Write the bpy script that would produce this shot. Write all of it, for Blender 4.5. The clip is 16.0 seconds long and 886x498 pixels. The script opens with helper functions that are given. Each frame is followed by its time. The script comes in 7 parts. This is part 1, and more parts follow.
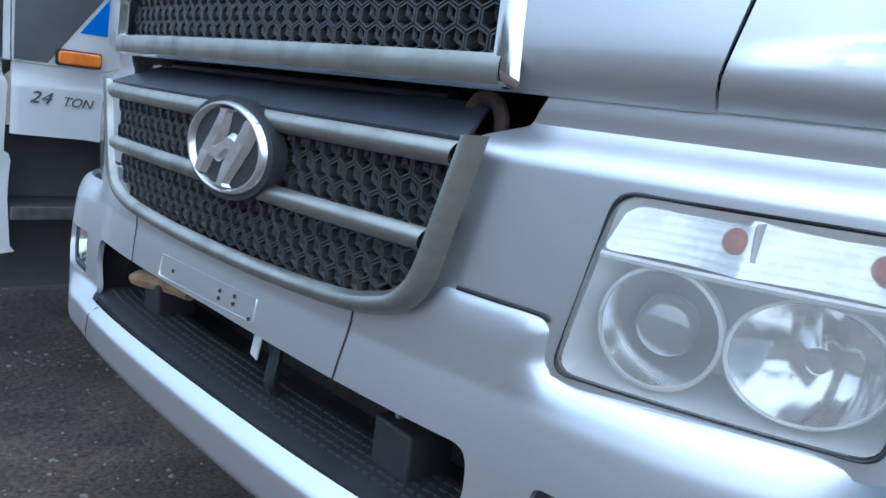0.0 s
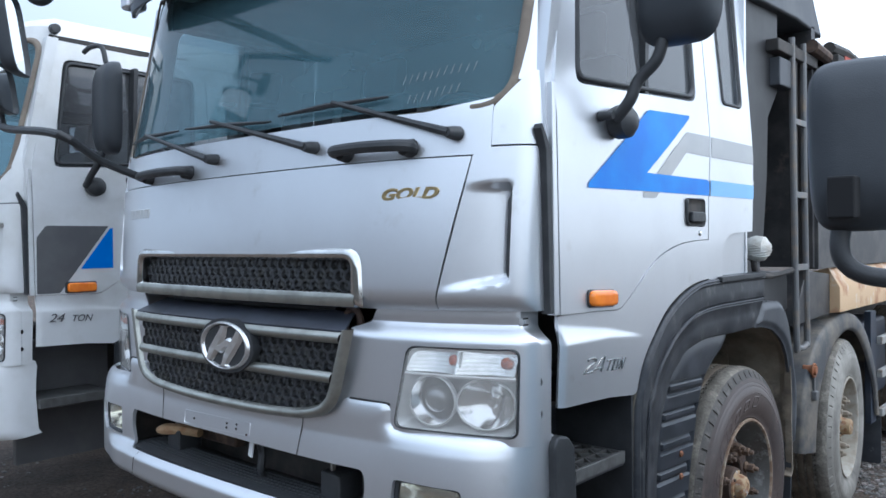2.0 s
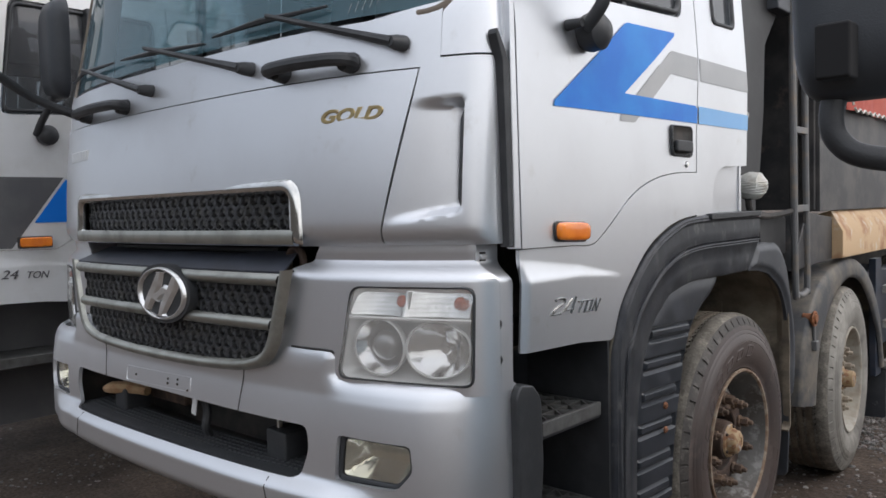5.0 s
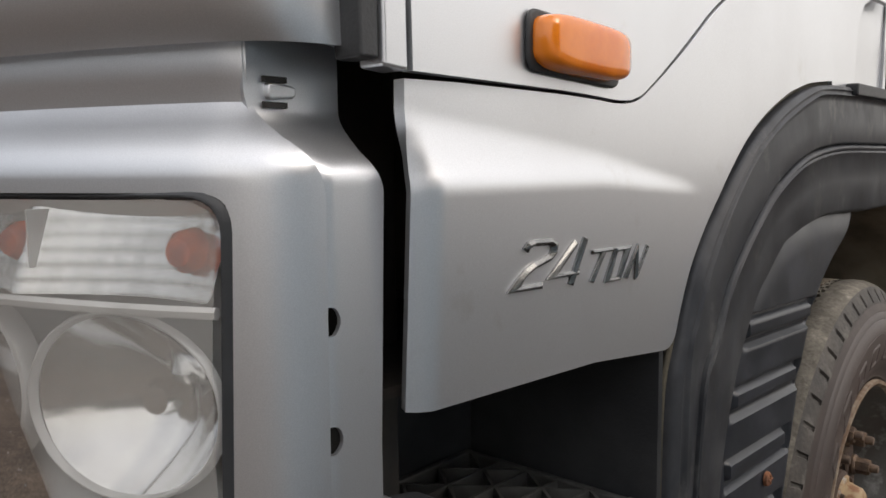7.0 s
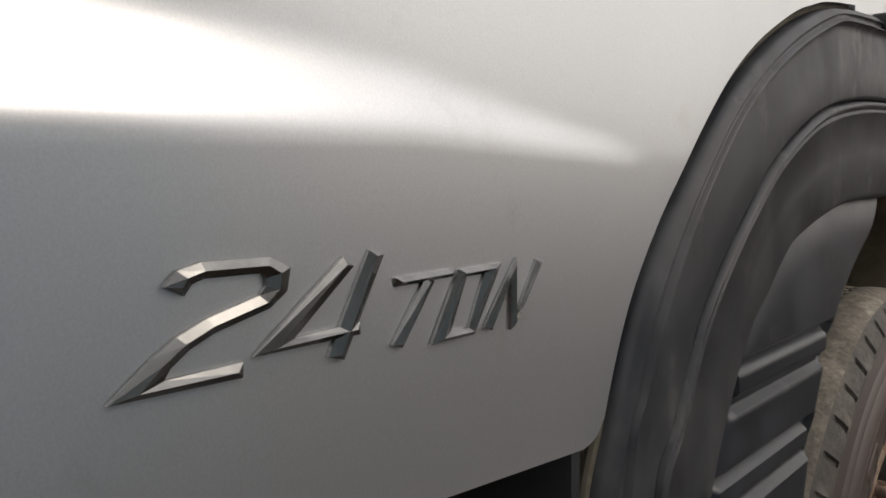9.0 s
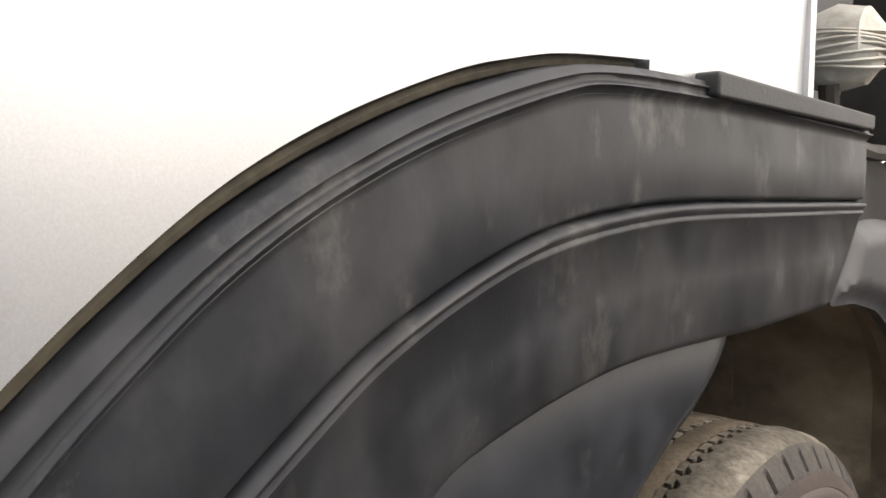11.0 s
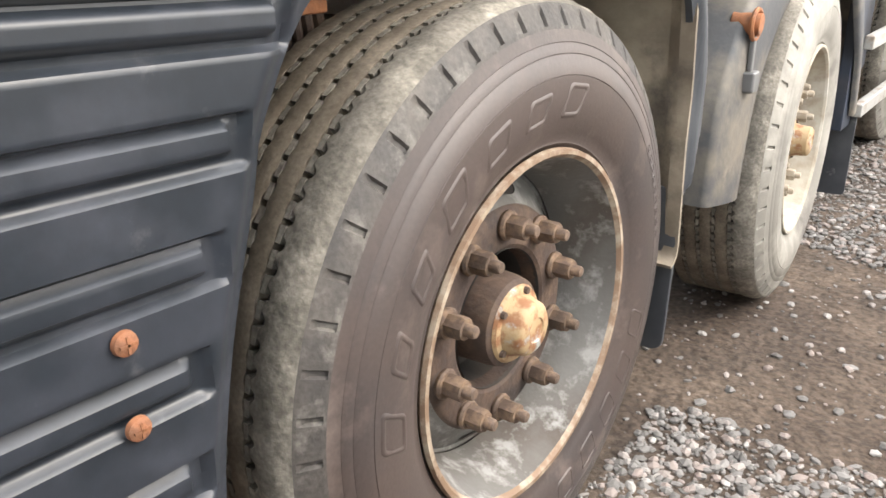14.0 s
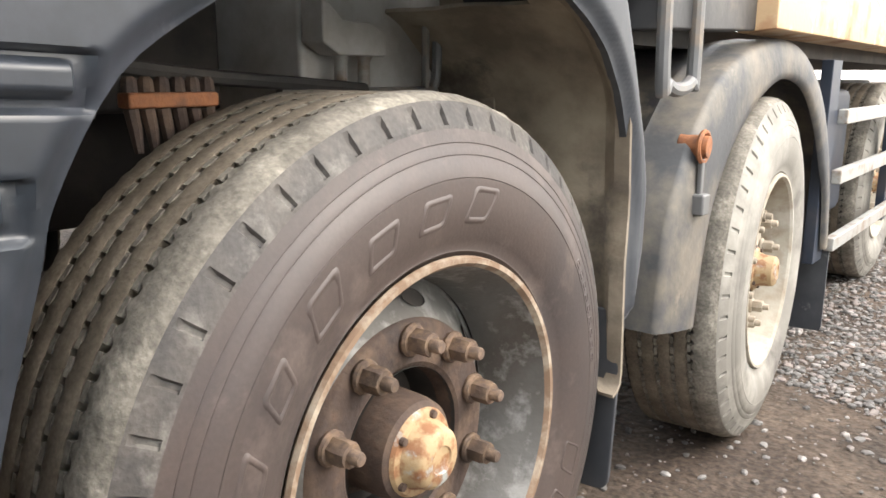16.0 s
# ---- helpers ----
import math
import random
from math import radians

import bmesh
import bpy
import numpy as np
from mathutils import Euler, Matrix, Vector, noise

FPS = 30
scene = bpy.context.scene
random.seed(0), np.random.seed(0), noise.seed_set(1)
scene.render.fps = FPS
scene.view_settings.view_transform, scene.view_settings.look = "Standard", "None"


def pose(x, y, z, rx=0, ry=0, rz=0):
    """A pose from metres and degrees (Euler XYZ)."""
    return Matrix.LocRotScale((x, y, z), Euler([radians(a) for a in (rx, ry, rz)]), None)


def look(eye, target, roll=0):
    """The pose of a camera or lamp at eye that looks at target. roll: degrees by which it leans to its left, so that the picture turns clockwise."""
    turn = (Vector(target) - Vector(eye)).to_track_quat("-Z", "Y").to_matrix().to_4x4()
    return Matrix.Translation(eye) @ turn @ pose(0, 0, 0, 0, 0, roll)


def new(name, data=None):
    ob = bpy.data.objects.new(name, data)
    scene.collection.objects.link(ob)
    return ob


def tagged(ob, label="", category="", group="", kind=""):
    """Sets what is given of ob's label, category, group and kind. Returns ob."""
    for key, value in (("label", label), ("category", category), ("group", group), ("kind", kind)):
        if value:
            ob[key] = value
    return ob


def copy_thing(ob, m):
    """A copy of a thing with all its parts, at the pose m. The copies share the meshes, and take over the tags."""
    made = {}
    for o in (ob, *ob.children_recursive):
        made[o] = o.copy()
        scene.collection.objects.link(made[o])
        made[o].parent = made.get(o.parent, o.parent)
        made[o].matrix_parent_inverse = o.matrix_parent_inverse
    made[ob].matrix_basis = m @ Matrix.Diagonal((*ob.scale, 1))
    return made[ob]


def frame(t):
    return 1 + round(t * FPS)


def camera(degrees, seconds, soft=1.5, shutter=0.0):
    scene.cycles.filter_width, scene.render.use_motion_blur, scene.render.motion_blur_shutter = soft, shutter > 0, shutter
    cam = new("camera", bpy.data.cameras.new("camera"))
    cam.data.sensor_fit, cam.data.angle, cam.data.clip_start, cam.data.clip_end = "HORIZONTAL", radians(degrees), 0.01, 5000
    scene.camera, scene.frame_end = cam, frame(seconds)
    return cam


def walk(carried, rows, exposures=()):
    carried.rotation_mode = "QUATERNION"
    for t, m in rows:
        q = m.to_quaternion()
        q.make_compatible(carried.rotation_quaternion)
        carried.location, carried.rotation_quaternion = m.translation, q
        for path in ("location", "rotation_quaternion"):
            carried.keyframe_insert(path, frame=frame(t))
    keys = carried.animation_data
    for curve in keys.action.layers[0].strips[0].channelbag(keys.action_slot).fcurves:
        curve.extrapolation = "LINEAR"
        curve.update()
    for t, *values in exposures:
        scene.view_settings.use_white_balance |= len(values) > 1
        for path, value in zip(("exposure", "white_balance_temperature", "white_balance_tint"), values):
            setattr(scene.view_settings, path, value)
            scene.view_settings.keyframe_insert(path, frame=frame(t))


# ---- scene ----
# ---------------- camera ----------------
cam = camera(58.7, 16.0, soft=1.6)
PATH = [
    (0, (0.192, -0.601, 1.37), (-1.241, 0.748, 1.019), 7.2),
    (0.5, (0.518, -0.767, 1.455), (-0.895, 0.608, 1.118), 6.5),
    (1, (0.851, -1.004, 1.512), (-0.519, 0.398, 1.118), 3.9),
    (1.5, (1.103, -1.252, 1.577), (-0.248, 0.194, 1.284), 1.1),
    (2, (1.278, -1.476, 1.605), (-0.053, 0.017, 1.589), -0.6),
    (2.5, (1.414, -1.588, 1.621), (0.082, -0.097, 1.641), -0.8),
    (2.6, (1.449, -1.598, 1.629), (0.108, -0.114, 1.652), -0.8),
    (3, (1.504, -1.635, 1.638), (0.154, -0.16, 1.676), -0.8),
    (3.2, (1.527, -1.64, 1.641), (0.168, -0.173, 1.685), -1.0),
    (5.3, (1.122, -0.991, 1.466), (-0.221, 0.485, 1.344), -1.5),
    (5.5, (1.057, -0.853, 1.448), (-0.301, 0.609, 1.314), -1.4),
    (6, (0.869, -0.542, 1.382), (-0.509, 0.901, 1.243), -1.5),
    (6.5, (0.629, -0.261, 1.339), (-0.723, 1.203, 1.174), -1.6),
    (7, (0.431, 0.03, 1.315), (-0.904, 1.505, 1.106), -0.6),
    (7.5, (0.336, 0.227, 1.292), (-0.99, 1.713, 1.102), -1.4),
    (8, (0.266, 0.345, 1.283), (-1.001, 1.877, 1.068), -1.2),
    (8.2, (0.25, 0.372, 1.281), (-1.007, 1.91, 1.05), -1.1),
    (10.5, (0.306, 0.781, 1.315), (-1.145, 2.146, 1.139), -0.8),
    (11, (0.3, 0.955, 1.347), (-1.043, 2.431, 1.219), 0.6),
    (11.5, (0.296, 1.101, 1.361), (-1.046, 2.581, 1.277), 2.9),
    (12, (0.314, 1.15, 1.306), (-1.01, 2.613, 0.977), 1.8),
    (12.5, (0.41, 1.126, 1.208), (-0.955, 2.501, 0.711), -3.5),
    (13, (0.446, 1.067, 1.168), (-0.828, 2.505, 0.612), -2.7),
    (13.5, (0.49, 1.006, 1.147), (-0.691, 2.473, 0.472), -1.8),
    (14, (0.567, 0.97, 1.131), (-0.582, 2.424, 0.38), -1.2),
    (14.5, (0.625, 0.953, 1.126), (-0.503, 2.432, 0.393), 0.6),
    (15, (0.658, 0.941, 1.119), (-0.442, 2.453, 0.41), 1.9),
    (15.5, (0.665, 0.986, 1.093), (-0.469, 2.521, 0.496), 1.6),
    (16, (0.625, 1.135, 1.065), (-0.585, 2.67, 0.636), 0.4),
]
EXPOSURES = [(0.0, 0.26, 4950, 3), (0.7, -0.12, 5080, 4), (1.0, -0.10, 5120, 5), (1.5, 0.10, 5250, 6), (2.2, -0.12, 5500, 7), (3.2, -0.44, 5800, 8), (5.3, -0.40, 6450, 12), (6.5, -0.41, 6750, 12), (8.0, -0.74, 7100, 12), (10.5, -0.44, 7100, 12), (11.0, 0.26, 7350, 13), (11.5, 1.03, 7300, 12), (12.0, 1.38, 7150, 12), (12.5, 1.31, 7050, 11), (14.0, 1.48, 6850, 10), (16.0, 1.47, 6850, 10)]

walk(cam, [(t, look(eye, target, roll)) for t, eye, target, roll in PATH], exposures=EXPOSURES)

# ---------------- light ----------------
world = bpy.data.worlds.new("overcast_sky")
scene.world = world
world.use_nodes = True
wn, wl = world.node_tree.nodes, world.node_tree.links
bg = wn["Background"]
sky = wn.new("ShaderNodeTexSky")
sky.sky_type = "NISHITA"
sky.sun_disc = False
SUN_DIR = Vector((0.70, 0.32, 0.62)).normalized()
sky.sun_elevation, sky.sun_rotation = math.asin(SUN_DIR.z), math.atan2(SUN_DIR.x, SUN_DIR.y)
sky.air_density, sky.dust_density, sky.ozone_density = 1.0, 1.5, 2.0
pale = wn.new("ShaderNodeMix")
pale.data_type = "RGBA"
pale.inputs[0].default_value = 0.72
coord = wn.new("ShaderNodeTexCoord")
cloud = wn.new("ShaderNodeTexNoise")
cloud.inputs["Scale"].default_value, cloud.inputs["Detail"].default_value = 2.2, 5
ramp = wn.new("ShaderNodeMapRange")
ramp.inputs[1].default_value, ramp.inputs[2].default_value = 0.3, 0.7
ramp.inputs[3].default_value, ramp.inputs[4].default_value = 0.86, 1.0
wl.new(coord.outputs["Generated"], cloud.inputs["Vector"])
wl.new(cloud.outputs["Fac"], ramp.inputs[0])
parts_xyz, high, veil = wn.new("ShaderNodeSeparateXYZ"), wn.new("ShaderNodeMapRange"), wn.new("ShaderNodeMath")
high.inputs[1].default_value, high.inputs[2].default_value = 0.08, 0.65
high.inputs[3].default_value, high.inputs[4].default_value = 1.0, 0.60
veil.operation = "MULTIPLY"
wl.new(coord.outputs["Generated"], parts_xyz.inputs[0])
wl.new(parts_xyz.outputs["Z"], high.inputs[0])
wl.new(ramp.outputs[0], veil.inputs[0])
wl.new(high.outputs[0], veil.inputs[1])
wl.new(veil.outputs[0], pale.inputs[0])
wl.new(sky.outputs[0], pale.inputs[6])
wl.new(pale.outputs[2], bg.inputs[0])
# the cloud cover is brightest round the veiled sun
toward, glow, level = wn.new("ShaderNodeVectorMath"), wn.new("ShaderNodeMapRange"), wn.new("ShaderNodeMath")
toward.operation, glow.interpolation_type, level.operation = "DOT_PRODUCT", "SMOOTHSTEP", "MULTIPLY"
toward.inputs[1].default_value = SUN_DIR
glow.inputs[1].default_value, glow.inputs[2].default_value = -0.65, 0.27
glow.inputs[3].default_value, glow.inputs[4].default_value = 0.45, 0.98
level.inputs[1].default_value = 0.150
# and lighter overhead than low down
lift, up_level = wn.new("ShaderNodeMapRange"), wn.new("ShaderNodeMath")
up_level.operation = "MULTIPLY"
lift.inputs[1].default_value, lift.inputs[2].default_value = 0.1, 0.8
lift.inputs[3].default_value, lift.inputs[4].default_value = 1.0, 1.85
wl.new(parts_xyz.outputs["Z"], lift.inputs[0])
wl.new(coord.outputs["Generated"], toward.inputs[0])
wl.new(toward.outputs["Value"], glow.inputs[0])
# warm white round the sun, bluer away from it
warm, tint = wn.new("ShaderNodeMapRange"), wn.new("ShaderNodeMix")
tint.data_type = "RGBA"
warm.inputs[1].default_value, warm.inputs[2].default_value = -0.55, 0.30
tint.inputs[6].default_value, tint.inputs[7].default_value = (9.9, 10.7, 11.8, 1), (11.0, 10.9, 10.7, 1)
wl.new(toward.outputs["Value"], warm.inputs[0])
wl.new(warm.outputs[0], tint.inputs[0])
wl.new(tint.outputs[2], pale.inputs[7])
wl.new(glow.outputs[0], level.inputs[0])
wl.new(level.outputs[0], up_level.inputs[0])
wl.new(lift.outputs[0], up_level.inputs[1])
wl.new(up_level.outputs[0], bg.inputs[1])
sun = new("sun", bpy.data.lights.new("sun", "SUN"))
sun.data.energy, sun.data.angle, sun.data.color = 1.0, radians(25), (1.0, 0.95, 0.88)
sun.matrix_world = look(tuple(SUN_DIR * 10), (0, 0, 0))


# ---------------- materials ----------------
def material(name, col, rough=0.5, metal=0.0, col2=None, mix=(0.45, 0.65), scale=6.0, grain=0.0, grain_scale=180.0,
             coat=0.0, bump=0.0, bump_scale=60.0, stretch=(1, 1, 1), col3=None, mix3=(0.6, 0.7), scale3=2.0, rough2=None, objvar=0.0, detail=6.0, spec=0.5, depth=0.004):
    m = bpy.data.materials.new(name)
    m.use_nodes = True
    n, l = m.node_tree.nodes, m.node_tree.links
    b = n["Principled BSDF"]
    b.inputs["Base Color"].default_value = (*col, 1)
    b.inputs["Roughness"].default_value, b.inputs["Metallic"].default_value = rough, metal
    b.inputs["Specular IOR Level"].default_value = spec
    b.inputs["Coat Weight"].default_value, b.inputs["Coat Roughness"].default_value = coat, 0.08
    tc, mp = n.new("ShaderNodeTexCoord"), n.new("ShaderNodeMapping")
    mp.inputs["Scale"].default_value = stretch
    l.new(tc.outputs["Object"], mp.inputs["Vector"])

    def noise_fac(sc, lo, hi, det=6.0, rgh=0.6):
        t, r = n.new("ShaderNodeTexNoise"), n.new("ShaderNodeMapRange")
        t.inputs["Scale"].default_value, t.inputs["Detail"].default_value, t.inputs["Roughness"].default_value = sc, det, rgh
        r.inputs[1].default_value, r.inputs[2].default_value = lo, hi
        l.new(mp.outputs[0], t.inputs["Vector"])
        l.new(t.outputs["Fac"], r.inputs[0])
        return r.outputs[0]

    def blend(a, c, f):
        x = n.new("ShaderNodeMix")
        x.data_type = "RGBA"
        if isinstance(a, tuple):
            x.inputs[6].default_value = (*a, 1)
        else:
            l.new(a, x.inputs[6])
        if isinstance(c, tuple):
            x.inputs[7].default_value = (*c, 1)
        else:
            l.new(c, x.inputs[7])
        l.new(f, x.inputs[0])
        return x.outputs[2]

    out = col
    if col2:
        f = noise_fac(scale, mix[0], mix[1], detail)
        out = blend(out, col2, f)
        if rough2 is not None:
            rr = n.new("ShaderNodeMapRange")
            rr.inputs[3].default_value, rr.inputs[4].default_value = rough, rough2
            l.new(f, rr.inputs[0])
            l.new(rr.outputs[0], b.inputs["Roughness"])
    if col3:
        out = blend(out, col3, noise_fac(scale3, mix3[0], mix3[1], 8.0, 0.65))
    if grain:
        g = n.new("ShaderNodeHueSaturation")
        r = n.new("ShaderNodeMapRange")
        r.inputs[1].default_value, r.inputs[2].default_value = 0.3, 0.7
        r.inputs[3].default_value, r.inputs[4].default_value = 1 - grain, 1 + grain
        t = n.new("ShaderNodeTexNoise")
        t.inputs["Scale"].default_value, t.inputs["Detail"].default_value = grain_scale, 3
        l.new(mp.outputs[0], t.inputs["Vector"])
        l.new(t.outputs["Fac"], r.inputs[0])
        l.new(r.outputs[0], g.inputs["Value"])
        if isinstance(out, tuple):
            g.inputs["Color"].default_value = (*out, 1)
        else:
            l.new(out, g.inputs["Color"])
        out = g.outputs[0]
    if objvar:
        oi, r, g = n.new("ShaderNodeObjectInfo"), n.new("ShaderNodeMapRange"), n.new("ShaderNodeHueSaturation")
        r.inputs[3].default_value, r.inputs[4].default_value = 1 - objvar, 1 + objvar
        l.new(oi.outputs["Random"], r.inputs[0])
        l.new(r.outputs[0], g.inputs["Value"])
        if isinstance(out, tuple):
            g.inputs["Color"].default_value = (*out, 1)
        else:
            l.new(out, g.inputs["Color"])
        out = g.outputs[0]
    if not isinstance(out, tuple):
        l.new(out, b.inputs["Base Color"])
    if bump:
        t, bp = n.new("ShaderNodeTexNoise"), n.new("ShaderNodeBump")
        t.inputs["Scale"].default_value, t.inputs["Detail"].default_value = bump_scale, 5
        bp.inputs["Strength"].default_value, bp.inputs["Distance"].default_value = bump, depth
        l.new(mp.outputs[0], t.inputs["Vector"])
        l.new(t.outputs["Fac"], bp.inputs["Height"])
        l.new(bp.outputs[0], b.inputs["Normal"])
    return m


SILVER = material("silver_paint", (0.71, 0.725, 0.75), 0.36, 0.84, (0.66, 0.67, 0.69), scale=1.3, coat=0.4, grain=0.05, grain_scale=900, rough2=0.43, col3=(0.56, 0.55, 0.535), mix3=(0.62, 0.82), scale3=7)
WHITE = material("white_paint", (0.72, 0.73, 0.73), 0.35, 0.0, (0.60, 0.60, 0.58), scale=2.0, coat=0.3, col3=(0.45, 0.42, 0.38), mix3=(0.66, 0.78), scale3=5)
PALE_BLUE = material("pale_blue_paint", (0.55, 0.68, 0.74), 0.35, 0.0, (0.48, 0.60, 0.66), scale=2.5, coat=0.3)
CHROME = material("chrome", (0.74, 0.74, 0.73), 0.09, 1.0, (0.60, 0.60, 0.58), scale=14, rough2=0.22)
BADGE_CHROME = material("badge_chrome", (0.80, 0.80, 0.79), 0.30, 0.85, (0.70, 0.70, 0.69), scale=20)
SATIN = material("satin_chrome", (0.42, 0.42, 0.38), 0.34, 0.9, (0.30, 0.30, 0.27), scale=9, rough2=0.5, bump=0.05)
BLACK_PLASTIC = material("black_plastic", (0.028, 0.030, 0.033), 0.5, 0.0, (0.045, 0.047, 0.05), scale=8, bump=0.15, bump_scale=300)
GRILLE_PLASTIC = material("grille_plastic", (0.052, 0.054, 0.058), 0.38, 0.0, (0.07, 0.068, 0.06), scale=20, mix=(0.5, 0.75))
FENDER_GREY = material("fender_plastic", (0.026, 0.029, 0.035), 0.42, 0.0, (0.052, 0.054, 0.059), mix=(0.44, 0.62), scale=11, col3=(0.15, 0.15, 0.146), mix3=(0.56, 0.74), scale3=13, bump=0.03, bump_scale=320, rough2=0.6, spec=0.36, grain=0.22, grain_scale=34, detail=12, stretch=(1, 1, 0.62))
RIB_PLASTIC = material("rib_plastic", (0.016, 0.020, 0.026), 0.36, 0.0, (0.028, 0.032, 0.042), mix=(0.44, 0.64), scale=9, bump=0.02, bump_scale=320, rough2=0.48, spec=0.55, grain=0.10, grain_scale=60, col3=(0.09, 0.09, 0.095), mix3=(0.61, 0.76), scale3=12)
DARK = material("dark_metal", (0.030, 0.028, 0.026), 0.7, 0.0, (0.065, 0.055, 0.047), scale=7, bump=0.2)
MUD = material("muddy_liner", (0.175, 0.143, 0.108), 0.9, 0.0, (0.32, 0.27, 0.205), scale=5, bump=0.8, bump_scale=24, depth=0.008, col3=(0.10, 0.085, 0.07), scale3=3)
TYRE = material("tyre_rubber", (0.050, 0.045, 0.042), 0.66, 0.0, (0.095, 0.083, 0.072), mix=(0.42, 0.68), scale=9, grain=0.2, grain_scale=120, bump=0.3, bump_scale=120, col3=(0.17, 0.158, 0.14), mix3=(0.55, 0.74), scale3=20)
TREAD = material("dusty_tread", (0.130, 0.106, 0.079), 0.92, 0.0, (0.225, 0.188, 0.145), scale=16, mix=(0.42, 0.70), bump=0.4, bump_scale=110, grain=0.2, grain_scale=160)
SIDEWALL = material("sidewall_rubber", (0.066, 0.049, 0.043), 0.50, 0.0, (0.050, 0.040, 0.038), mix=(0.4, 0.62), scale=4, grain=0.08, grain_scale=150, bump=0.08, bump_scale=180, col3=(0.15, 0.115, 0.10), mix3=(0.54, 0.76), scale3=7)
RUST = material("rusty_iron", (0.070, 0.046, 0.036), 0.8, 0.1, (0.125, 0.082, 0.056), scale=22, bump=0.5, bump_scale=90, col3=(0.040, 0.030, 0.027), mix3=(0.48, 0.66), scale3=9)
RIM = material("worn_rim", (0.15, 0.145, 0.135), 0.65, 0.1, (0.085, 0.070, 0.058), mix=(0.42, 0.66), scale=5, bump=0.35, bump_scale=70, col3=(0.28, 0.275, 0.26), mix3=(0.50, 0.63), scale3=20)
RIM_EDGE = material("rusty_rim_edge", (0.20, 0.13, 0.085), 0.7, 0.1, (0.36, 0.30, 0.23), scale=26, bump=0.3)
ORANGE = material("amber_lens", (0.95, 0.26, 0.02), 0.16, 0.0, (0.85, 0.20, 0.015), scale=20, coat=0.6)
BULB = material("amber_bulb", (0.55, 0.12, 0.05), 0.25, 0.0, (0.30, 0.06, 0.035), scale=40)
BLUE = material("blue_decal", (0.004, 0.17, 0.66), 0.42, 0.0, (0.012, 0.24, 0.72), scale=3, coat=0.08, spec=0.3)
GREY_DECAL = material("grey_decal", (0.33, 0.335, 0.34), 0.35, 0.2, (0.38, 0.38, 0.38), scale=3, coat=0.3)
DARKGREY_DECAL = material("dark_grey_decal", (0.10, 0.10, 0.105), 0.4, 0.0, (0.13, 0.13, 0.13), scale=3)
GOLD = material("gold_letters", (0.55, 0.43, 0.22), 0.3, 0.9, (0.4, 0.3, 0.15), scale=30)
RUBBER = material("window_rubber", (0.16, 0.13, 0.10), 0.6, 0.0, (0.24, 0.2, 0.15), scale=9)
RED_TARP = material("red_tarpaulin", (0.42, 0.075, 0.05), 0.75, 0.0, (0.50, 0.12, 0.085), scale=4, bump=0.4, bump_scale=12)
DUMP = material("dump_steel", (0.05, 0.05, 0.052), 0.5, 0.3, (0.10, 0.095, 0.09), scale=4, col3=(0.16, 0.13, 0.11), mix3=(0.6, 0.75), scale3=7, bump=0.2)
RAIL = material("grey_steel", (0.40, 0.40, 0.38), 0.5, 0.4, (0.28, 0.22, 0.17), mix=(0.5, 0.65), scale=12, bump=0.2)
OCHRE = material("rusty_rail", (0.55, 0.38, 0.22), 0.65, 0.1, (0.36, 0.17, 0.08), mix=(0.5, 0.66), scale=6, bump=0.3, col3=(0.6, 0.55, 0.45), mix3=(0.55, 0.7), scale3=10)
STEP_STEEL = material("step_steel", (0.13, 0.13, 0.125), 0.55, 0.4, (0.085, 0.082, 0.078), scale=14, bump=0.3)
DARK_SHELF = material("dark_blue_panel", (0.085, 0.095, 0.12), 0.35, 0.3, (0.06, 0.065, 0.08), scale=6, coat=0.2)
REFLECTOR = material("lamp_reflector", (0.84, 0.84, 0.84), 0.14, 1.0, (0.72, 0.72, 0.72), scale=10)
STRIP = material("signal_strip", (0.85, 0.85, 0.84), 0.22, 0.9, (0.74, 0.74, 0.73), scale=30)
LAMP_GREY = material("lamp_housing", (0.72, 0.72, 0.71), 0.3, 0.3, (0.62, 0.62, 0.61), scale=15)
PROJECTOR = material("projector_glass", (0.34, 0.34, 0.345), 0.08, 0.6, (0.24, 0.24, 0.245), scale=18, coat=0.8)
FOAM = material("wood_offcut", (0.36, 0.24, 0.13), 0.8, 0.0, (0.25, 0.13, 0.06), scale=12, bump=0.4)
DIRTY_WHITE = material("plastic_wrap", (0.62, 0.62, 0.58), 0.4, 0.0, (0.45, 0.42, 0.36), scale=20, bump=0.6, bump_scale=60)
WALL = material("reflection_wall_render", (0.10, 0.095, 0.085), 0.9, 0.0, (0.065, 0.062, 0.056), scale=0.4, bump=0.4, bump_scale=6, col3=(0.14, 0.13, 0.11), scale3=0.15)
GROUND = material("wet_dirt", (0.060, 0.044, 0.034), 0.88, 0.0, (0.108, 0.081, 0.061), mix=(0.4, 0.62), scale=1.7, col3=(0.046, 0.036, 0.029), mix3=(0.50, 0.64), scale3=0.8, grain=0.45, grain_scale=55, bump=1.0, bump_scale=26, depth=0.02, detail=10, spec=0.3)


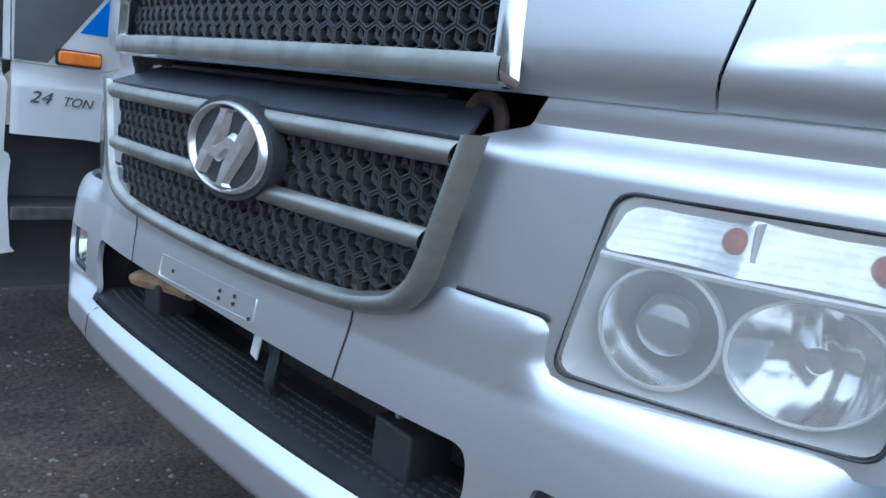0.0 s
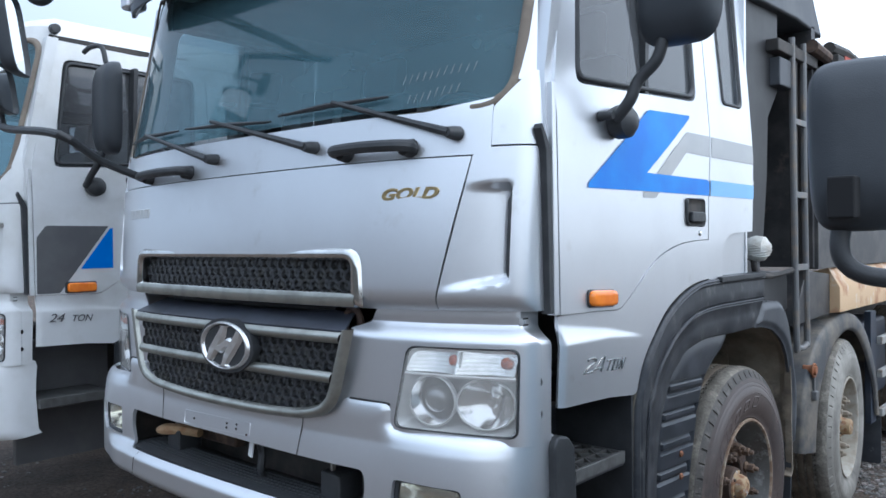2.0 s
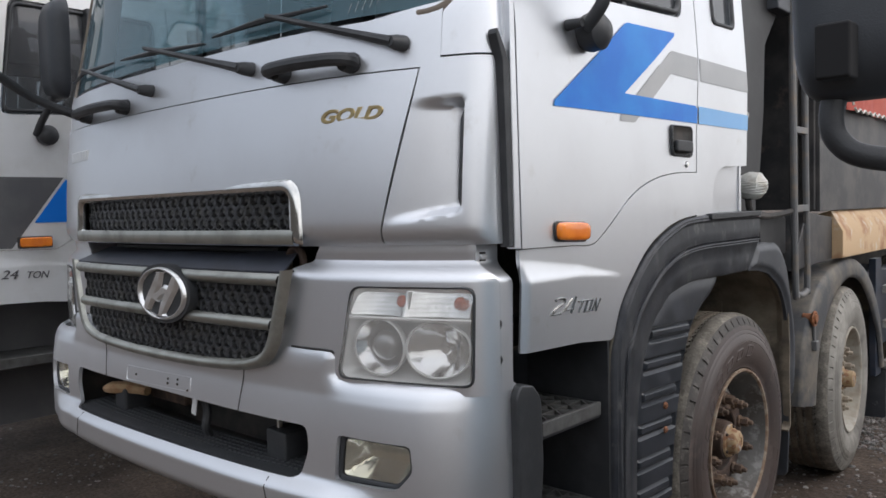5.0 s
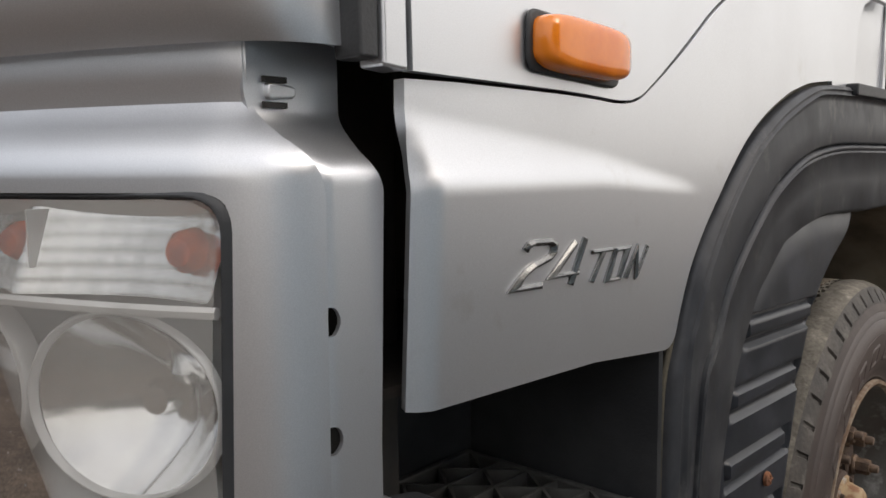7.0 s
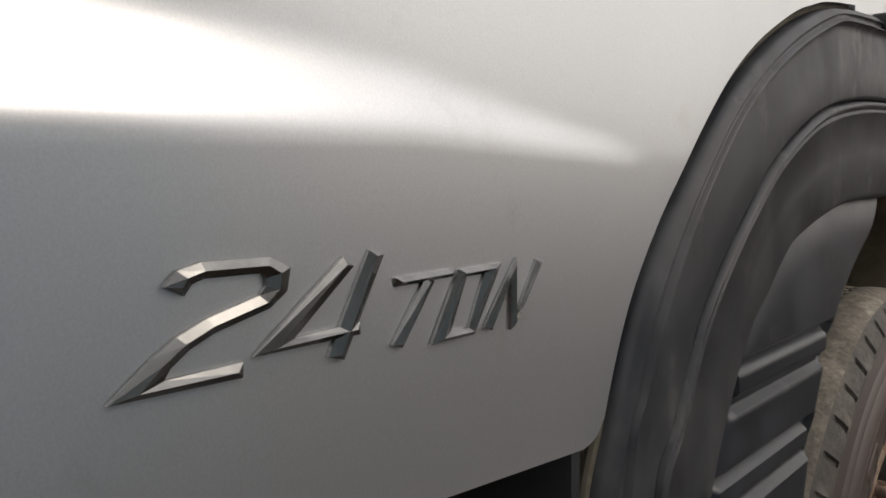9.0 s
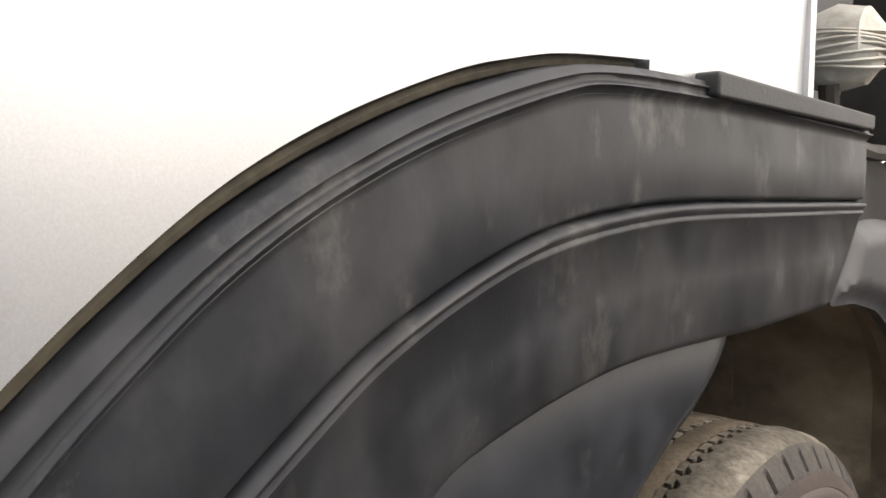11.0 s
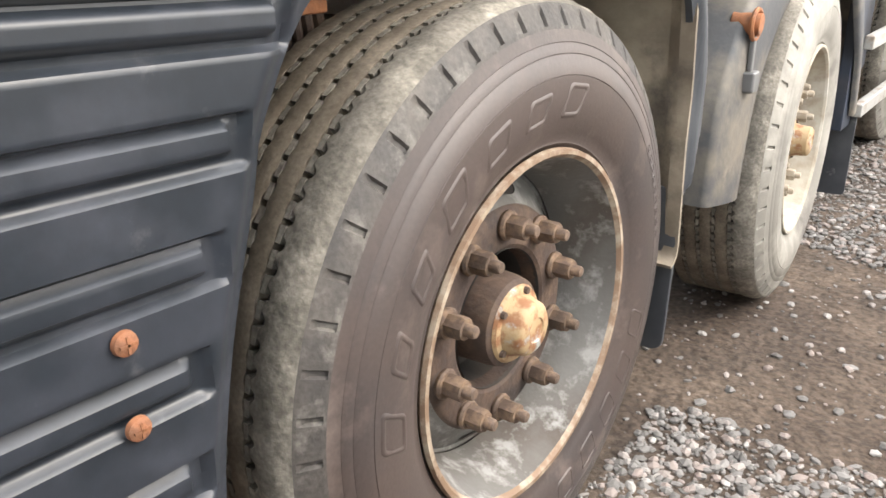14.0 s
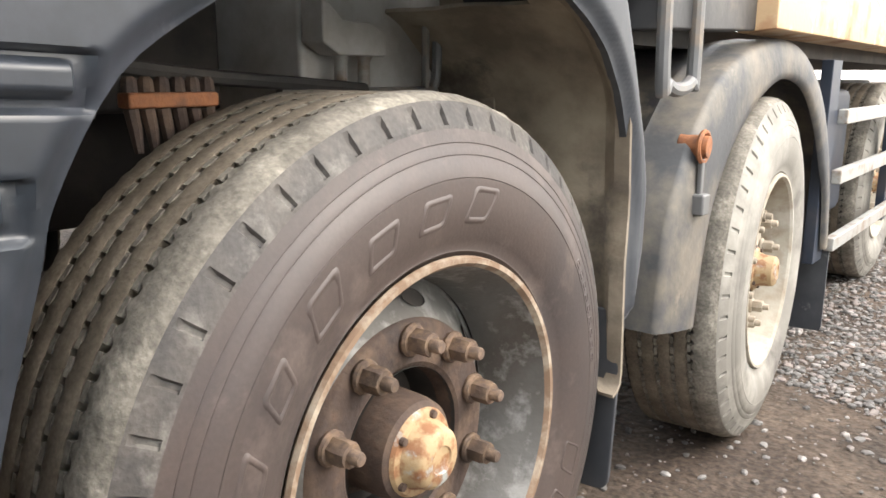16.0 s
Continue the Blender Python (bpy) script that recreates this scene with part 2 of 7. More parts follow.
def glass(name, col, rough=0.02, alpha=0.25, ior=1.5, haze=(0.6, 0.6, 0.57)):
    m = bpy.data.materials.new(name)
    m.use_nodes = True
    n, l = m.node_tree.nodes, m.node_tree.links
    b = n["Principled BSDF"]
    b.inputs["Base Color"].default_value, b.inputs["Roughness"].default_value = (*col, 1), rough
    b.inputs["IOR"].default_value = 1.5
    out = n["Material Output"]
    tr, mx = n.new("ShaderNodeBsdfTransparent"), n.new("ShaderNodeMixShader")
    tr.inputs[0].default_value = (*col, 1)
    gl, fr = n.new("ShaderNodeBsdfGlossy"), n.new("ShaderNodeFresnel")
    gl.inputs["Roughness"].default_value = rough
    fr.inputs["IOR"].default_value = ior
    t = n.new("ShaderNodeTexNoise")
    t.inputs["Scale"].default_value, t.inputs["Detail"].default_value = 5, 3
    hz, r = n.new("ShaderNodeBsdfDiffuse"), n.new("ShaderNodeMapRange")
    hz.inputs[0].default_value = (*haze, 1)
    r.inputs[1].default_value, r.inputs[2].default_value = 0.3, 0.8
    r.inputs[3].default_value, r.inputs[4].default_value = alpha * 0.75, alpha
    m2 = n.new("ShaderNodeMixShader")
    l.new(t.outputs["Fac"], r.inputs[0])
    l.new(r.outputs[0], m2.inputs[0])
    l.new(tr.outputs[0], m2.inputs[1])
    l.new(hz.outputs[0], m2.inputs[2])
    l.new(fr.outputs[0], mx.inputs[0])
    l.new(m2.outputs[0], mx.inputs[1])
    l.new(gl.outputs[0], mx.inputs[2])
    l.new(mx.outputs[0], out.inputs[0])
    return m


LAMP_GLASS = glass("clear_lamp_lens", (0.97, 0.97, 0.96), 0.03, 0.31, 1.24, (0.74, 0.72, 0.68))
# teal haze colour stands in for sky reflected in the windscreen
WINDSCREEN = glass("tinted_sky_windscreen", (0.38, 0.54, 0.60), 0.01, 0.46, 1.40, (0.15, 0.29, 0.35))
# grey haze colour paints the sky's reflection on the side windows
SIDE_GLASS = glass("tinted_sky_side_glass", (0.50, 0.54, 0.56), 0.01, 0.24, 1.75, (0.34, 0.35, 0.37))
FOG_GLASS = glass("fog_lamp_lens", (0.95, 0.93, 0.82), 0.05, 0.15, 1.2)


# ---------------- shape helpers ----------------
def finish(bm, smooth=True):
    bmesh.ops.recalc_face_normals(bm, faces=bm.faces[:])
    for f in bm.faces:
        f.smooth = smooth
    return bm


def part(name, bm, mat, parent=None, label="", solid=0.0, bevel=0.0, split=35, smooth=True, loc=None):
    finish(bm, smooth)
    if solid:
        # the outer face looks away from the cab's middle
        nor, mid = Vector(), Vector()
        for f in bm.faces:
            nor += f.normal * f.calc_area()
        for v in bm.verts:
            mid += v.co / len(bm.verts)
        k = max(range(3), key=lambda i: abs(nor[i]))
        want = (1 if mid.x > -1.245 else -1, -1, 1)[k]
        if nor[k] * want < 0:
            bmesh.ops.reverse_faces(bm, faces=bm.faces[:])
    if solid:
        bmesh.ops.solidify(bm, geom=bm.faces[:], thickness=abs(solid))
        for f in bm.faces:
            f.smooth = smooth
    if smooth and split:
        bm.normal_update()
        for e in bm.edges:
            if len(e.link_faces) == 2 and e.calc_face_angle(0.0) > radians(split):
                e.smooth = False
    me = bpy.data.meshes.new(name)
    bm.to_mesh(me)
    bm.free()
    me.materials.append(mat)
    ob = new(name, me)
    if parent is not None:
        ob.parent = parent
    if loc is not None:
        ob.location = loc
    if label:
        ob["label"] = label
    if bevel:
        s = ob.modifiers.new("rounding", "BEVEL")
        s.width, s.segments, s.limit_method, s.angle_limit = bevel, 2, "ANGLE", radians(40)
        s.harden_normals = True
    return ob


def again(ob, parent, m):
    """Another object on the same mesh."""
    o = ob.copy()
    scene.collection.objects.link(o)
    o.parent = parent
    o.matrix_basis = m
    return o


def round_poly(pts, r, n=5):
    """A closed polygon with its corners rounded by r (one number, or one for each corner)."""
    out = []
    k = len(pts)
    rs = r if isinstance(r, (list, tuple)) else [r] * k
    for i in range(k):
        p, a, b = Vector(pts[i]), Vector(pts[i - 1]), Vector(pts[(i + 1) % k])
        q = rs[i]
        if q <= 0:
            out.append(tuple(p))
            continue
        da, db = (a - p), (b - p)
        la, lb = min(q, da.length * 0.49), min(q, db.length * 0.49)
        s, e = p + da.normalized() * la, p + db.normalized() * lb
        for j in range(n + 1):
            t = j / n
            out.append(tuple(s * (1 - t) ** 2 + p * 2 * t * (1 - t) + e * t * t))
    return out


def smooth_line(pts, n=4, closed=False):
    """Catmull-Rom through the points."""
    k, out = len(pts), []
    P = [Vector(p) for p in pts]
    for i in range(k if closed else k - 1):
        if closed:
            a, b, c, d = P[i - 1], P[i], P[(i + 1) % k], P[(i + 2) % k]
        else:
            a, b, c, d = P[max(i - 1, 0)], P[i], P[i + 1], P[min(i + 2, k - 1)]
        for j in range(n):
            t = j / n
            out.append(0.5 * ((2 * b) + (c - a) * t + (2 * a - 5 * b + 4 * c - d) * t * t + (3 * b - a - 3 * c + d) * t ** 3))
    if not closed:
        out.append(P[-1])
    return [tuple(p) for p in out]


def dist_line(poly, p, closed=True):
    """Distance from p to a polyline, and its nearest point."""
    best, q = 1e9, p
    k = len(poly)
    for i in range(k if closed else k - 1):
        ax, ay = poly[i]
        bx, by = poly[(i + 1) % k]
        dx, dy = bx - ax, by - ay
        l2 = dx * dx + dy * dy
        t = 0 if l2 == 0 else max(0, min(1, ((p[0] - ax) * dx + (p[1] - ay) * dy) / l2))
        cx, cy = ax + t * dx, ay + t * dy
        d = (cx - p[0]) ** 2 + (cy - p[1]) ** 2
        if d < best:
            best, q = d, (cx, cy)
    return math.sqrt(best), q


def inside(poly, p):
    c, j = False, len(poly) - 1
    for i in range(len(poly)):
        (xi, yi), (xj, yj) = poly[i], poly[j]
        if (yi > p[1]) != (yj > p[1]) and p[0] < (xj - xi) * (p[1] - yi) / (yj - yi) + xi:
            c = not c
        j = i
    return c


def panel(fn, outline, holes=(), step=0.02):
    """A sheet over an outline in two coordinates, with holes, laid on the surface fn(a, b)."""
    a0, a1 = min(p[0] for p in outline), max(p[0] for p in outline)
    b0, b1 = min(p[1] for p in outline), max(p[1] for p in outline)
    sa, sb = step if isinstance(step, tuple) else (step, step)
    na, nb = max(1, round((a1 - a0) / sa)), max(1, round((b1 - b0) / sb))
    ga = [a0 + (a1 - a0) * i / na for i in range(na + 1)]
    gb = [b0 + (b1 - b0) * i / nb for i in range(nb + 1)]
    keep = {}
    for i in range(na):
        for j in range(nb):
            c = ((ga[i] + ga[i + 1]) / 2, (gb[j] + gb[j + 1]) / 2)
            keep[i, j] = inside(outline, c) and not any(inside(h, c) for h in holes)
    loops = [outline, *holes]
    bm, vs = bmesh.new(), {}

    def vert(i, j):
        if (i, j) not in vs:
            p = (ga[i], gb[j])
            near = [keep.get(q, False) for q in ((i, j), (i - 1, j), (i, j - 1), (i - 1, j - 1))]
            if not all(near):
                p = min((dist_line(l, p) for l in loops), key=lambda e: e[0])[1]
            vs[i, j] = bm.verts.new(fn(*p))
        return vs[i, j]

    for (i, j), k in keep.items():
        if k:
            q = [vert(i, j), vert(i + 1, j), vert(i + 1, j + 1), vert(i, j + 1)]
            try:
                bm.faces.new(q)
            except ValueError:
                pass
    bmesh.ops.remove_doubles(bm, verts=bm.verts[:], dist=0.0004)
    return bm


def band(fn, outer, inner, height, steps=5, closed=True):
    """A raised moulding between two matching lines; fn(a, b, h) gives the place h above the surface."""
    bm = bmesh.new()
    rows = []
    for k in range(steps + 1):
        t = k / steps
        h = height * math.sin(math.pi * min(max(t, 0.0), 1.0)) ** 0.5
        rows.append([bm.verts.new(fn(o[0] + (i[0] - o[0]) * t, o[1] + (i[1] - o[1]) * t, h)) for o, i in zip(outer, inner)])
    n = len(outer)
    for r, s in zip(rows, rows[1:]):
        for i in range(n if closed else n - 1):
            bm.faces.new((r[i], r[(i + 1) % n], s[(i + 1) % n], s[i]))
    return bm


def prism(poly, lo, hi, axis="x"):
    """A polygon in the two other axes, drawn out along one axis."""
    bm = bmesh.new()

    def at(p, h):
        return {"x": (h, p[0], p[1]), "y": (p[0], h, p[1]), "z": (p[0], p[1], h)}[axis]
    a = [bm.verts.new(at(p, lo)) for p in poly]
    b = [bm.verts.new(at(p, hi)) for p in poly]
    n = len(poly)
    bm.faces.new(a)
    bm.faces.new(b)
    for i in range(n):
        bm.faces.new((a[i], a[(i + 1) % n], b[(i + 1) % n], b[i]))
    return bm


def add_box(bm, lo, hi, turn=None):
    v = []
    for x in (lo[0], hi[0]):
        for y in (lo[1], hi[1]):
            for z in (lo[2], hi[2]):
                p = Vector((x, y, z))
                v.append(bm.verts.new(turn @ p if turn else p))
    for f in ((0, 1, 3, 2), (4, 6, 7, 5), (0, 4, 5, 1), (2, 3, 7, 6), (0, 2, 6, 4), (1, 5, 7, 3)):
        bm.faces.new([v[i] for i in f])
    return bm


def box(lo, hi, turn=None):
    return add_box(bmesh.new(), lo, hi, turn)


def tube(pts, r, n=10, bm=None, caps=True):
    """A round bar along the points; r is a number or one for each point."""
    bm = bm or bmesh.new()
    P = [Vector(p) for p in pts]
    rs = r if isinstance(r, (list, tuple)) else [r] * len(P)
    up, rings = None, []
    for i, p in enumerate(P):
        d = (P[min(i + 1, len(P) - 1)] - P[max(i - 1, 0)]).normalized()
        if up is None:
            up = d.orthogonal().normalized()
        up = (up - d * up.dot(d)).normalized()
        w = d.cross(up)
        rings.append([bm.verts.new(p + (up * math.cos(2 * math.pi * k / n) + w * math.sin(2 * math.pi * k / n)) * rs[i]) for k in range(n)])
    for a, b in zip(rings, rings[1:]):
        for k in range(n):
            bm.faces.new((a[k], a[(k + 1) % n], b[(k + 1) % n], b[k]))
    if caps:
        bm.faces.new(rings[0])
        bm.faces.new(rings[-1])
    return bm


def lathe(profile, n=64, closed=False, bm=None, wobble=None):
    """Turns (radius, x) points round the x axis."""
    bm = bm or bmesh.new()
    rings = []
    for r, x in profile:
        if r < 1e-6:
            rings.append([bm.verts.new((x, 0, 0))])
        else:
            rings.append([bm.verts.new((x, r * math.sin(2 * math.pi * k / n), r * math.cos(2 * math.pi * k / n))) for k in range(n)])
    pairs = list(zip(rings, rings[1:])) + ([(rings[-1], rings[0])] if closed else [])
    for a, b in pairs:
        for k in range(n):
            if len(a) == 1 and len(b) == 1:
                continue
            if len(a) == 1:
                bm.faces.new((a[0], b[(k + 1) % n], b[k]))
            elif len(b) == 1:
                bm.faces.new((a[k], a[(k + 1) % n], b[0]))
            else:
                bm.faces.new((a[k], a[(k + 1) % n], b[(k + 1) % n], b[k]))
    return bm


def clamp(t, a=0.0, b=1.0):
    return max(a, min(b, t))


def ease(t):
    t = clamp(t)
    return t * t * (3 - 2 * t)


def words(name, text, size, m, mat, parent, depth=0.002, shear=0.0, label="", stretch=1.0, bevel=0.0006, fat=0.0):
    cu = bpy.data.curves.new(name, "FONT")
    cu.body, cu.size, cu.extrude, cu.bevel_depth, cu.shear = text, size, depth, bevel, shear
    cu.offset, cu.bevel_resolution = fat - 0.7 * bevel, 0
    cu.materials.append(mat)
    ob = new(name, cu)
    ob.parent = parent
    ob.matrix_basis = m @ Matrix.Diagonal((stretch, 1, 1, 1))
    if label:
        ob["label"] = label
    return ob
# ---------------- ground ----------------
def ground_height(x, y):
    h = 0.018 * noise.noise((x * 0.9, y * 0.9, 0.0)) + 0.008 * noise.noise((x * 4.0, y * 4.0, 3.0))
    return h - 0.004


def build_ground():
    bm = bmesh.new()
    xs = [-400, -120, -50, -25, -14] + [-9 + 0.16 * i for i in range(94)] + [8, 14, 25, 50, 120, 400]
    ys = [-400, -120, -50, -25, -12] + [-4 + 0.16 * i for i in range(88)] + [12, 16, 25, 50, 120, 400]
    g = [[bm.verts.new((x, y, ground_height(x, y) if abs(x) < 12 and -6 < y < 14 else 0.0)) for y in ys] for x in xs]
    for i in range(len(xs) - 1):
        for j in range(len(ys) - 1):
            bm.faces.new((g[i][j], g[i + 1][j], g[i + 1][j + 1], g[i][j + 1]))
    ob = part("ground", bm, GROUND, split=0)
    tagged(ob, "brown trampled dirt yard with damp patches", "ground", kind="structure")


build_ground()


def reflection_wall(name, lo, hi):
    """An unseen wall with a coping, added to darken what the paint reflects."""
    ob = part(name, box(lo, hi), WALL)
    tagged(ob, "plain dark wall out of view, added to shape reflections", "wall", kind="structure")
    part("coping", box((lo[0] - 0.1, lo[1] - 0.1, hi[2] - 0.02), (hi[0] + 0.1, hi[1] + 0.1, hi[2] + 0.12)), WALL, ob)


reflection_wall("wall_front", (-60.0, -32.4, -0.1), (32.0, -32.0, 6.5))
reflection_wall("wall_side", (32.0, -32.4, -0.1), (32.4, 30.0, 2.0))

# ---------------- cab surfaces ----------------
MID = -1.245


def plan(x):
    d = abs(x - MID)
    return 0.15 + 0.03 * d * d + 0.07 * d ** 4


def corner(s):
    """Plan line of the cab: s runs from the middle of the front (0) round the corner and along the side."""
    sgn = 1 if s >= 0 else -1
    s = abs(s)
    if s <= 1.17:
        x, y = s, plan(MID + s)
    else:
        t = (s - 1.17)
        x0, y0 = 1.17, plan(MID + 1.17)
        L = 0.10
        u = min(t / L, 1.0)
        ang = radians(27) + radians(63) * u
        # arc from 27 degrees to 90 degrees
        k = L / (radians(63))
        x = x0 + k * (math.sin(ang) * 0 + (math.sin(ang) - math.sin(radians(27))) * 0 + (-(math.cos(ang)) + math.cos(radians(27))) * 0)
        x = x0 + k * (math.sin(ang) - math.sin(radians(27)))
        y = y0 + k * (math.cos(radians(27)) - math.cos(ang))
        if t > L:
            y += t - L
        x = x0 + min(x - x0, 0.075)
    return MID + sgn * x, y


def arc_x(x):
    """The run along the plan line at which the front reaches x."""
    return x - MID


def lean(z):
    """How far the front falls back with height."""
    if z < 1.46:
        return 0.0
    if z < 2.0:
        return 0.10 * (z - 1.46) ** 1.2
    return 0.10 * 0.54 ** 1.2 + 0.21 * (z - 2.0)


def on_front(s, z, out=0.0):
    x, y = corner(s)
    return (x, y + lean(z) - out, z)


def hood_fn(s, z):
    roll = max(0.0, (1.452 - z) / 0.05)
    return on_front(s, z, -0.028 * roll ** 2 + 0.004 * math.sin((z - 1.4) * 7))


def side_x(y, z):
    return 0.0 if z < 1.95 else -0.085 * (z - 1.95) ** 1.15


def mirrored(line):
    return [(-a, b) for a, b in line]


def build_front(root, paint, near):
    """The front lid with its upper grille, the corner deflectors and the lower fascia."""
    # front lid
    seam = lambda z: 0.955 + (z - 1.41) * 0.22
    top = 1.858
    lid = [(-seam(1.402), 1.402), (seam(1.402), 1.402), (seam(1.80), 1.80), (seam(1.80) + 0.012, top), (-seam(1.80) - 0.012, top), (-seam(1.80), 1.80)]
    hole = round_poly([(-0.69, 1.43), (0.69, 1.43), (0.69, 1.572), (-0.69, 1.572)], 0.02)
    front_lid = part("front_lid", panel(hood_fn, lid, [hole], 0.022), paint, root, solid=0.012)
    # cowl between the lid and the windscreen
    cowl = [(-1.103, top + 0.005), (1.103, top + 0.005), (1.103, 2.03), (0.9, 2.0), (-0.9, 2.0), (-1.103, 2.03)]
    part("cowl", panel(lambda s, z: on_front(s, z, -0.006 - 0.0 * z), cowl, (), 0.03), paint, root, solid=0.012)
    for sg in (1, -1):
        # pillar foot beside the windscreen
        pf = [(1.105, top + 0.03), (1.29, top + 0.03), (1.29, 2.12), (1.19, 2.10), (1.105, 2.0)]
        part("pillar_foot", panel(lambda s, z: on_front(s * sg, z, -0.004), pf, (), 0.02), paint, root, solid=0.012)
        # corner deflector with its air scoop
        o = [(seam(1.405) + 0.004, 1.405), (1.29, 1.405), (1.29, 1.80), (1.262, 1.882), (1.105, 1.882), (seam(1.80) + 0.016, 1.862), (seam(1.80) + 0.004, 1.80)]
        sc = [(0.965, 1.46), (1.08, 1.475), (1.172, 1.505), (1.172, 1.775), (1.05, 1.785), (1.035, 1.772)]

        def scoop(s, z):
            # a hollow that deepens outwards and ends in a steep step
            u = clamp((s - (0.96 + (z - 1.44) * 0.22)) / (1.165 - (0.96 + (z - 1.44) * 0.22)))
            lo = ease((z - (1.452 + 0.035 * u)) / 0.026)
            hi = 1 - ease((z - 1.752) / 0.03)
            step = 1 - ease((s - 1.152) / 0.014)
            return 0.068 * u ** 1.5 * lo * hi * step

        roll = lambda z: max(0.0, (1.452 - z) / 0.05)
        d = part("corner_deflector", panel(lambda s, z: on_front(s * sg, z, -0.028 * roll(z) ** 2 - scoop(s, z)), o, (), (0.0075, 0.0075)), paint, root, solid=0.01)
        slot = tube([on_front(sg * (1.1585), 1.495 + 0.0255 * i, -0.026) for i in range(11)], [0.005] + [0.014] * 9 + [0.005], 8)
        part("scoop_slot", slot, BLACK_PLASTIC, d, "black slot of the air scoop")
        # black strip behind the deflector
        st = [(0.424, 1.395), (0.443, 1.395), (0.440, 1.86), (0.428, 1.89), (0.395, 1.945), (0.390, 1.93), (0.412, 1.87)]
        xx = 0.0 if sg > 0 else 2 * MID
        part("edge_strip", prism(st, xx - sg * 0.035, xx - sg * 0.004), BLACK_PLASTIC, root, "black plastic edge strip", bevel=0.003)
        part("pillar_strip", prism([(0.4445, 1.390), (0.4705, 1.388), (0.4655, 1.704), (0.459, 2.07), (0.440, 2.07), (0.4415, 1.704)], xx - sg * 0.030, xx - sg * 0.001), paint, root, bevel=0.003)
        # lower fascia with the lamp opening
        def fascia(s, z):
            x, y = corner(s * sg)
            d = (0.034 * ease((z - 1.312) / 0.052) + 0.005 * math.exp(-((z - 1.366) / 0.012) ** 2))
            a = radians(27 + 63 * clamp((s - 1.17) / 0.10)) if s > 1.17 else math.atan(0.06 * s + 0.28 * s ** 3)
            return (x - sg * d * math.sin(a), y + d * math.cos(a), z)
        fl = lambda z: 0.648 - (1.34 - z) * 0.30
        fo = [(0.55, 1.06), (fl(1.12), 1.12), (fl(1.34), 1.34), (0.712, 1.36), (0.738, 1.400), (0.742, 1.428), *smooth_line([(1.214, 1.428), (1.214, 1.382), (1.220, 1.362), (1.238, 1.343), (1.258, 1.326), (1.271, 1.302), (1.272, 1.270)], 3), (1.270, 1.02), (0.8, 1.02)]
        lamp = round_poly([(0.818, 1.046), (1.193, 1.042), (1.201, 1.298), (0.870, 1.298)], 0.024)
        part("lamp_fascia", panel(fascia, fo, [lamp], (0.008, 0.008) if near and sg > 0 else 0.014), paint, root, solid=0.012)
        # side flange of the fascia, with two notches
        fly = [(0.375, 1.02), (0.463, 1.02), (0.463, 1.09), (0.470, 1.298), (0.458, 1.328), (0.458, 1.428), (0.368, 1.428), (0.368, 1.37), (0.388, 1.305)]
        notch = [[(0.411 + 0.011 * math.cos(a), zc + 0.012 * math.sin(a)) for a in [k * math.pi / 6 for k in range(12)]] for zc in (1.197, 1.103)]
        deep = lambda y, z: 0.031 + 0.7 * max(0.0, 0.412 - y) * (1 - ease((z - 1.29) / 0.05)) + 0.040 * ease((z - 1.305) / 0.055)
        fx = lambda y, z: (-deep(y, z) if sg > 0 else 2 * MID + deep(y, z), y, z)
        part("fascia_flange", panel(fx, fly, notch, 0.005), paint, root, "silver flange with two round holes", solid=0.004)
        cx = -0.069 if sg > 0 else 2 * MID + 0.069
        clip = part("flange_clip", prism(round_poly([(0.386, 1.366), (0.412, 1.368), (0.412, 1.377), (0.386, 1.379)], 0.003, 2), cx - 0.004, cx + 0.004), paint, root, "small moulded clip", bevel=0.002)
        # dark strips above and below the clip paint its shading
        for zz in (1.3625, 1.3815):
            part("clip_groove", box((cx - 0.003, 0.384, zz - 0.0022), (cx + 0.0015, 0.405, zz + 0.0022)), DARK, clip)
        headlight(root, sg)


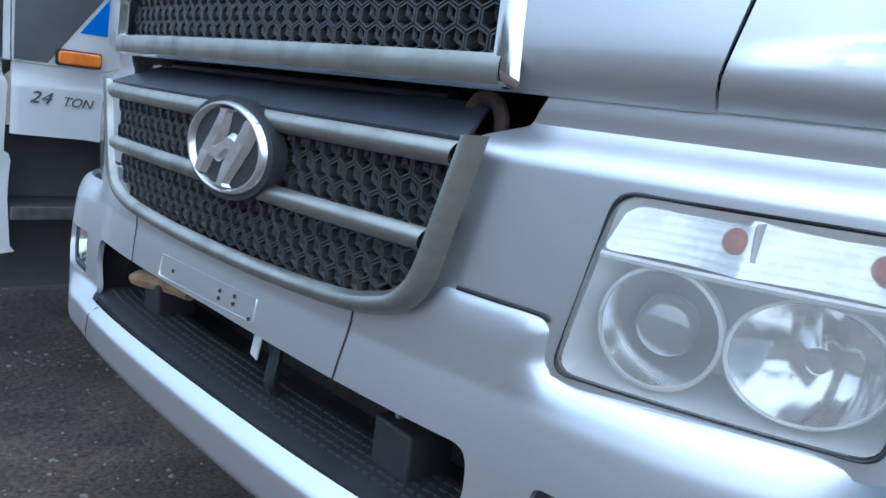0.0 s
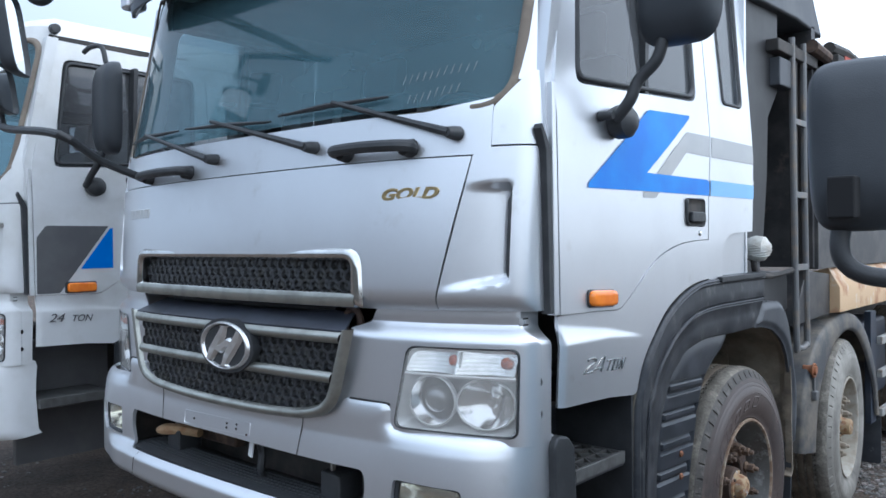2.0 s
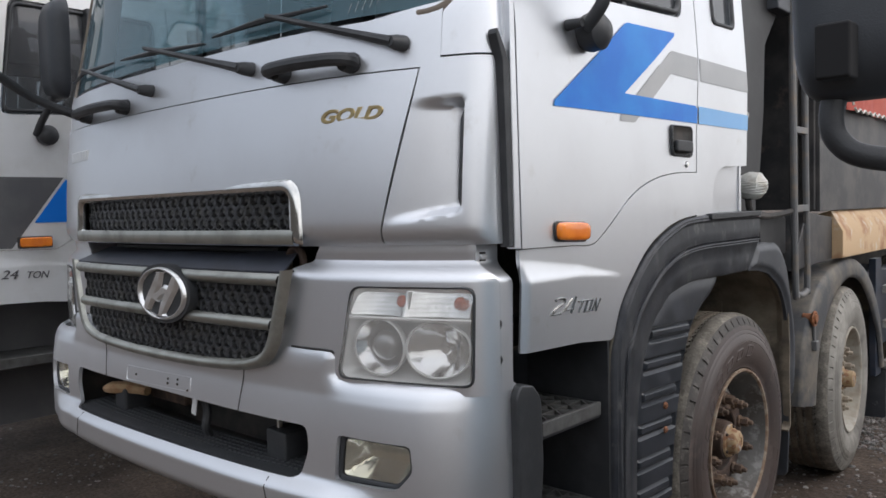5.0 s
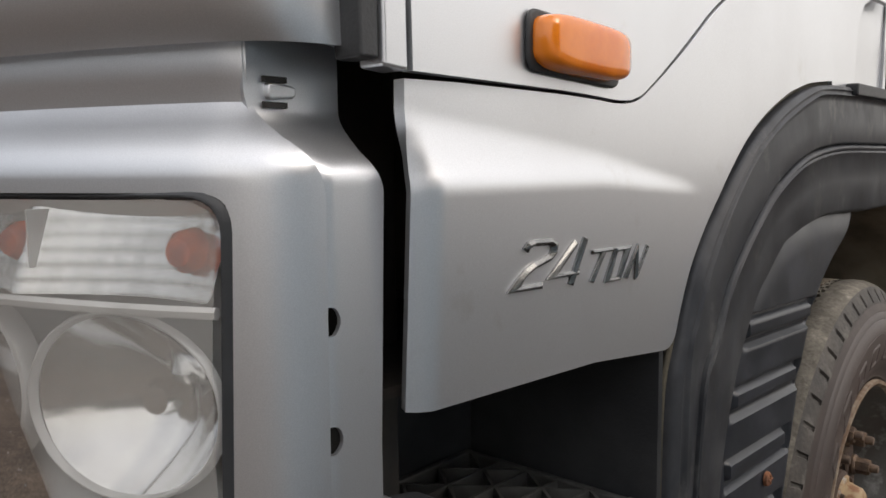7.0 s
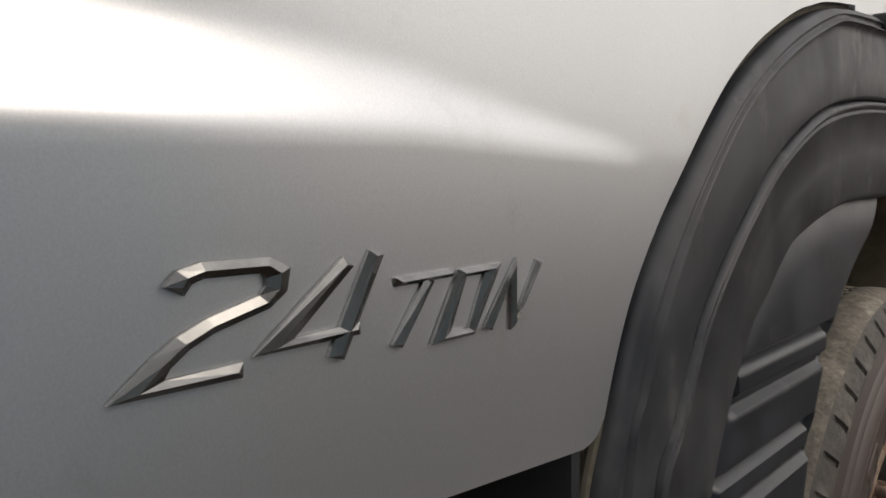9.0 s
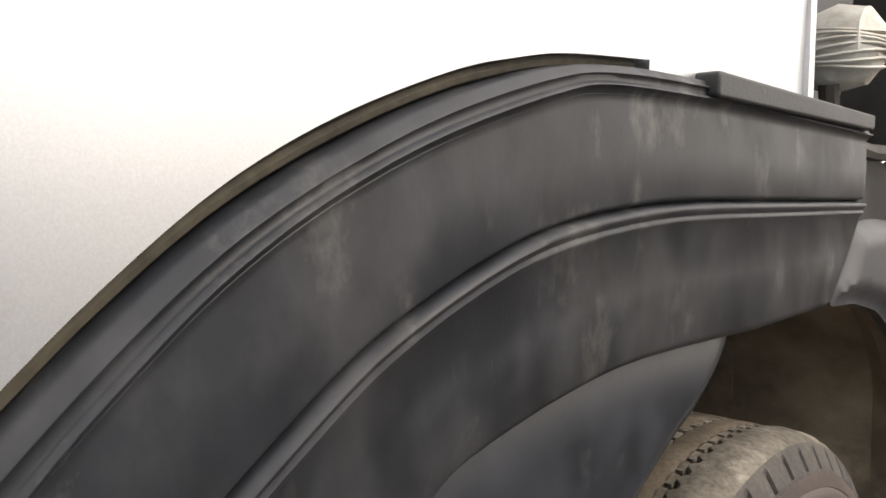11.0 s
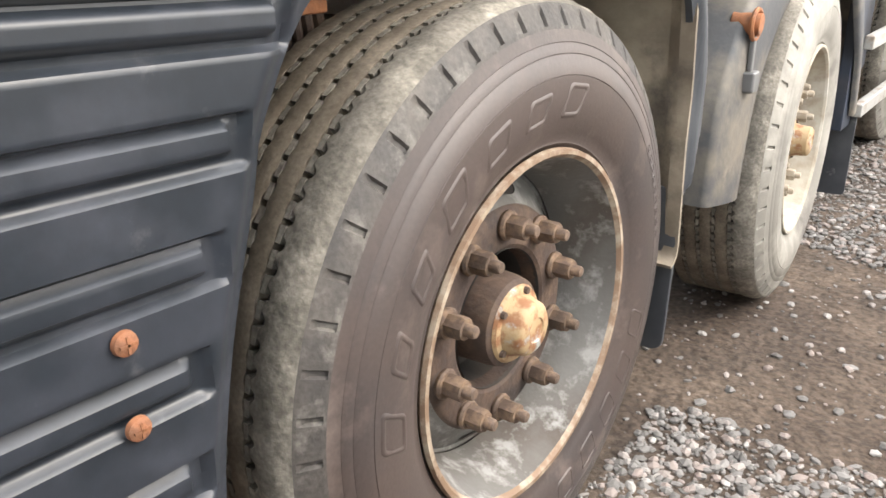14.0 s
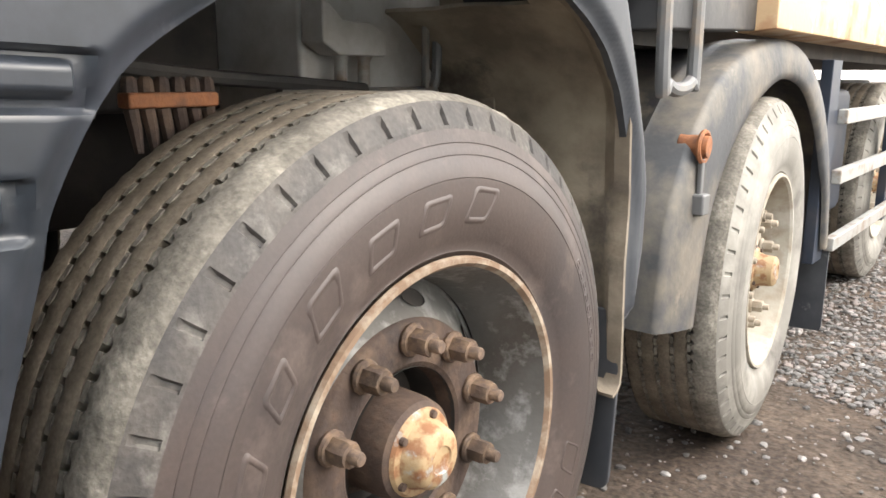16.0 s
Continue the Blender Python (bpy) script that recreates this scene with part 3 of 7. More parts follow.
def headlight(root, sg):
    hl = new("headlight")
    hl.parent = root
    quad = [(0.824, 1.051), (1.188, 1.047), (1.196, 1.293), (0.876, 1.293)]
    lens_o = round_poly(quad, 0.028, 6)
    f = lambda s, z, out=0.0: on_front(s * sg, z, out)
    part("lens", panel(lambda s, z: f(s, z, 0.004 + 0.006 * math.sin(math.pi * clamp((z - 1.045) / 0.25))), lens_o, (), 0.02), LAMP_GLASS, hl, "slightly hazed clear lens").visible_shadow = False
    outer = round_poly([(0.818, 1.046), (1.194, 1.041), (1.202, 1.299), (0.870, 1.299)], 0.03, 6)
    part("gasket", band(lambda s, z, h: f(s, z, h), outer, round_poly([(0.8235, 1.0505), (1.1885, 1.0465), (1.1965, 1.2935), (0.8755, 1.2935)], 0.028, 6), 0.006), BLACK_PLASTIC, hl, "black rubber gasket")
    # bowl of the lamp
    def bowl(s, z):
        d, _ = dist_line(lens_o, (s, z))
        return f(s, z, -min(0.075, 0.004 + d * 2.4))
    part("housing", panel(bowl, lens_o, (), 0.012), LAMP_GREY, hl, "grey reflective lamp bowl")
    # bar between turn signal and main lamps
    part("divider", tube([f(0.862 + 0.326 * i / 8, 1.216 - 0.0005 * i, 0.0) for i in range(9)], 0.005, 6), LAMP_GREY, hl)
    strip = round_poly([(0.866, 1.222), (1.184, 1.218), (1.190, 1.287), (0.880, 1.287)], 0.012)
    cell = lambda s: ((s - 0.945) / 0.075 if s < 1.022 else (s - 1.105) / 0.083)
    part("signal_reflector", panel(lambda s, z: f(s, z, -0.040 + 0.020 * (1.287 - z) / 0.07 + 0.024 * clamp(abs(cell(s)), 0, 1.1) ** 2 + 0.0002 * math.sin(z * 2 * math.pi / 0.0115) + 0.0002 * math.sin(s * 2 * math.pi / 0.016)), strip, (), (0.0036, 0.0022)), STRIP, hl, "fluted mirror strip of the turn signal", split=0)
    part("signal_wall", box((f(1.03, 1.26)[0] - 0.0015, f(1.03, 1.26)[1] + 0.004, 1.240), (f(1.03, 1.26)[0] + 0.0015, f(1.03, 1.26)[1] + 0.03, 1.285)), LAMP_GREY, hl)

    def put(bm, s, z, back, name, mat, label="", tilt=0.0):
        x, y = corner(s * sg)
        ang = math.atan2(0.06 * s + 0.28 * s ** 3, 1) * sg
        for v in bm.verts:
            v.co = Matrix.Translation((x, y + back, z)) @ Matrix.Rotation(ang - math.pi / 2, 4, "Z") @ v.co
        part(name, bm, mat, hl, label)
    # two round main lamps (axis x of the lathe points outwards)
    put(lathe([(0.077, -0.012), (0.0785, 0.004), (0.077, 0.008), (0.073, 0.009), (0.071, 0.004)], 48), 0.940, 1.137, 0.016, "ring", LAMP_GREY, "pale rim of the main lamp")
    put(lathe([(0.072 * math.sqrt(1 - k / 12), 0.006 - 0.056 * k / 12) for k in range(12)] + [(0.012, -0.052)], 48), 0.940, 1.137, 0.016, "reflector", REFLECTOR, "round mirror bowl")
    put(lathe([(0.0, 0.004), (0.022, 0.001), (0.036, -0.008), (0.041, -0.018), (0.040, -0.026)], 36), 0.940, 1.137, 0.024, "projector", PROJECTOR, "grey glass projector lens")
    rim_line = [(1.099 + 0.084 * math.cos(a), 1.135 + 0.075 * math.sin(a)) for a in [2 * math.pi * k / 48 for k in range(48)]]
    inner_line = [(1.099 + 0.079 * math.cos(a), 1.135 + 0.070 * math.sin(a)) for a in [2 * math.pi * k / 48 for k in range(48)]]
    bowl2 = lambda s, z: f(s, z, -0.008 - 0.060 * clamp(1 - ((s - 1.099) / 0.084) ** 2 - ((z - 1.135) / 0.075) ** 2) - 0.0009 * math.sin((s - 1.10) * 2 * math.pi / 0.030))
    part("reflector", panel(bowl2, rim_line, (), 0.006), REFLECTOR, hl, "fluted oval mirror bowl", split=0)
    part("ring", band(lambda s, z, h: f(s, z, h - 0.012), rim_line, inner_line, 0.006), LAMP_GREY, hl)
    put(lathe([(0.0, 0.012), (0.012, 0.010), (0.016, 0.0), (0.014, -0.02)], 20), 1.099, 1.135, 0.045, "lamp_cap", REFLECTOR)
    for s, z in ((1.004, 1.259), (1.150, 1.255)):
        put(lathe([(0.0, 0.02), (0.010, 0.017), (0.016, 0.008), (0.017, -0.006), (0.013, -0.02)], 20), s, z, 0.022, "bulb", BULB, "dull red-amber turn signal bulb")


def honeycomb(fn, u0, u1, v0, v1, keep, width=0.044, depth=0.024):
    """A lattice of six-sided cells, each with a recessed three-armed star."""
    bm = bmesh.new()
    high = 0.046
    rowh = 0.75 * high
    hexa = lambda u, v, q: [(u + q * width / math.sqrt(3) * math.cos(math.pi / 6 + k * math.pi / 3), v + q * high / 2 * math.sin(math.pi / 6 + k * math.pi / 3)) for k in range(6)]
    for r in range(int((v1 - v0) / rowh) + 2):
        for c in range(int((u1 - u0) / width) + 2):
            u, v = u0 + (c + 0.5 * (r % 2)) * width, v0 + (r + 0.3) * rowh
            if not keep(u, v):
                continue
            rings = [[bm.verts.new(fn(a, b, h)) for a, b in hexa(u, v, q)] for q, h in ((1.0, -0.006), (0.93, -0.001), (0.80, -0.001), (0.72, -depth))]
            for a, b in zip(rings, rings[1:]):
                for k in range(6):
                    bm.faces.new((a[k], a[(k + 1) % 6], b[(k + 1) % 6], b[k]))
            for k in (1, 3, 5):
                a = math.pi / 6 + k * math.pi / 3
                du, dv = width / math.sqrt(3) * 0.80 * math.cos(a), high / 2 * 0.80 * math.sin(a)
                w = 0.0026
                nu, nv = -math.sin(a) * w, math.cos(a) * w
                e = [bm.verts.new(fn(u + p * du + q * nu, v + p * dv + q * nv, h)) for p, q, h in ((0, -1.6, -0.010), (0, 0, -0.002), (0, 1.6, -0.010), (1, 1, -0.008), (1, 0, -0.003), (1, -1, -0.008))]
                bm.faces.new((e[0], e[1], e[4], e[5]))
                bm.faces.new((e[1], e[2], e[3], e[4]))
    return bm


def build_grilles(root, paint):
    up = new("upper_grille")
    up.parent = root
    f = lambda s, z, h: on_front(s, z, h)
    o = round_poly([(-0.712, 1.404), (0.712, 1.404), (0.700, 1.592), (-0.700, 1.592)], [0.012, 0.012, 0.06, 0.06], 6)
    i = round_poly([(-0.665, 1.450), (0.665, 1.450), (0.665, 1.553), (-0.665, 1.553)], [0.006, 0.006, 0.03, 0.03], 6)
    part("chrome_frame", band(lambda s, z, h: f(s, z, h + 0.002 + 0.006 * clamp((z - 1.5) * 10)), o, i, 0.016), CHROME, up, "dulled chrome surround")
    part("lower_bar", band(lambda s, z, h: f(s, z, h + 0.016), [(-0.69 + 1.38 * k / 30, 1.449) for k in range(31)], [(-0.69 + 1.38 * k / 30, 1.408) for k in range(31)], 0.004, closed=False), SATIN, up, "matt nickel bar")
    part("mesh", honeycomb(lambda s, z, h: f(s, z, h - 0.018), -0.665, 0.665, 1.456, 1.553, lambda u, v: abs(u) < 0.665 and 1.452 < v < 1.552), GRILLE_PLASTIC, up, "black honeycomb mesh")
    part("backing", panel(lambda s, z: on_front(s, z, -0.045), [(-0.70, 1.42), (0.70, 1.42), (0.70, 1.58), (-0.70, 1.58)], (), 0.05), DARK, up)
    low = new("lower_grille")
    low.parent = root
    F = lambda s, z, h: on_front(s, z, 0.03 + h)
    right = smooth_line([(0.700, 1.340), (0.664, 1.211), (0.637, 1.124), (0.600, 1.077), (0.545, 1.052), (0.434, 1.034), (0.2, 1.023), (0.0, 1.021)], 4)
    outer = right + mirrored(right[::-1])[1:]
    ri = smooth_line([(0.655, 1.337), (0.618, 1.215), (0.592, 1.138), (0.565, 1.103), (0.525, 1.085), (0.43, 1.068), (0.2, 1.058), (0.0, 1.056)], 4)
    inner = ri + mirrored(ri[::-1])[1:]
    part("chrome_surround", band(F, outer, inner, 0.018, closed=False), SATIN, low, "worn nickel U-shaped surround")
    for z0, z1 in ((1.292, 1.328), (1.164, 1.200)):
        w = lambda z: 0.655 - (1.337 - z) * 0.30
        n = 36
        part("slat", band(F, [(-w(z1) + 2 * w(z1) * k / n, z1) for k in range(n + 1)], [(-w(z0) + 2 * w(z0) * k / n, z0) for k in range(n + 1)], 0.014, closed=False), SATIN, low, "nickel cross slat")
    half = lambda z: 0.66 - (1.337 - z) * 0.30 - 0.10 * max(0.0, (1.12 - z) / 0.065) ** 2
    part("mesh", honeycomb(lambda s, z, h: F(s, z, h - 0.014), -0.66, 0.66, 1.062, 1.292, lambda u, v: abs(u) < half(v) and 1.058 < v < 1.292 and not 1.165 < v < 1.198), GRILLE_PLASTIC, low, "black honeycomb mesh")
    back = [(-0.66, 1.335), (-0.6, 1.1), (-0.5, 1.05), (0.5, 1.05), (0.6, 1.1), (0.66, 1.335)]
    part("backing", panel(lambda s, z: F(s, z, -0.04), back, (), 0.04), DARK, low)
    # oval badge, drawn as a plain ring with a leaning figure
    cz, a, b = 1.247, 0.150, 0.086
    ell = lambda k, q: [(q * a * math.cos(t), cz + q * b * math.sin(t)) for t in [2 * math.pi * j / 48 for j in range(48)]]
    bd = new("badge")
    bd.parent = root
    Fb = lambda s, z, h: on_front(s + 0.074, z, 0.052 + h)
    part("badge_back", panel(lambda s, z: Fb(s, z, 0.0), ell(0, 1.12), (), 0.012), BLACK_PLASTIC, bd, "black oval badge plate", solid=0.03)
    part("badge_ring", band(Fb, ell(0, 1.0), ell(0, 0.87), 0.012), BADGE_CHROME, bd, "chrome oval ring")
    fig = bmesh.new()
    for pts, ws in (([(-0.062, -0.062), (-0.052, -0.02), (-0.03, 0.03), (-0.018, 0.078)], (0.018, 0.028, 0.028, 0.014)),
                    ([(0.062, 0.062), (0.052, 0.02), (0.03, -0.03), (0.018, -0.078)], (0.018, 0.028, 0.028, 0.014)),
                    ([(-0.045, -0.005), (-0.015, -0.012), (0.015, 0.012), (0.045, 0.005)], (0.018, 0.020, 0.020, 0.018))):
        L = smooth_line(pts, 5)
        rows = []
        for j, p in enumerate(L):
            t = j / (len(L) - 1) * 3
            w = ws[int(min(t, 2.999))] * (1 - t % 1) + ws[min(3, int(min(t, 2.999)) + 1)] * (t % 1)
            horizontal = abs(pts[-1][0] - pts[0][0]) > abs(pts[-1][1] - pts[0][1])
            dx, dz = (0, w) if horizontal else (w, 0)
            rows.append([fig.verts.new(Fb(1.22 * (p[0] + e * dx + 0.25 * p[1]), cz + 0.92 * (p[1] + e * dz), h)) for e, h in ((-1, 0.001), (-0.5, 0.011), (0.5, 0.011), (1, 0.001))])
        for r, s in zip(rows, rows[1:]):
            for k in range(3):
                fig.faces.new((r[k], r[k + 1], s[k + 1], s[k]))
    part("badge_figure", fig, BADGE_CHROME, bd, "chrome leaning strokes")
    # gap above the lower grille: sloping shelf, hollow and tow eye
    shelf = [(-0.66, 0.0), (0.66, 0.0), (0.60, 1.0), (0.42, 1.0), (0.36, 0.86), (-0.40, 0.86), (-0.46, 1.0), (-0.60, 1.0)]
    part("grille_shelf", panel(lambda s, t: on_front(s, 1.334 + 0.05 * t, 0.03 - 0.11 * t), shelf, (), (0.02, 0.1)), DARK_SHELF, root, "dark sloping panel above the lower grille", solid=0.006)
    hol = bmesh.new()
    rows = [[hol.verts.new((MID + s, plan(MID + s) + dy, z)) for s in (-0.79, -0.4, 0, 0.4, 0.79)] for dy, z in ((0.05, 1.32), (0.26, 1.31), (0.28, 1.43), (0.02, 1.44))]
    for r, s in zip(rows, rows[1:]):
        for k in range(4):
            hol.faces.new((r[k], r[k + 1], s[k + 1], s[k]))
    part("gap_hollow", hol, DARK, root, "dark hollow behind the grille gap")
    part("cross_tube", tube([(MID + s, plan(MID + s) + 0.10, 1.385) for s in (-0.55, -0.3, 0, 0.3, 0.5)], 0.014, 10), BLACK_PLASTIC, root)
    for s in (0.60,):
        eye = [(MID + s + 0.035 * math.cos(t), plan(MID + s) + 0.07, 1.355 + 0.038 * math.sin(t)) for t in [math.pi * k / 10 for k in range(11)]]
        part("tow_eye", tube([(MID + s + 0.035, plan(MID + s) + 0.07, 1.31)] + eye + [(MID + s - 0.035, plan(MID + s) + 0.07, 1.31)], 0.012, 10), RUST, root, "rusty brown tow eye")


def bump_corner(s):
    """Plan line of the bumper, with a rounder corner."""
    sgn = 1 if s >= 0 else -1
    a = abs(s)
    if a <= 1.08:
        x, y = a, plan(MID + a) - 0.03 - (0.03 if s > 0 else 0.055) * ease((a - 0.7) / 0.4)
    else:
        x0, y0, a0 = 1.08, plan(MID + 1.08) - (0.06 if s > 0 else 0.085), radians(23)
        L = 0.26
        k = L / radians(67)
        u = min((a - 1.08) / L, 1.0)
        ang = a0 + radians(67) * u
        x = x0 + k * (math.sin(ang) - math.sin(a0)) * (0.95 if s > 0 else 1.30)
        y = y0 + k * (math.cos(a0) - math.cos(ang)) + max(0.0, a - 1.08 - L)
    return MID + sgn * x, y


LAMP_EDGE = [(0.66, 1.120), (0.795, 1.118), (0.812, 1.102), (0.810, 1.06), (0.826, 1.043), (1.0, 1.040), (1.2, 1.040), (1.42, 1.050)]


def bump_fn(s, z):
    x, y = bump_corner(s)
    a = abs(s)
    lip = ease((0.775 - z) / 0.05) * (1 - ease((a - 0.78) / 0.25))
    y -= 0.046 * lip
    y += 0.05 * max(0.0, (0.672 - z) / 0.05) ** 2 + 0.004
    y += 0.45 * clamp(z - 0.80, 0.0, 0.2) ** 2 - 0.004
    # ledge under the lamps, and the drawn-in top edge beside the grille
    if a > 0.55:
        u = 1 - clamp((dist_line(LAMP_EDGE, (a, z), False)[0] - 0.001) / 0.060)
        y += (0.012 + 0.030 * ease((a - 0.76) / 0.12)) * (1 - math.sqrt(1 - 0.98 * u * u))
    return (x, y, z)


def build_bumper(root, paint):
    b = new("front_bumper")
    b.parent = root
    right = [(0.0, 1.022), (0.3, 1.025), (0.46, 1.037), (0.56, 1.058), (0.61, 1.085), (0.635, 1.118)] + [(0.72, 1.118), (0.795, 1.116), (0.812, 1.10), (0.808, 1.065), (0.822, 1.046), (0.86, 1.043), (1.0, 1.041), (1.2, 1.040), (1.33, 1.043), (1.365, 1.032), (1.385, 1.005)]
    low = [(1.41, 0.64), (1.25, 0.622), (0.9, 0.628), (0.6, 0.632), (0.0, 0.632)]
    outline = right + low + mirrored(low[::-1])[1:] + mirrored(right[::-1])[:-1]
    slot = round_poly([(-0.70, 0.752), (0.70, 0.758), (0.735, 0.84), (0.728, 0.908), (0.0, 0.915), (-0.728, 0.908), (-0.735, 0.84)], [0.03, 0.03, 0.02, 0.03, 0, 0.03, 0.02])
    fogs = [round_poly([(sg * 0.832, 0.776), (sg * 1.030, 0.778), (sg * 1.075, 0.83), (sg * 1.068, 0.897), (sg * 0.842, 0.900)], 0.015) for sg in (1, -1)]
    part("bumper_shell", panel(bump_fn, outline, [slot, *fogs], (0.0115, 0.0068)), paint, b, solid=0.014)
    # seams of the middle piece
    for sg in (1, -1):
        part("seam", tube([bump_fn(sg * (0.452 - 0.02 * i / 5), 1.035 - 0.126 * i / 5) for i in range(6)], 0.0022, 5), DARK, b)
        part("seam", tube([bump_fn(sg * (0.60 + 0.006 * i), 0.75 - 0.022 * i) for i in range(5)], 0.0022, 5), DARK, b)
    for sg in (1, -1):
        joint = smooth_line([(0.655, 1.121), (0.72, 1.120), (0.795, 1.1185), (0.808, 1.112)], 4)
        part("joint_gap", tube([Vector(on_front(sg * a, z, 0.003)) for a, z in joint], 0.0035, 6), DARK, b)
    # plate field: a low raised frame with bolt holes
    o = round_poly([(-0.262, 0.918), (0.172, 0.930), (0.172, 0.978), (-0.262, 0.970)], 0.006, 3)
    i = [(-0.045 + (p[0] + 0.045) * 0.98, 0.948 + (p[1] - 0.948) * 0.88) for p in o]
    part("plate_field", band(lambda s, z, h: (bump_fn(s, z)[0], bump_fn(s, z)[1] - h, z), o, i, 0.003, 3), paint, b)
    for s, z in ((-0.19, 0.945), (0.03, 0.942), (0.03, 0.957), (0.09, 0.946), (0.09, 0.961), (0.155, 0.934)):
        x, y, _ = bump_fn(s, z)
        part("bolt_hole", lathe([(0.0, 0.001), (0.004, 0.001), (0.0045, -0.004)], 10), RUST if s > 0.15 else DARK, b, loc=(x, y - 0.002, z)).rotation_euler = (0, 0, -math.pi / 2)
    # slot: tread, dark hollow, blocks and stubs
    tread = bmesh.new()
    n = 36
    rows = [[tread.verts.new((bump_fn(s, 0.755)[0], bump_fn(s, 0.755)[1] + dy, z)) for s in [-0.74 + 1.48 * k / n for k in range(n + 1)]] for dy, z in ((0.012, 0.735), (0.012, 0.757), (0.05, 0.762), (0.17, 0.762), (0.175, 0.74))]
    for r, s in zip(rows, rows[1:]):
        for k in range(n):
            tread.faces.new((r[k], r[k + 1], s[k + 1], s[k]))
    tr = part("step_tread", tread, BLACK_PLASTIC, b, "black ribbed plastic step")
    rib = bmesh.new()
    for k in range(60):
        for j in range(5):
            s = -0.71 + 1.42 * (k + 0.5 * (j % 2)) / 60
            x, y, _ = bump_fn(s, 0.755)
            add_box(rib, (x - 0.008, y + 0.055 + 0.023 * j, 0.762), (x + 0.008, y + 0.061 + 0.023 * j, 0.765))
    part("tread_ribs", rib, GRILLE_PLASTIC, b)
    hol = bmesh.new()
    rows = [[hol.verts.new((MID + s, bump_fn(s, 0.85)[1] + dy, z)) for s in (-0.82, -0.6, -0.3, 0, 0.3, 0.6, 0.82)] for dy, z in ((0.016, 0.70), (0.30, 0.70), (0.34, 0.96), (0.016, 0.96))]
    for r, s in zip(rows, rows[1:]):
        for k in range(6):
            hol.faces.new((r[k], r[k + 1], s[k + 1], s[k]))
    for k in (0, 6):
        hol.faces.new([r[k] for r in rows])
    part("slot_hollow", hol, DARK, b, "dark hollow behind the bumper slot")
    for s in (0.50, -0.50):
        y = bump_fn(s, 0.755)[1]
        part("step_block", prism(round_poly([(MID + s - 0.05, y + 0.10), (MID + s + 0.06, y + 0.09), (MID + s + 0.055, y + 0.2), (MID + s - 0.045, y + 0.2)], 0.012), 0.758, 0.845, "z"), BLACK_PLASTIC, b, "black plastic block", bevel=0.008)
        part("stay", box((MID + s - 0.02, y + 0.12, 0.84), (MID + s - 0.008, y + 0.135, 0.93)), RAIL, b, "bare metal stay", bevel=0.002)
    y = bump_fn(0.1, 0.755)[1]
    part("label_tag", box((MID + 0.115, y + 0.06, 0.845), (MID + 0.14, y + 0.064, 0.905), Matrix.Translation((MID + 0.12, y, 0.87)) @ Matrix.Rotation(radians(14), 4, "Y") @ Matrix.Translation((-MID - 0.12, -y, -0.87))), WHITE, b, "white torn tag")
    part("hose", tube(smooth_line([(MID + 0.13, y + 0.08, 0.92), (MID + 0.14, y + 0.10, 0.86), (MID + 0.145, y + 0.09, 0.80), (MID + 0.12, y + 0.12, 0.76)], 4), 0.014, 8), BLACK_PLASTIC, b)
    y = bump_fn(-0.5, 0.755)[1]
    part("offcut", tube(smooth_line([(MID - 0.60, y + 0.09, 0.825), (MID - 0.52, y + 0.10, 0.838), (MID - 0.44, y + 0.12, 0.842), (MID - 0.36, y + 0.14, 0.838)], 3), [0.014, 0.02, 0.024, 0.024, 0.024, 0.024, 0.022, 0.02, 0.02, 0.018], 8), FOAM, b, "brown rusted bracket piece")
    part("inner_bracket", box((MID - 0.46, y + 0.2, 0.79), (MID - 0.2, y + 0.26, 0.88)), RUST, b, bevel=0.01)
    # fog lamps
    for sg in (1, -1):
        fg = new("fog_lamp")
        fg.parent = b
        ol = round_poly([(0.843, 0.788), (1.022, 0.790), (1.058, 0.83), (1.052, 0.887), (0.853, 0.890)], 0.014)
        P = lambda s, z, back: (bump_fn(s * sg, z)[0], bump_fn(s * sg, z)[1] + back, z)
        part("fog_lens", panel(lambda s, z: P(s, z, 0.022), ol, (), 0.012), FOG_GLASS, fg, "clear fog lamp glass").visible_shadow = False
        part("fog_bowl", panel(lambda s, z: P(s, z, 0.024 + min(0.06, 1.6 * dist_line(ol, (s, z))[0])), ol, (), 0.010), REFLECTOR, fg)
        ol2 = round_poly([(0.825, 0.770), (1.036, 0.772), (1.082, 0.828), (1.075, 0.903), (0.836, 0.906)], 0.016)
        part("fog_surround", band(lambda s, z, h: P(s, z, 0.018 - 0.2 * h), ol2, ol, 0.02), BLACK_PLASTIC, fg, "black recess round the fog lamp")


# ---------------- cab side ----------------
ARCH = smooth_line([(0.905, 0.50), (0.906, 0.78), (0.912, 1.02), (0.938, 1.10), (0.968, 1.170), (1.005, 1.220), (1.050, 1.264), (1.090, 1.300), (1.138, 1.336), (1.199, 1.369), (1.277, 1.403), (1.383, 1.434), (1.487, 1.447), (1.625, 1.452)], 4)
BODY_EDGE = smooth_line([(0.905, 0.80), (0.907, 1.02), (0.932, 1.10), (0.963, 1.176), (1.002, 1.229), (1.044, 1.271), (1.090, 1.313), (1.144, 1.354), (1.208, 1.388), (1.289, 1.419), (1.343, 1.433), (1.404, 1.4445), (1.516, 1.455)], 4)
DOOR_LINE = smooth_line([(0.474, 1.387), (0.70, 1.385), (0.810, 1.382), (0.862, 1.403), (0.947, 1.458), (1.03, 1.514), (1.12, 1.555), (1.224, 1.583), (1.35, 1.600), (1.518, 1.606)], 3)


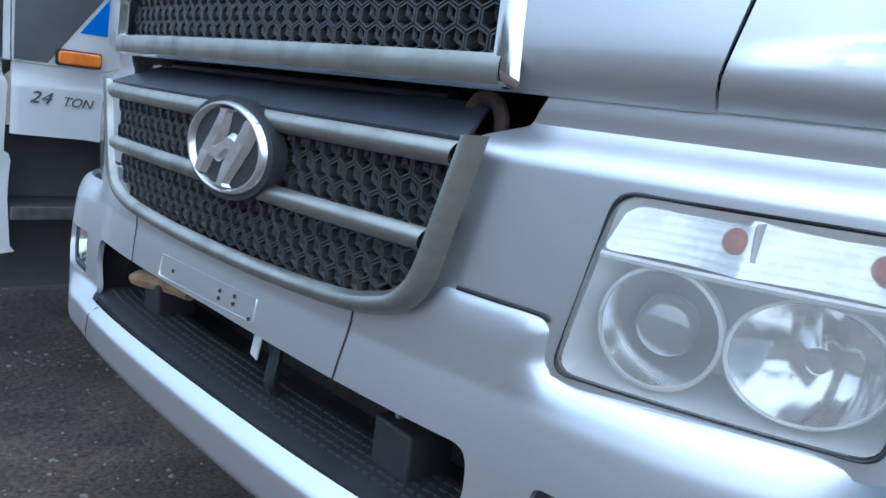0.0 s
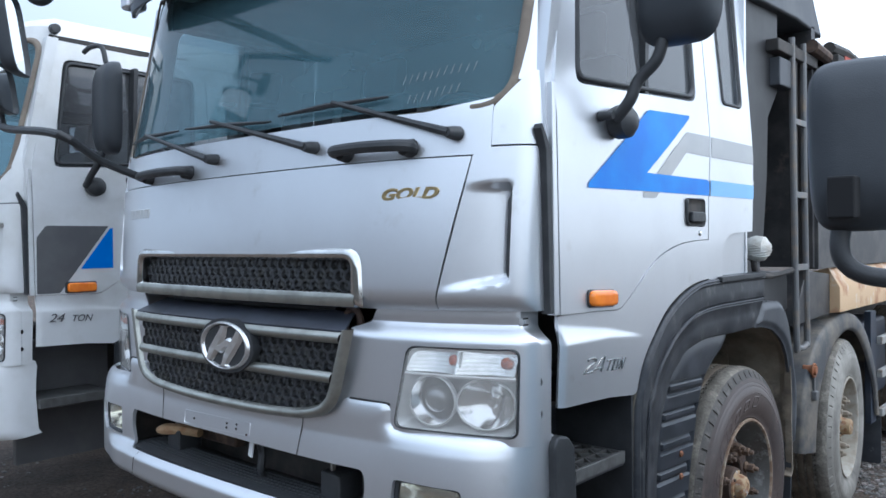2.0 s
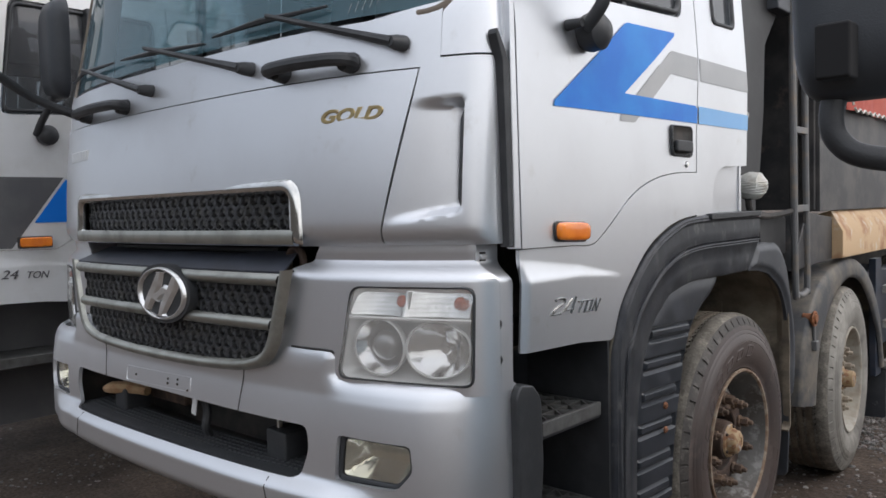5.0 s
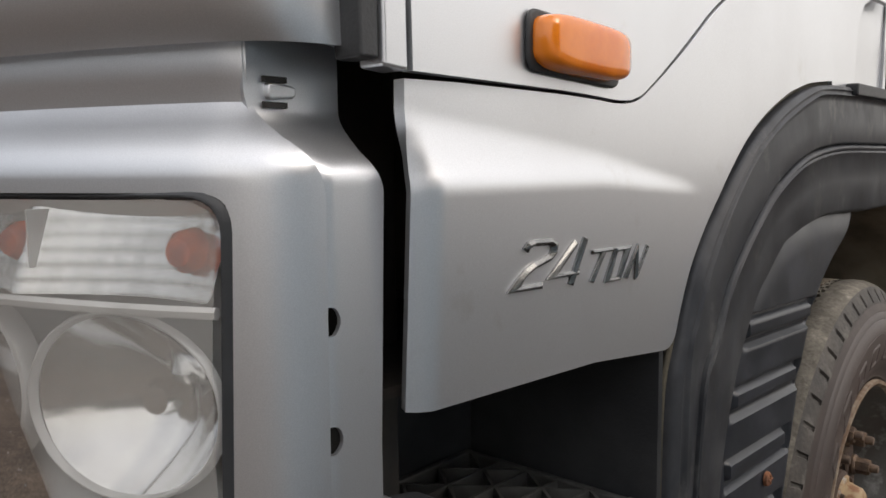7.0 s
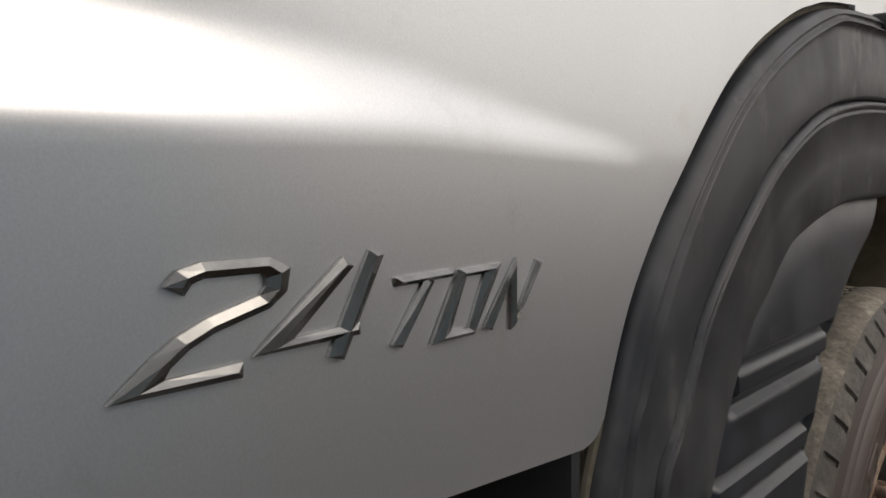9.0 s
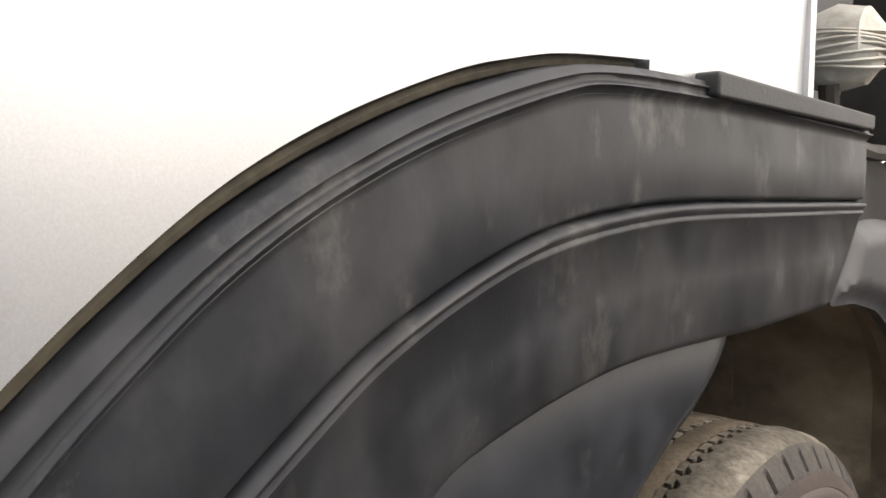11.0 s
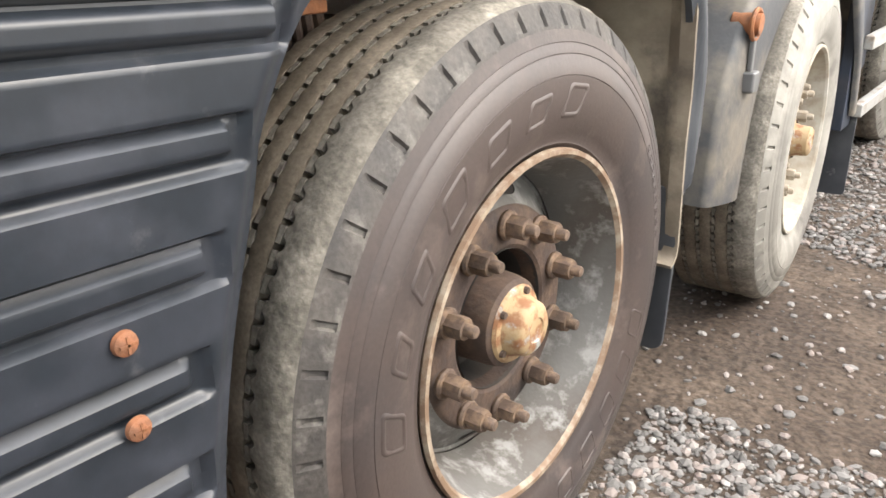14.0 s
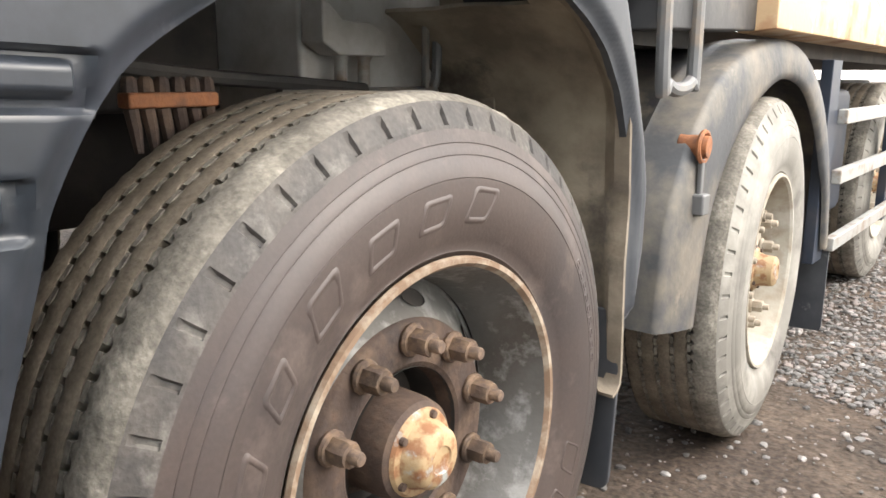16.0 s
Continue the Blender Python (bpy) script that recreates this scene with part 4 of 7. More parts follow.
def low_panel_x(y, z):
    """The flank below the door: a crease that dies out to the rear, and a turned-in front edge."""
    fade = clamp(1 - (y - 0.48) / 0.50)
    zc = 1.299 - 0.07 * max(0.0, y - 0.75)
    u = clamp((z - zc) / max(0.058 * fade, 0.001))
    x = 0.004 - 0.017 * fade * u * (1.4 - 0.4 * u) - 0.055 * max(0.0, zc - z) * (0.35 + 0.65 * fade)
    x -= 0.011 * clamp((0.477 + 0.021 * clamp((1.350 - z) / 0.048) - y) / 0.021)
    return x


def build_side(root, paint, near, sg=1):
    """Flank, door, windows. sg 1 is the side at x = 0, -1 the far side."""
    X = lambda x: x if sg > 0 else 2 * MID - x
    arch = [p for p in BODY_EDGE if p[1] > 1.108 and p[0] < 1.514]
    low = [(0.477, 1.384)] + [(a, b - 0.0015) for a, b in DOOR_LINE[1:]] + [(1.516, 1.455)] + arch[::-1] + [(0.934, 1.104), (0.926, 1.094), (0.912, 1.089), (0.477, 1.112)]
    drop = lambda y: 0.07 * max(0.0, y - 0.75)
    part("flank_panel", panel(lambda y, w: (X(low_panel_x(y, w - drop(y))), y, w - drop(y)), [(a, b + drop(a)) for a, b in low], (), (0.0105, 0.0065) if near else 0.02), paint, root, solid=0.012, split=45)
    d = new("cab_door")
    d.parent = root
    win = round_poly([(0.575, 2.085), (1.445, 2.135), (1.470, 2.70), (0.66, 2.70)], 0.05)
    top = [(1.522, 1.767), (1.548, 2.03), (1.545, 2.78), (0.62, 2.80), (0.545, 2.45), (0.462, 2.07), (0.468, 1.704), (0.474, 1.392)]
    do = [(a, b + 0.0015) for a, b in DOOR_LINE] + top
    part("door_skin", panel(lambda y, z: (X(side_x(y, z)), y, z), do, [win], 0.025), paint, d, solid=0.012)
    if near:
        wo = round_poly([(0.585, 2.095), (1.435, 2.145), (1.460, 2.69), (0.67, 2.69)], 0.045, 5)
        wi = [(1.02 + (a - 1.02) * 0.955, 2.39 + (b - 2.39) * 0.93) for a, b in wo]
        part("window_rubber", band(lambda y, z, h: (X(side_x(y, z) + h - 0.006), y, z), wo, wi, 0.012), BLACK_PLASTIC, d, "black window seal")
    part("door_glass", panel(lambda y, z: (X(side_x(y, z) - 0.012), y, z), win, (), 0.06), SIDE_GLASS, d, "tinted side window with sky reflection in its haze colour").visible_shadow = False
    part("window_bar", prism([(1.03, 2.11), (1.055, 2.11), (1.075, 2.70), (1.05, 2.70)], X(-0.075), X(-0.012)), BLACK_PLASTIC, d)
    # panel behind the door
    q = round_poly([(1.70, 2.16), (1.90, 2.165), (1.925, 2.70), (1.68, 2.68)], 0.03)
    ro = [(1.521, 1.444), (1.655, 1.444), (1.662, 1.56), (1.70, 1.61), (1.76, 1.632), (1.985, 1.64), (2.0, 1.95), (2.01, 2.78), (1.552, 2.78), (1.554, 2.03), (1.528, 1.767)]
    part("rear_side_panel", panel(lambda y, z: (X(side_x(y, z)), y, z), ro, [q], 0.022), paint, root, solid=0.012)
    part("lamp_pocket", panel(lambda y, z: (X(-0.034 - 0.02 * (1.64 - z)), y, z), [(1.62, 1.45), (2.0, 1.45), (2.0, 1.66), (1.62, 1.66)], (), 0.04), paint, root)
    qi = [(1.80 + (a - 1.80) * 0.86, 2.43 + (b - 2.43) * 0.95) for a, b in q]
    qo = [(1.80 + (a - 1.80) * 1.06, 2.43 + (b - 2.43) * 1.02) for a, b in q]
    part("quarter_rubber", band(lambda y, z, h: (X(side_x(y, z) + h - 0.004), y, z), qo, qi, 0.012), BLACK_PLASTIC, root, "black seal of the quarter window")
    part("quarter_glass", panel(lambda y, z: (X(side_x(y, z) - 0.012), y, z), q, (), 0.06), SIDE_GLASS, root).visible_shadow = False


def build_cab_shell(root, paint):
    """Roof, rear wall, floor, windscreen and the dark inside."""
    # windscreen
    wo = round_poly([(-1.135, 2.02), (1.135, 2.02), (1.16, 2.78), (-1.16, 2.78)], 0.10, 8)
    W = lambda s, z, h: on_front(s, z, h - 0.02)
    part("windscreen", panel(lambda s, z: W(s, z, 0.0), wo, (), 0.05), WINDSCREEN, root, "tinted windscreen with sky sheen in its haze colour").visible_shadow = False
    oo = round_poly([(-1.165, 1.99), (1.165, 1.99), (1.19, 2.81), (-1.19, 2.81)], 0.12, 8)
    part("windscreen_rubber", band(lambda s, z, h: W(s, z, h + 0.004), oo, wo, 0.012), RUBBER, root, "brown aged rubber seal")
    for sg in (1, -1):
        pil = [(1.17, 2.08), (1.285, 2.08), (1.285, 2.82), (1.19, 2.82)]
        part("pillar", panel(lambda s, z: (lambda p: (p[0] + sg * (side_x(0, z)), p[1], z))(on_front(s * sg, z, -0.003)), pil, (), 0.03), paint, root, solid=0.012)
        part("pillar_rear", prism([(0.43, 1.90), (0.474, 1.90), (0.474, 2.08), (0.62, 2.8), (0.56, 2.8), (0.43, 2.1)], -0.075 if sg > 0 else 2 * MID + 0.075, -0.02 if sg > 0 else 2 * MID + 0.02), paint, root)
    ro = bmesh.new()
    rows = []
    for dz, ins in ((2.79, 0.0), (2.88, 0.03), (2.94, 0.12), (2.97, 0.30)):
        ring = []
        for s in [-1.25 + 2.5 * k / 24 for k in range(25)]:
            p = on_front(s * (1 - ins * 0.6), 2.79, 0.0)
            ring.append(ro.verts.new((p[0] * 1.0 - (0.07 - ins * 0.0) * (1 if s > 0 else -1) * (abs(s) / 1.25) ** 4, p[1] + ins, dz)))
        ring.append(ro.verts.new((MID + (1.17 - ins * 0.6), 2.0 - ins, dz)))
        ring.append(ro.verts.new((MID - (1.17 - ins * 0.6), 2.0 - ins, dz)))
        rows.append(ring)
    n = len(rows[0])
    for r, s in zip(rows, rows[1:]):
        for k in range(n):
            ro.faces.new((r[k], r[(k + 1) % n], s[(k + 1) % n], s[k]))
    ro.faces.new(rows[-1])
    part("cab_roof", ro, paint, root)
    part("rear_wall", box((2 * MID + 0.02, 1.985, 1.25), (-0.03, 2.005, 2.80)), paint, root)
    part("cab_floor", box((2 * MID + 0.08, 0.52, 1.42), (-0.08, 1.98, 1.46)), DARK, root)
    # dark boxes added to stop daylight leaking in below the roof
    for x in (-0.17, 2 * MID + 0.09):
        part("roof_header", box((x, 0.60, 2.69), (x + 0.08, 1.985, 2.83)), DARK, root)
    part("headliner", box((2 * MID + 0.16, 0.62, 2.78), (-0.16, 1.985, 2.80)), DARK, root)
    part("dashboard", prism([(0.50, 1.5), (0.45, 1.98), (0.70, 1.97), (0.85, 1.80), (0.88, 1.5)], 2 * MID + 0.12, -0.12), BLACK_PLASTIC, root, "black dashboard", bevel=0.03)
    for cx in (MID + 0.62, MID - 0.62):
        s = new("seat")
        s.parent = root
        part("seat_back", prism(round_poly([(1.30, 1.55), (1.42, 1.55), (1.60, 2.38), (1.48, 2.40)], 0.04), cx - 0.25, cx + 0.25), DARKGREY_DECAL, s, "dark grey seat back", bevel=0.03)
        part("headrest", prism(round_poly([(1.52, 2.42), (1.62, 2.42), (1.64, 2.62), (1.55, 2.62)], 0.04), cx - 0.13, cx + 0.13), DARKGREY_DECAL, s, bevel=0.02)
    wheel = [(MID + 0.62 + 0.21 * math.cos(t), 0.86 - 0.12 * math.sin(t), 1.98 + 0.17 * math.sin(t)) for t in [2 * math.pi * k / 28 for k in range(29)]]
    part("steering_wheel", tube(wheel, 0.014, 8), BLACK_PLASTIC, root)


# ---------------- wheels ----------------
SIDE_PROFILE = [(0.288, -0.045), (0.296, -0.026), (0.304, -0.0205), (0.3065, -0.0170), (0.3095, -0.0178), (0.325, -0.009), (0.350, -0.001), (0.380, 0.003), (0.4095, 0.0010), (0.4103, -0.0003), (0.4112, 0.0008),
                (0.4400, -0.0048), (0.4408, -0.0062), (0.4417, -0.0052), (0.4560, -0.0096), (0.4568, -0.0109), (0.4577, -0.0100), (0.476, -0.016)]


def wall_x(r):
    for (r0, x0), (r1, x1) in zip(SIDE_PROFILE, SIDE_PROFILE[1:]):
        if r <= r1:
            return x0 + (x1 - x0) * (r - r0) / (r1 - r0)
    return SIDE_PROFILE[-1][1]


def arc_mark(a0, a1, r0, r1, high=0.0016, slant=0.0, line=0.0055):
    """A plain raised outline that follows the sidewall."""
    rm = (r0 + r1) / 2
    w, h = radians(a1 - a0) * rm / 2, (r1 - r0) / 2
    shape = lambda w, h: round_poly([(-w, -h), (w, -h), (w, h), (-w, h)], min(w, h) * 0.35, 3)

    def at(u, v, e):
        r, a = rm + v, radians((a0 + a1) / 2) + (u + slant * v) / rm
        return (wall_x(r) + e - 0.0003, r * math.sin(a), r * math.cos(a))
    return band(at, shape(w, h), shape(max(w - line, 0.001), max(h - line, 0.001)), high, 4)


def nut_mesh():
    """Washer, six-sided nut and stud as one turned piece."""
    bm, rings, n = bmesh.new(), [], 12
    for r, x, hexed in ((0.024, -0.087, 0), (0.026, -0.080, 0), (0.0235, -0.0755, 0), (0.0195, -0.075, 1), (0.0198, -0.050, 1), (0.0172, -0.044, 0), (0.0105, -0.044, 0), (0.0105, -0.030, 0), (0.0085, -0.026, 0), (0.004, -0.0255, 0)):
        ring = []
        for k in range(n):
            a = 2 * math.pi * k / n
            q = r * (math.cos(math.pi / 6) if hexed and k % 2 else 1.0)
            ring.append(bm.verts.new((x, q * math.sin(a), q * math.cos(a) + 0.1675)))
        rings.append(ring)
    for a, b in zip(rings, rings[1:]):
        for k in range(n):
            bm.faces.new((a[k], a[(k + 1) % n], b[(k + 1) % n], b[k]))
    bm.faces.new(rings[-1])
    return bm


def build_wheel(root, y, z, x_face, near=True, dusty=False, name="front_wheel", r_out=0.522, marks=False):
    """A truck wheel whose outer sidewall stands at x_face; the lathe's x axis points outwards."""
    w = new(name)
    w.parent = root
    w.location = (x_face, y, z)
    R = r_out
    side = SIDEWALL if not dusty else SUNLIT_DUSTY_WALL
    prof = SIDE_PROFILE
    part("sidewall", lathe(prof + [(0.476, -0.27), (0.42, -0.285), (0.30, -0.25)], 128), side, w, "brown-tinged rubber sidewall", split=50)
    # shoulder with short grooves, chipped tread edge, ribs and the bars in their grooves
    def turned(rows, n):
        bm, rings = bmesh.new(), []
        for f in rows:
            ring = []
            for k in range(n):
                r, x = f(k)
                a = 2 * math.pi * k / n
                ring.append(bm.verts.new((x, r * math.sin(a), r * math.cos(a))))
            rings.append(ring)
        for a, b in zip(rings, rings[1:]):
            for k in range(n):
                bm.faces.new((a[k], a[(k + 1) % n], b[(k + 1) % n], b[k]))
        return bm
    ang = 54
    m, mm = ang * 20, ang * 8
    prof_s = [(0.474, -0.0155), (0.480, -0.0168), (0.482, -0.0178), (0.490, -0.0217), (0.498, -0.0262), (0.506, -0.0308), (0.508, -0.0322), (0.5115, -0.0350)]
    cut = lambda k, x: 0.011 if (k % 20 in (0, 1, 2) and -0.0315 < x < -0.0173 and near) else 0.0
    part("shoulder", turned([lambda k, r=r, x=x: (r - cut(k, x), x) for r, x in prof_s], m), TYRE if not dusty else SUNLIT_DUSTY_WALL, w, "grey worn shoulder with short grooves", split=28)
    rough = lambda k, x: 0.0024 * noise.noise((26 * math.sin(2 * math.pi * k / mm), 26 * math.cos(2 * math.pi * k / mm), x * 60))
    tooth = lambda k, e: e * 0.0042 * (1 if (k // 2) % 2 else -1)
    prof_e = ((0.5115, -0.0350, 0), (R - 0.006, -0.042, 0), (R - 0.002, -0.049, 0), (R + 0.0005, -0.057, 0), (R + 0.0015, -0.066, 0), (R + 0.002, -0.075, 0), (R + 0.0015, -0.084, 0.4), (R, -0.0935, 1), (R - 0.004, -0.0965, 1), (R - 0.020, -0.098, 1))
    part("tread_edge", turned([lambda k, r=r, x=x, e=e: (r + (rough(k, x) if -0.09 < x < -0.036 else 0.0), x + tooth(k, e)) for r, x, e in prof_e], mm), EDGE_DUST, w, "dusty chipped edge of the tread", split=30)
    part("tread_base", lathe([(R - 0.016, -0.094), (R - 0.016, -0.29)], 96), DARK, w)
    for j in range(4):
        x0 = -0.110 - 0.045 * j
        zig = lambda k: 0.0016 * (1 if (k // 2) % 2 else -1)
        part("tread_rib", turned([lambda k, r=r, x=x: (r, x + zig(k)) for r, x in ((R - 0.016, x0), (R - 0.001, x0 - 0.001), (R, x0 - 0.004), (R, x0 - 0.030), (R - 0.001, x0 - 0.033), (R - 0.016, x0 - 0.034))], mm), TREAD, w, "dusty worn tread rib", split=30)
        bars = bmesh.new()
        for k in range(108):
            a, da = 2 * math.pi * (k + 0.5 * (j % 2)) / 108, 2 * math.pi * 0.36 / 108
            v = [bars.verts.new((x0 + 0.0062 + dx * 0.0042, r * math.sin(a + e * da), r * math.cos(a + e * da))) for r in (R - 0.0155, R - 0.0005) for dx, e in ((-1, -1), (1, -1), (1, 1), (-1, 1))]
            for q in ((4, 5, 6, 7), (0, 1, 5, 4), (1, 2, 6, 5), (2, 3, 7, 6), (3, 0, 4, 7)):
                bars.faces.new([v[i] for i in q])
        part("groove_ring", bars, EDGE_DUST, w, "pale dusty bars in the tread groove", smooth=False)
    # rim
    rp = [(0.292, -0.030), (0.300, -0.018), (0.298, -0.010), (0.290, -0.010), (0.284, -0.018), (0.276, -0.050), (0.262, -0.085), (0.258, -0.14)]
    part("rim_flange", lathe(rp[:5], 80), RIM_EDGE if not dusty else RIM_PALE, w, "rust-edged pale rim flange")
    part("rim_barrel", lathe([(0.284, -0.018), (0.276, -0.050), (0.262, -0.080), (0.257, -0.115), (0.252, -0.135)], 80), RIM if not dusty else RIM_PALE, w, "worn paint-flaked rim barrel")
    disc = bmesh.new()
    n = 80
    dp = [(0.196, -0.096), (0.192, -0.089), (0.186, -0.086), (0.130, -0.086), (0.122, -0.092), (0.118, -0.12)]
    lathe(dp, n, bm=disc)
    part("disc", disc, RUST if not dusty else RIM_PALE, w, "rusty wheel disc")
    part("disc_slope", lathe([(0.253, -0.140), (0.246, -0.141), (0.238, -0.136), (0.202, -0.102), (0.196, -0.096)], n), RIM if not dusty else RIM_PALE, w, "flaked sloping part of the disc")
    # hand holes: eight ovals laid on the slope, their shade put in as dark colour
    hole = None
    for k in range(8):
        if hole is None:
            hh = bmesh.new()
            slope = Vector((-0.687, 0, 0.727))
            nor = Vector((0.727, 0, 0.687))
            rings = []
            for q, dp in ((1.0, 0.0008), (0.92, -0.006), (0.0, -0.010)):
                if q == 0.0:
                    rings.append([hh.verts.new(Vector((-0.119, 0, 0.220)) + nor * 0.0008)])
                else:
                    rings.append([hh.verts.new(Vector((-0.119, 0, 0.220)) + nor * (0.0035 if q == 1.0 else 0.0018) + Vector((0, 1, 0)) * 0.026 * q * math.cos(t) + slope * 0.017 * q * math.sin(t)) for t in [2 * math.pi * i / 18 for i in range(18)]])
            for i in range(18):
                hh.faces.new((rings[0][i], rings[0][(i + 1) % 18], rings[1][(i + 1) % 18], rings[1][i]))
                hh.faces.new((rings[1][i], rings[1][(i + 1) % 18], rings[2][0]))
            hole = part("hand_hole", hh, DARK, w, "oval coloured dark for the shade in a hand hole")
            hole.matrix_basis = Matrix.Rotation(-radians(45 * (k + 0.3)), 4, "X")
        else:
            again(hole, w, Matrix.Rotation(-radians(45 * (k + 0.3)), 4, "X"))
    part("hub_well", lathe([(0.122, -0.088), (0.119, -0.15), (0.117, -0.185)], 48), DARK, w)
    # hub: cap and flange
    part("hub_flange", lathe([(0.118, -0.185), (0.112, -0.178), (0.088, -0.172), (0.083, -0.150), (0.080, -0.085), (0.076, -0.066), (0.066, -0.060), (0.055, -0.056)], 40), RUST, w)
    co = 0.022 if dusty else 0.0
    part("hub_cap", lathe([(0.068, -0.060), (0.064, -0.054), (0.054, -0.052), (0.049, -0.038), (0.046, -0.026 + co), (0.038, -0.019 + co), (0.022, -0.017 + co), (0.020, -0.020 + co), (0.0, -0.020 + co)], 40), HUB_PAINT, w, "paint-flaked orange hub cap")
    for k in range(5):
        a = radians(20 + 72 * k)
        part("cap_bolt", lathe([(0.0, -0.046), (0.006, -0.047), (0.007, -0.054)], 8), RUST, w, loc=(0.0, 0.059 * math.sin(a), 0.059 * math.cos(a)))
    nut = None
    for k in range(10):
        a = radians(3 + 36 * k)
        if nut is None:
            nut = part("wheel_nut", nut_mesh(), RUST_NUT if not dusty else PALE_NUT, w, "rusty wheel nut", split=30)
            nut.matrix_basis = Matrix.Rotation(-a, 4, "X")
        else:
            again(nut, w, Matrix.Rotation(-a, 4, "X"))
    if marks:
        # the maker's name stays a row of plain raised outlines
        for k, (a, wide) in enumerate(((-92, 9.5), (-75.5, 8.5), (-60, 8.5), (-44, 9.5), (-27, 9), (-11, 9), (5, 9))):
            part("raised_mark", arc_mark(a, a + wide, 0.347, 0.400 if k in (0, 3, 6) else 0.392, 0.0022, 0.42, 0.0095), SIDEWALL, w)
        for k in range(6):
            part("raised_mark", arc_mark(106 + 14 * k, 114.5 + 14 * k, 0.347, 0.397, 0.0020, 0.25), SIDEWALL, w)
        for k in range(9):
            part("small_mark", arc_mark(56 + 3.4 * k, 58.2 + 3.4 * k, 0.416, 0.428, 0.0012, 0, 0.003), SIDEWALL, w)
    return w


EDGE_DUST = material("dusty_tread_edge", (0.14, 0.127, 0.106), 0.92, 0.0, (0.225, 0.204, 0.172), scale=12, bump=0.6, bump_scale=90, grain=0.25, grain_scale=140, col3=(0.36, 0.33, 0.275), mix3=(0.52, 0.70), scale3=13)
RIM_PALE = material("dusty_pale_rim", (0.36, 0.33, 0.27), 0.8, 0.0, (0.24, 0.19, 0.14), mix=(0.45, 0.65), scale=9, bump=0.3, col3=(0.45, 0.43, 0.38), mix3=(0.5, 0.65), scale3=6)
PALE_NUT = material("dusty_nut", (0.30, 0.25, 0.19), 0.75, 0.1, (0.38, 0.34, 0.28), scale=40, bump=0.3, objvar=0.15)
HUB_PAINT = material("flaked_hub_paint", (0.38, 0.27, 0.15), 0.65, 0.0, (0.24, 0.11, 0.05), mix=(0.46, 0.57), scale=26, col3=(0.36, 0.38, 0.36), mix3=(0.56, 0.64), scale3=18, bump=0.3, bump_scale=90)
RUST_NUT = material("rusty_nut", (0.10, 0.070, 0.054), 0.7, 0.3, (0.20, 0.135, 0.09), scale=40, bump=0.4, bump_scale=150, objvar=0.3)
# dust, and the second wheel's sunlight put into the pale colour
SUNLIT_DUSTY_WALL = material("sunlit_dusty_sidewall", (0.21, 0.198, 0.175), 0.85, 0.0, (0.33, 0.312, 0.275), scale=5, bump=0.2, bump_scale=80, col3=(0.12, 0.11, 0.10), mix3=(0.5, 0.7), scale3=4)


# ---------------- front wheel arch, steps ----------------
RIDGE1 = smooth_line([(0.940, 0.50), (0.940, 0.80), (0.947, 1.06), (0.968, 1.115), (0.992, 1.160), (1.030, 1.212), (1.058, 1.244), (1.086, 1.271), (1.135, 1.312), (1.195, 1.348), (1.274, 1.382), (1.381, 1.415), (1.451, 1.427), (1.630, 1.433)], 4)
RIDGE2 = smooth_line([(0.957, 0.50), (0.962, 0.77), (0.987, 1.02), (1.021, 1.076), (1.062, 1.144), (1.106, 1.188), (1.171, 1.237), (1.241, 1.279), (1.365, 1.322), (1.514, 1.340), (1.65, 1.344)], 4)
RIB_TOP = smooth_line([(1.05, 0.50), (1.06, 0.80), (1.10, 0.98), (1.174, 1.105), (1.224, 1.143), (1.275, 1.178), (1.311, 1.193), (1.41, 1.212), (1.52, 1.221), (1.742, 1.217)], 4)
RIB_EDGE = smooth_line([(1.742, 1.216), (1.66, 1.159), (1.585, 1.122), (1.501, 1.063), (1.438, 0.965), (1.418, 0.90), (1.375, 0.766), (1.345, 0.63), (1.333, 0.50)], 4)


def resample(line, n):
    """n points at even steps along a line."""
    P = [Vector(q) for q in line]
    run = [0.0]
    for a, b in zip(P, P[1:]):
        run.append(run[-1] + (b - a).length)
    out, k = [], 0
    for i in range(n):
        t = run[-1] * i / (n - 1)
        while k < len(P) - 2 and run[k + 1] < t:
            k += 1
        u = (t - run[k]) / max(run[k + 1] - run[k], 1e-9)
        out.append(P[k].lerp(P[k + 1], clamp(u)))
    return out


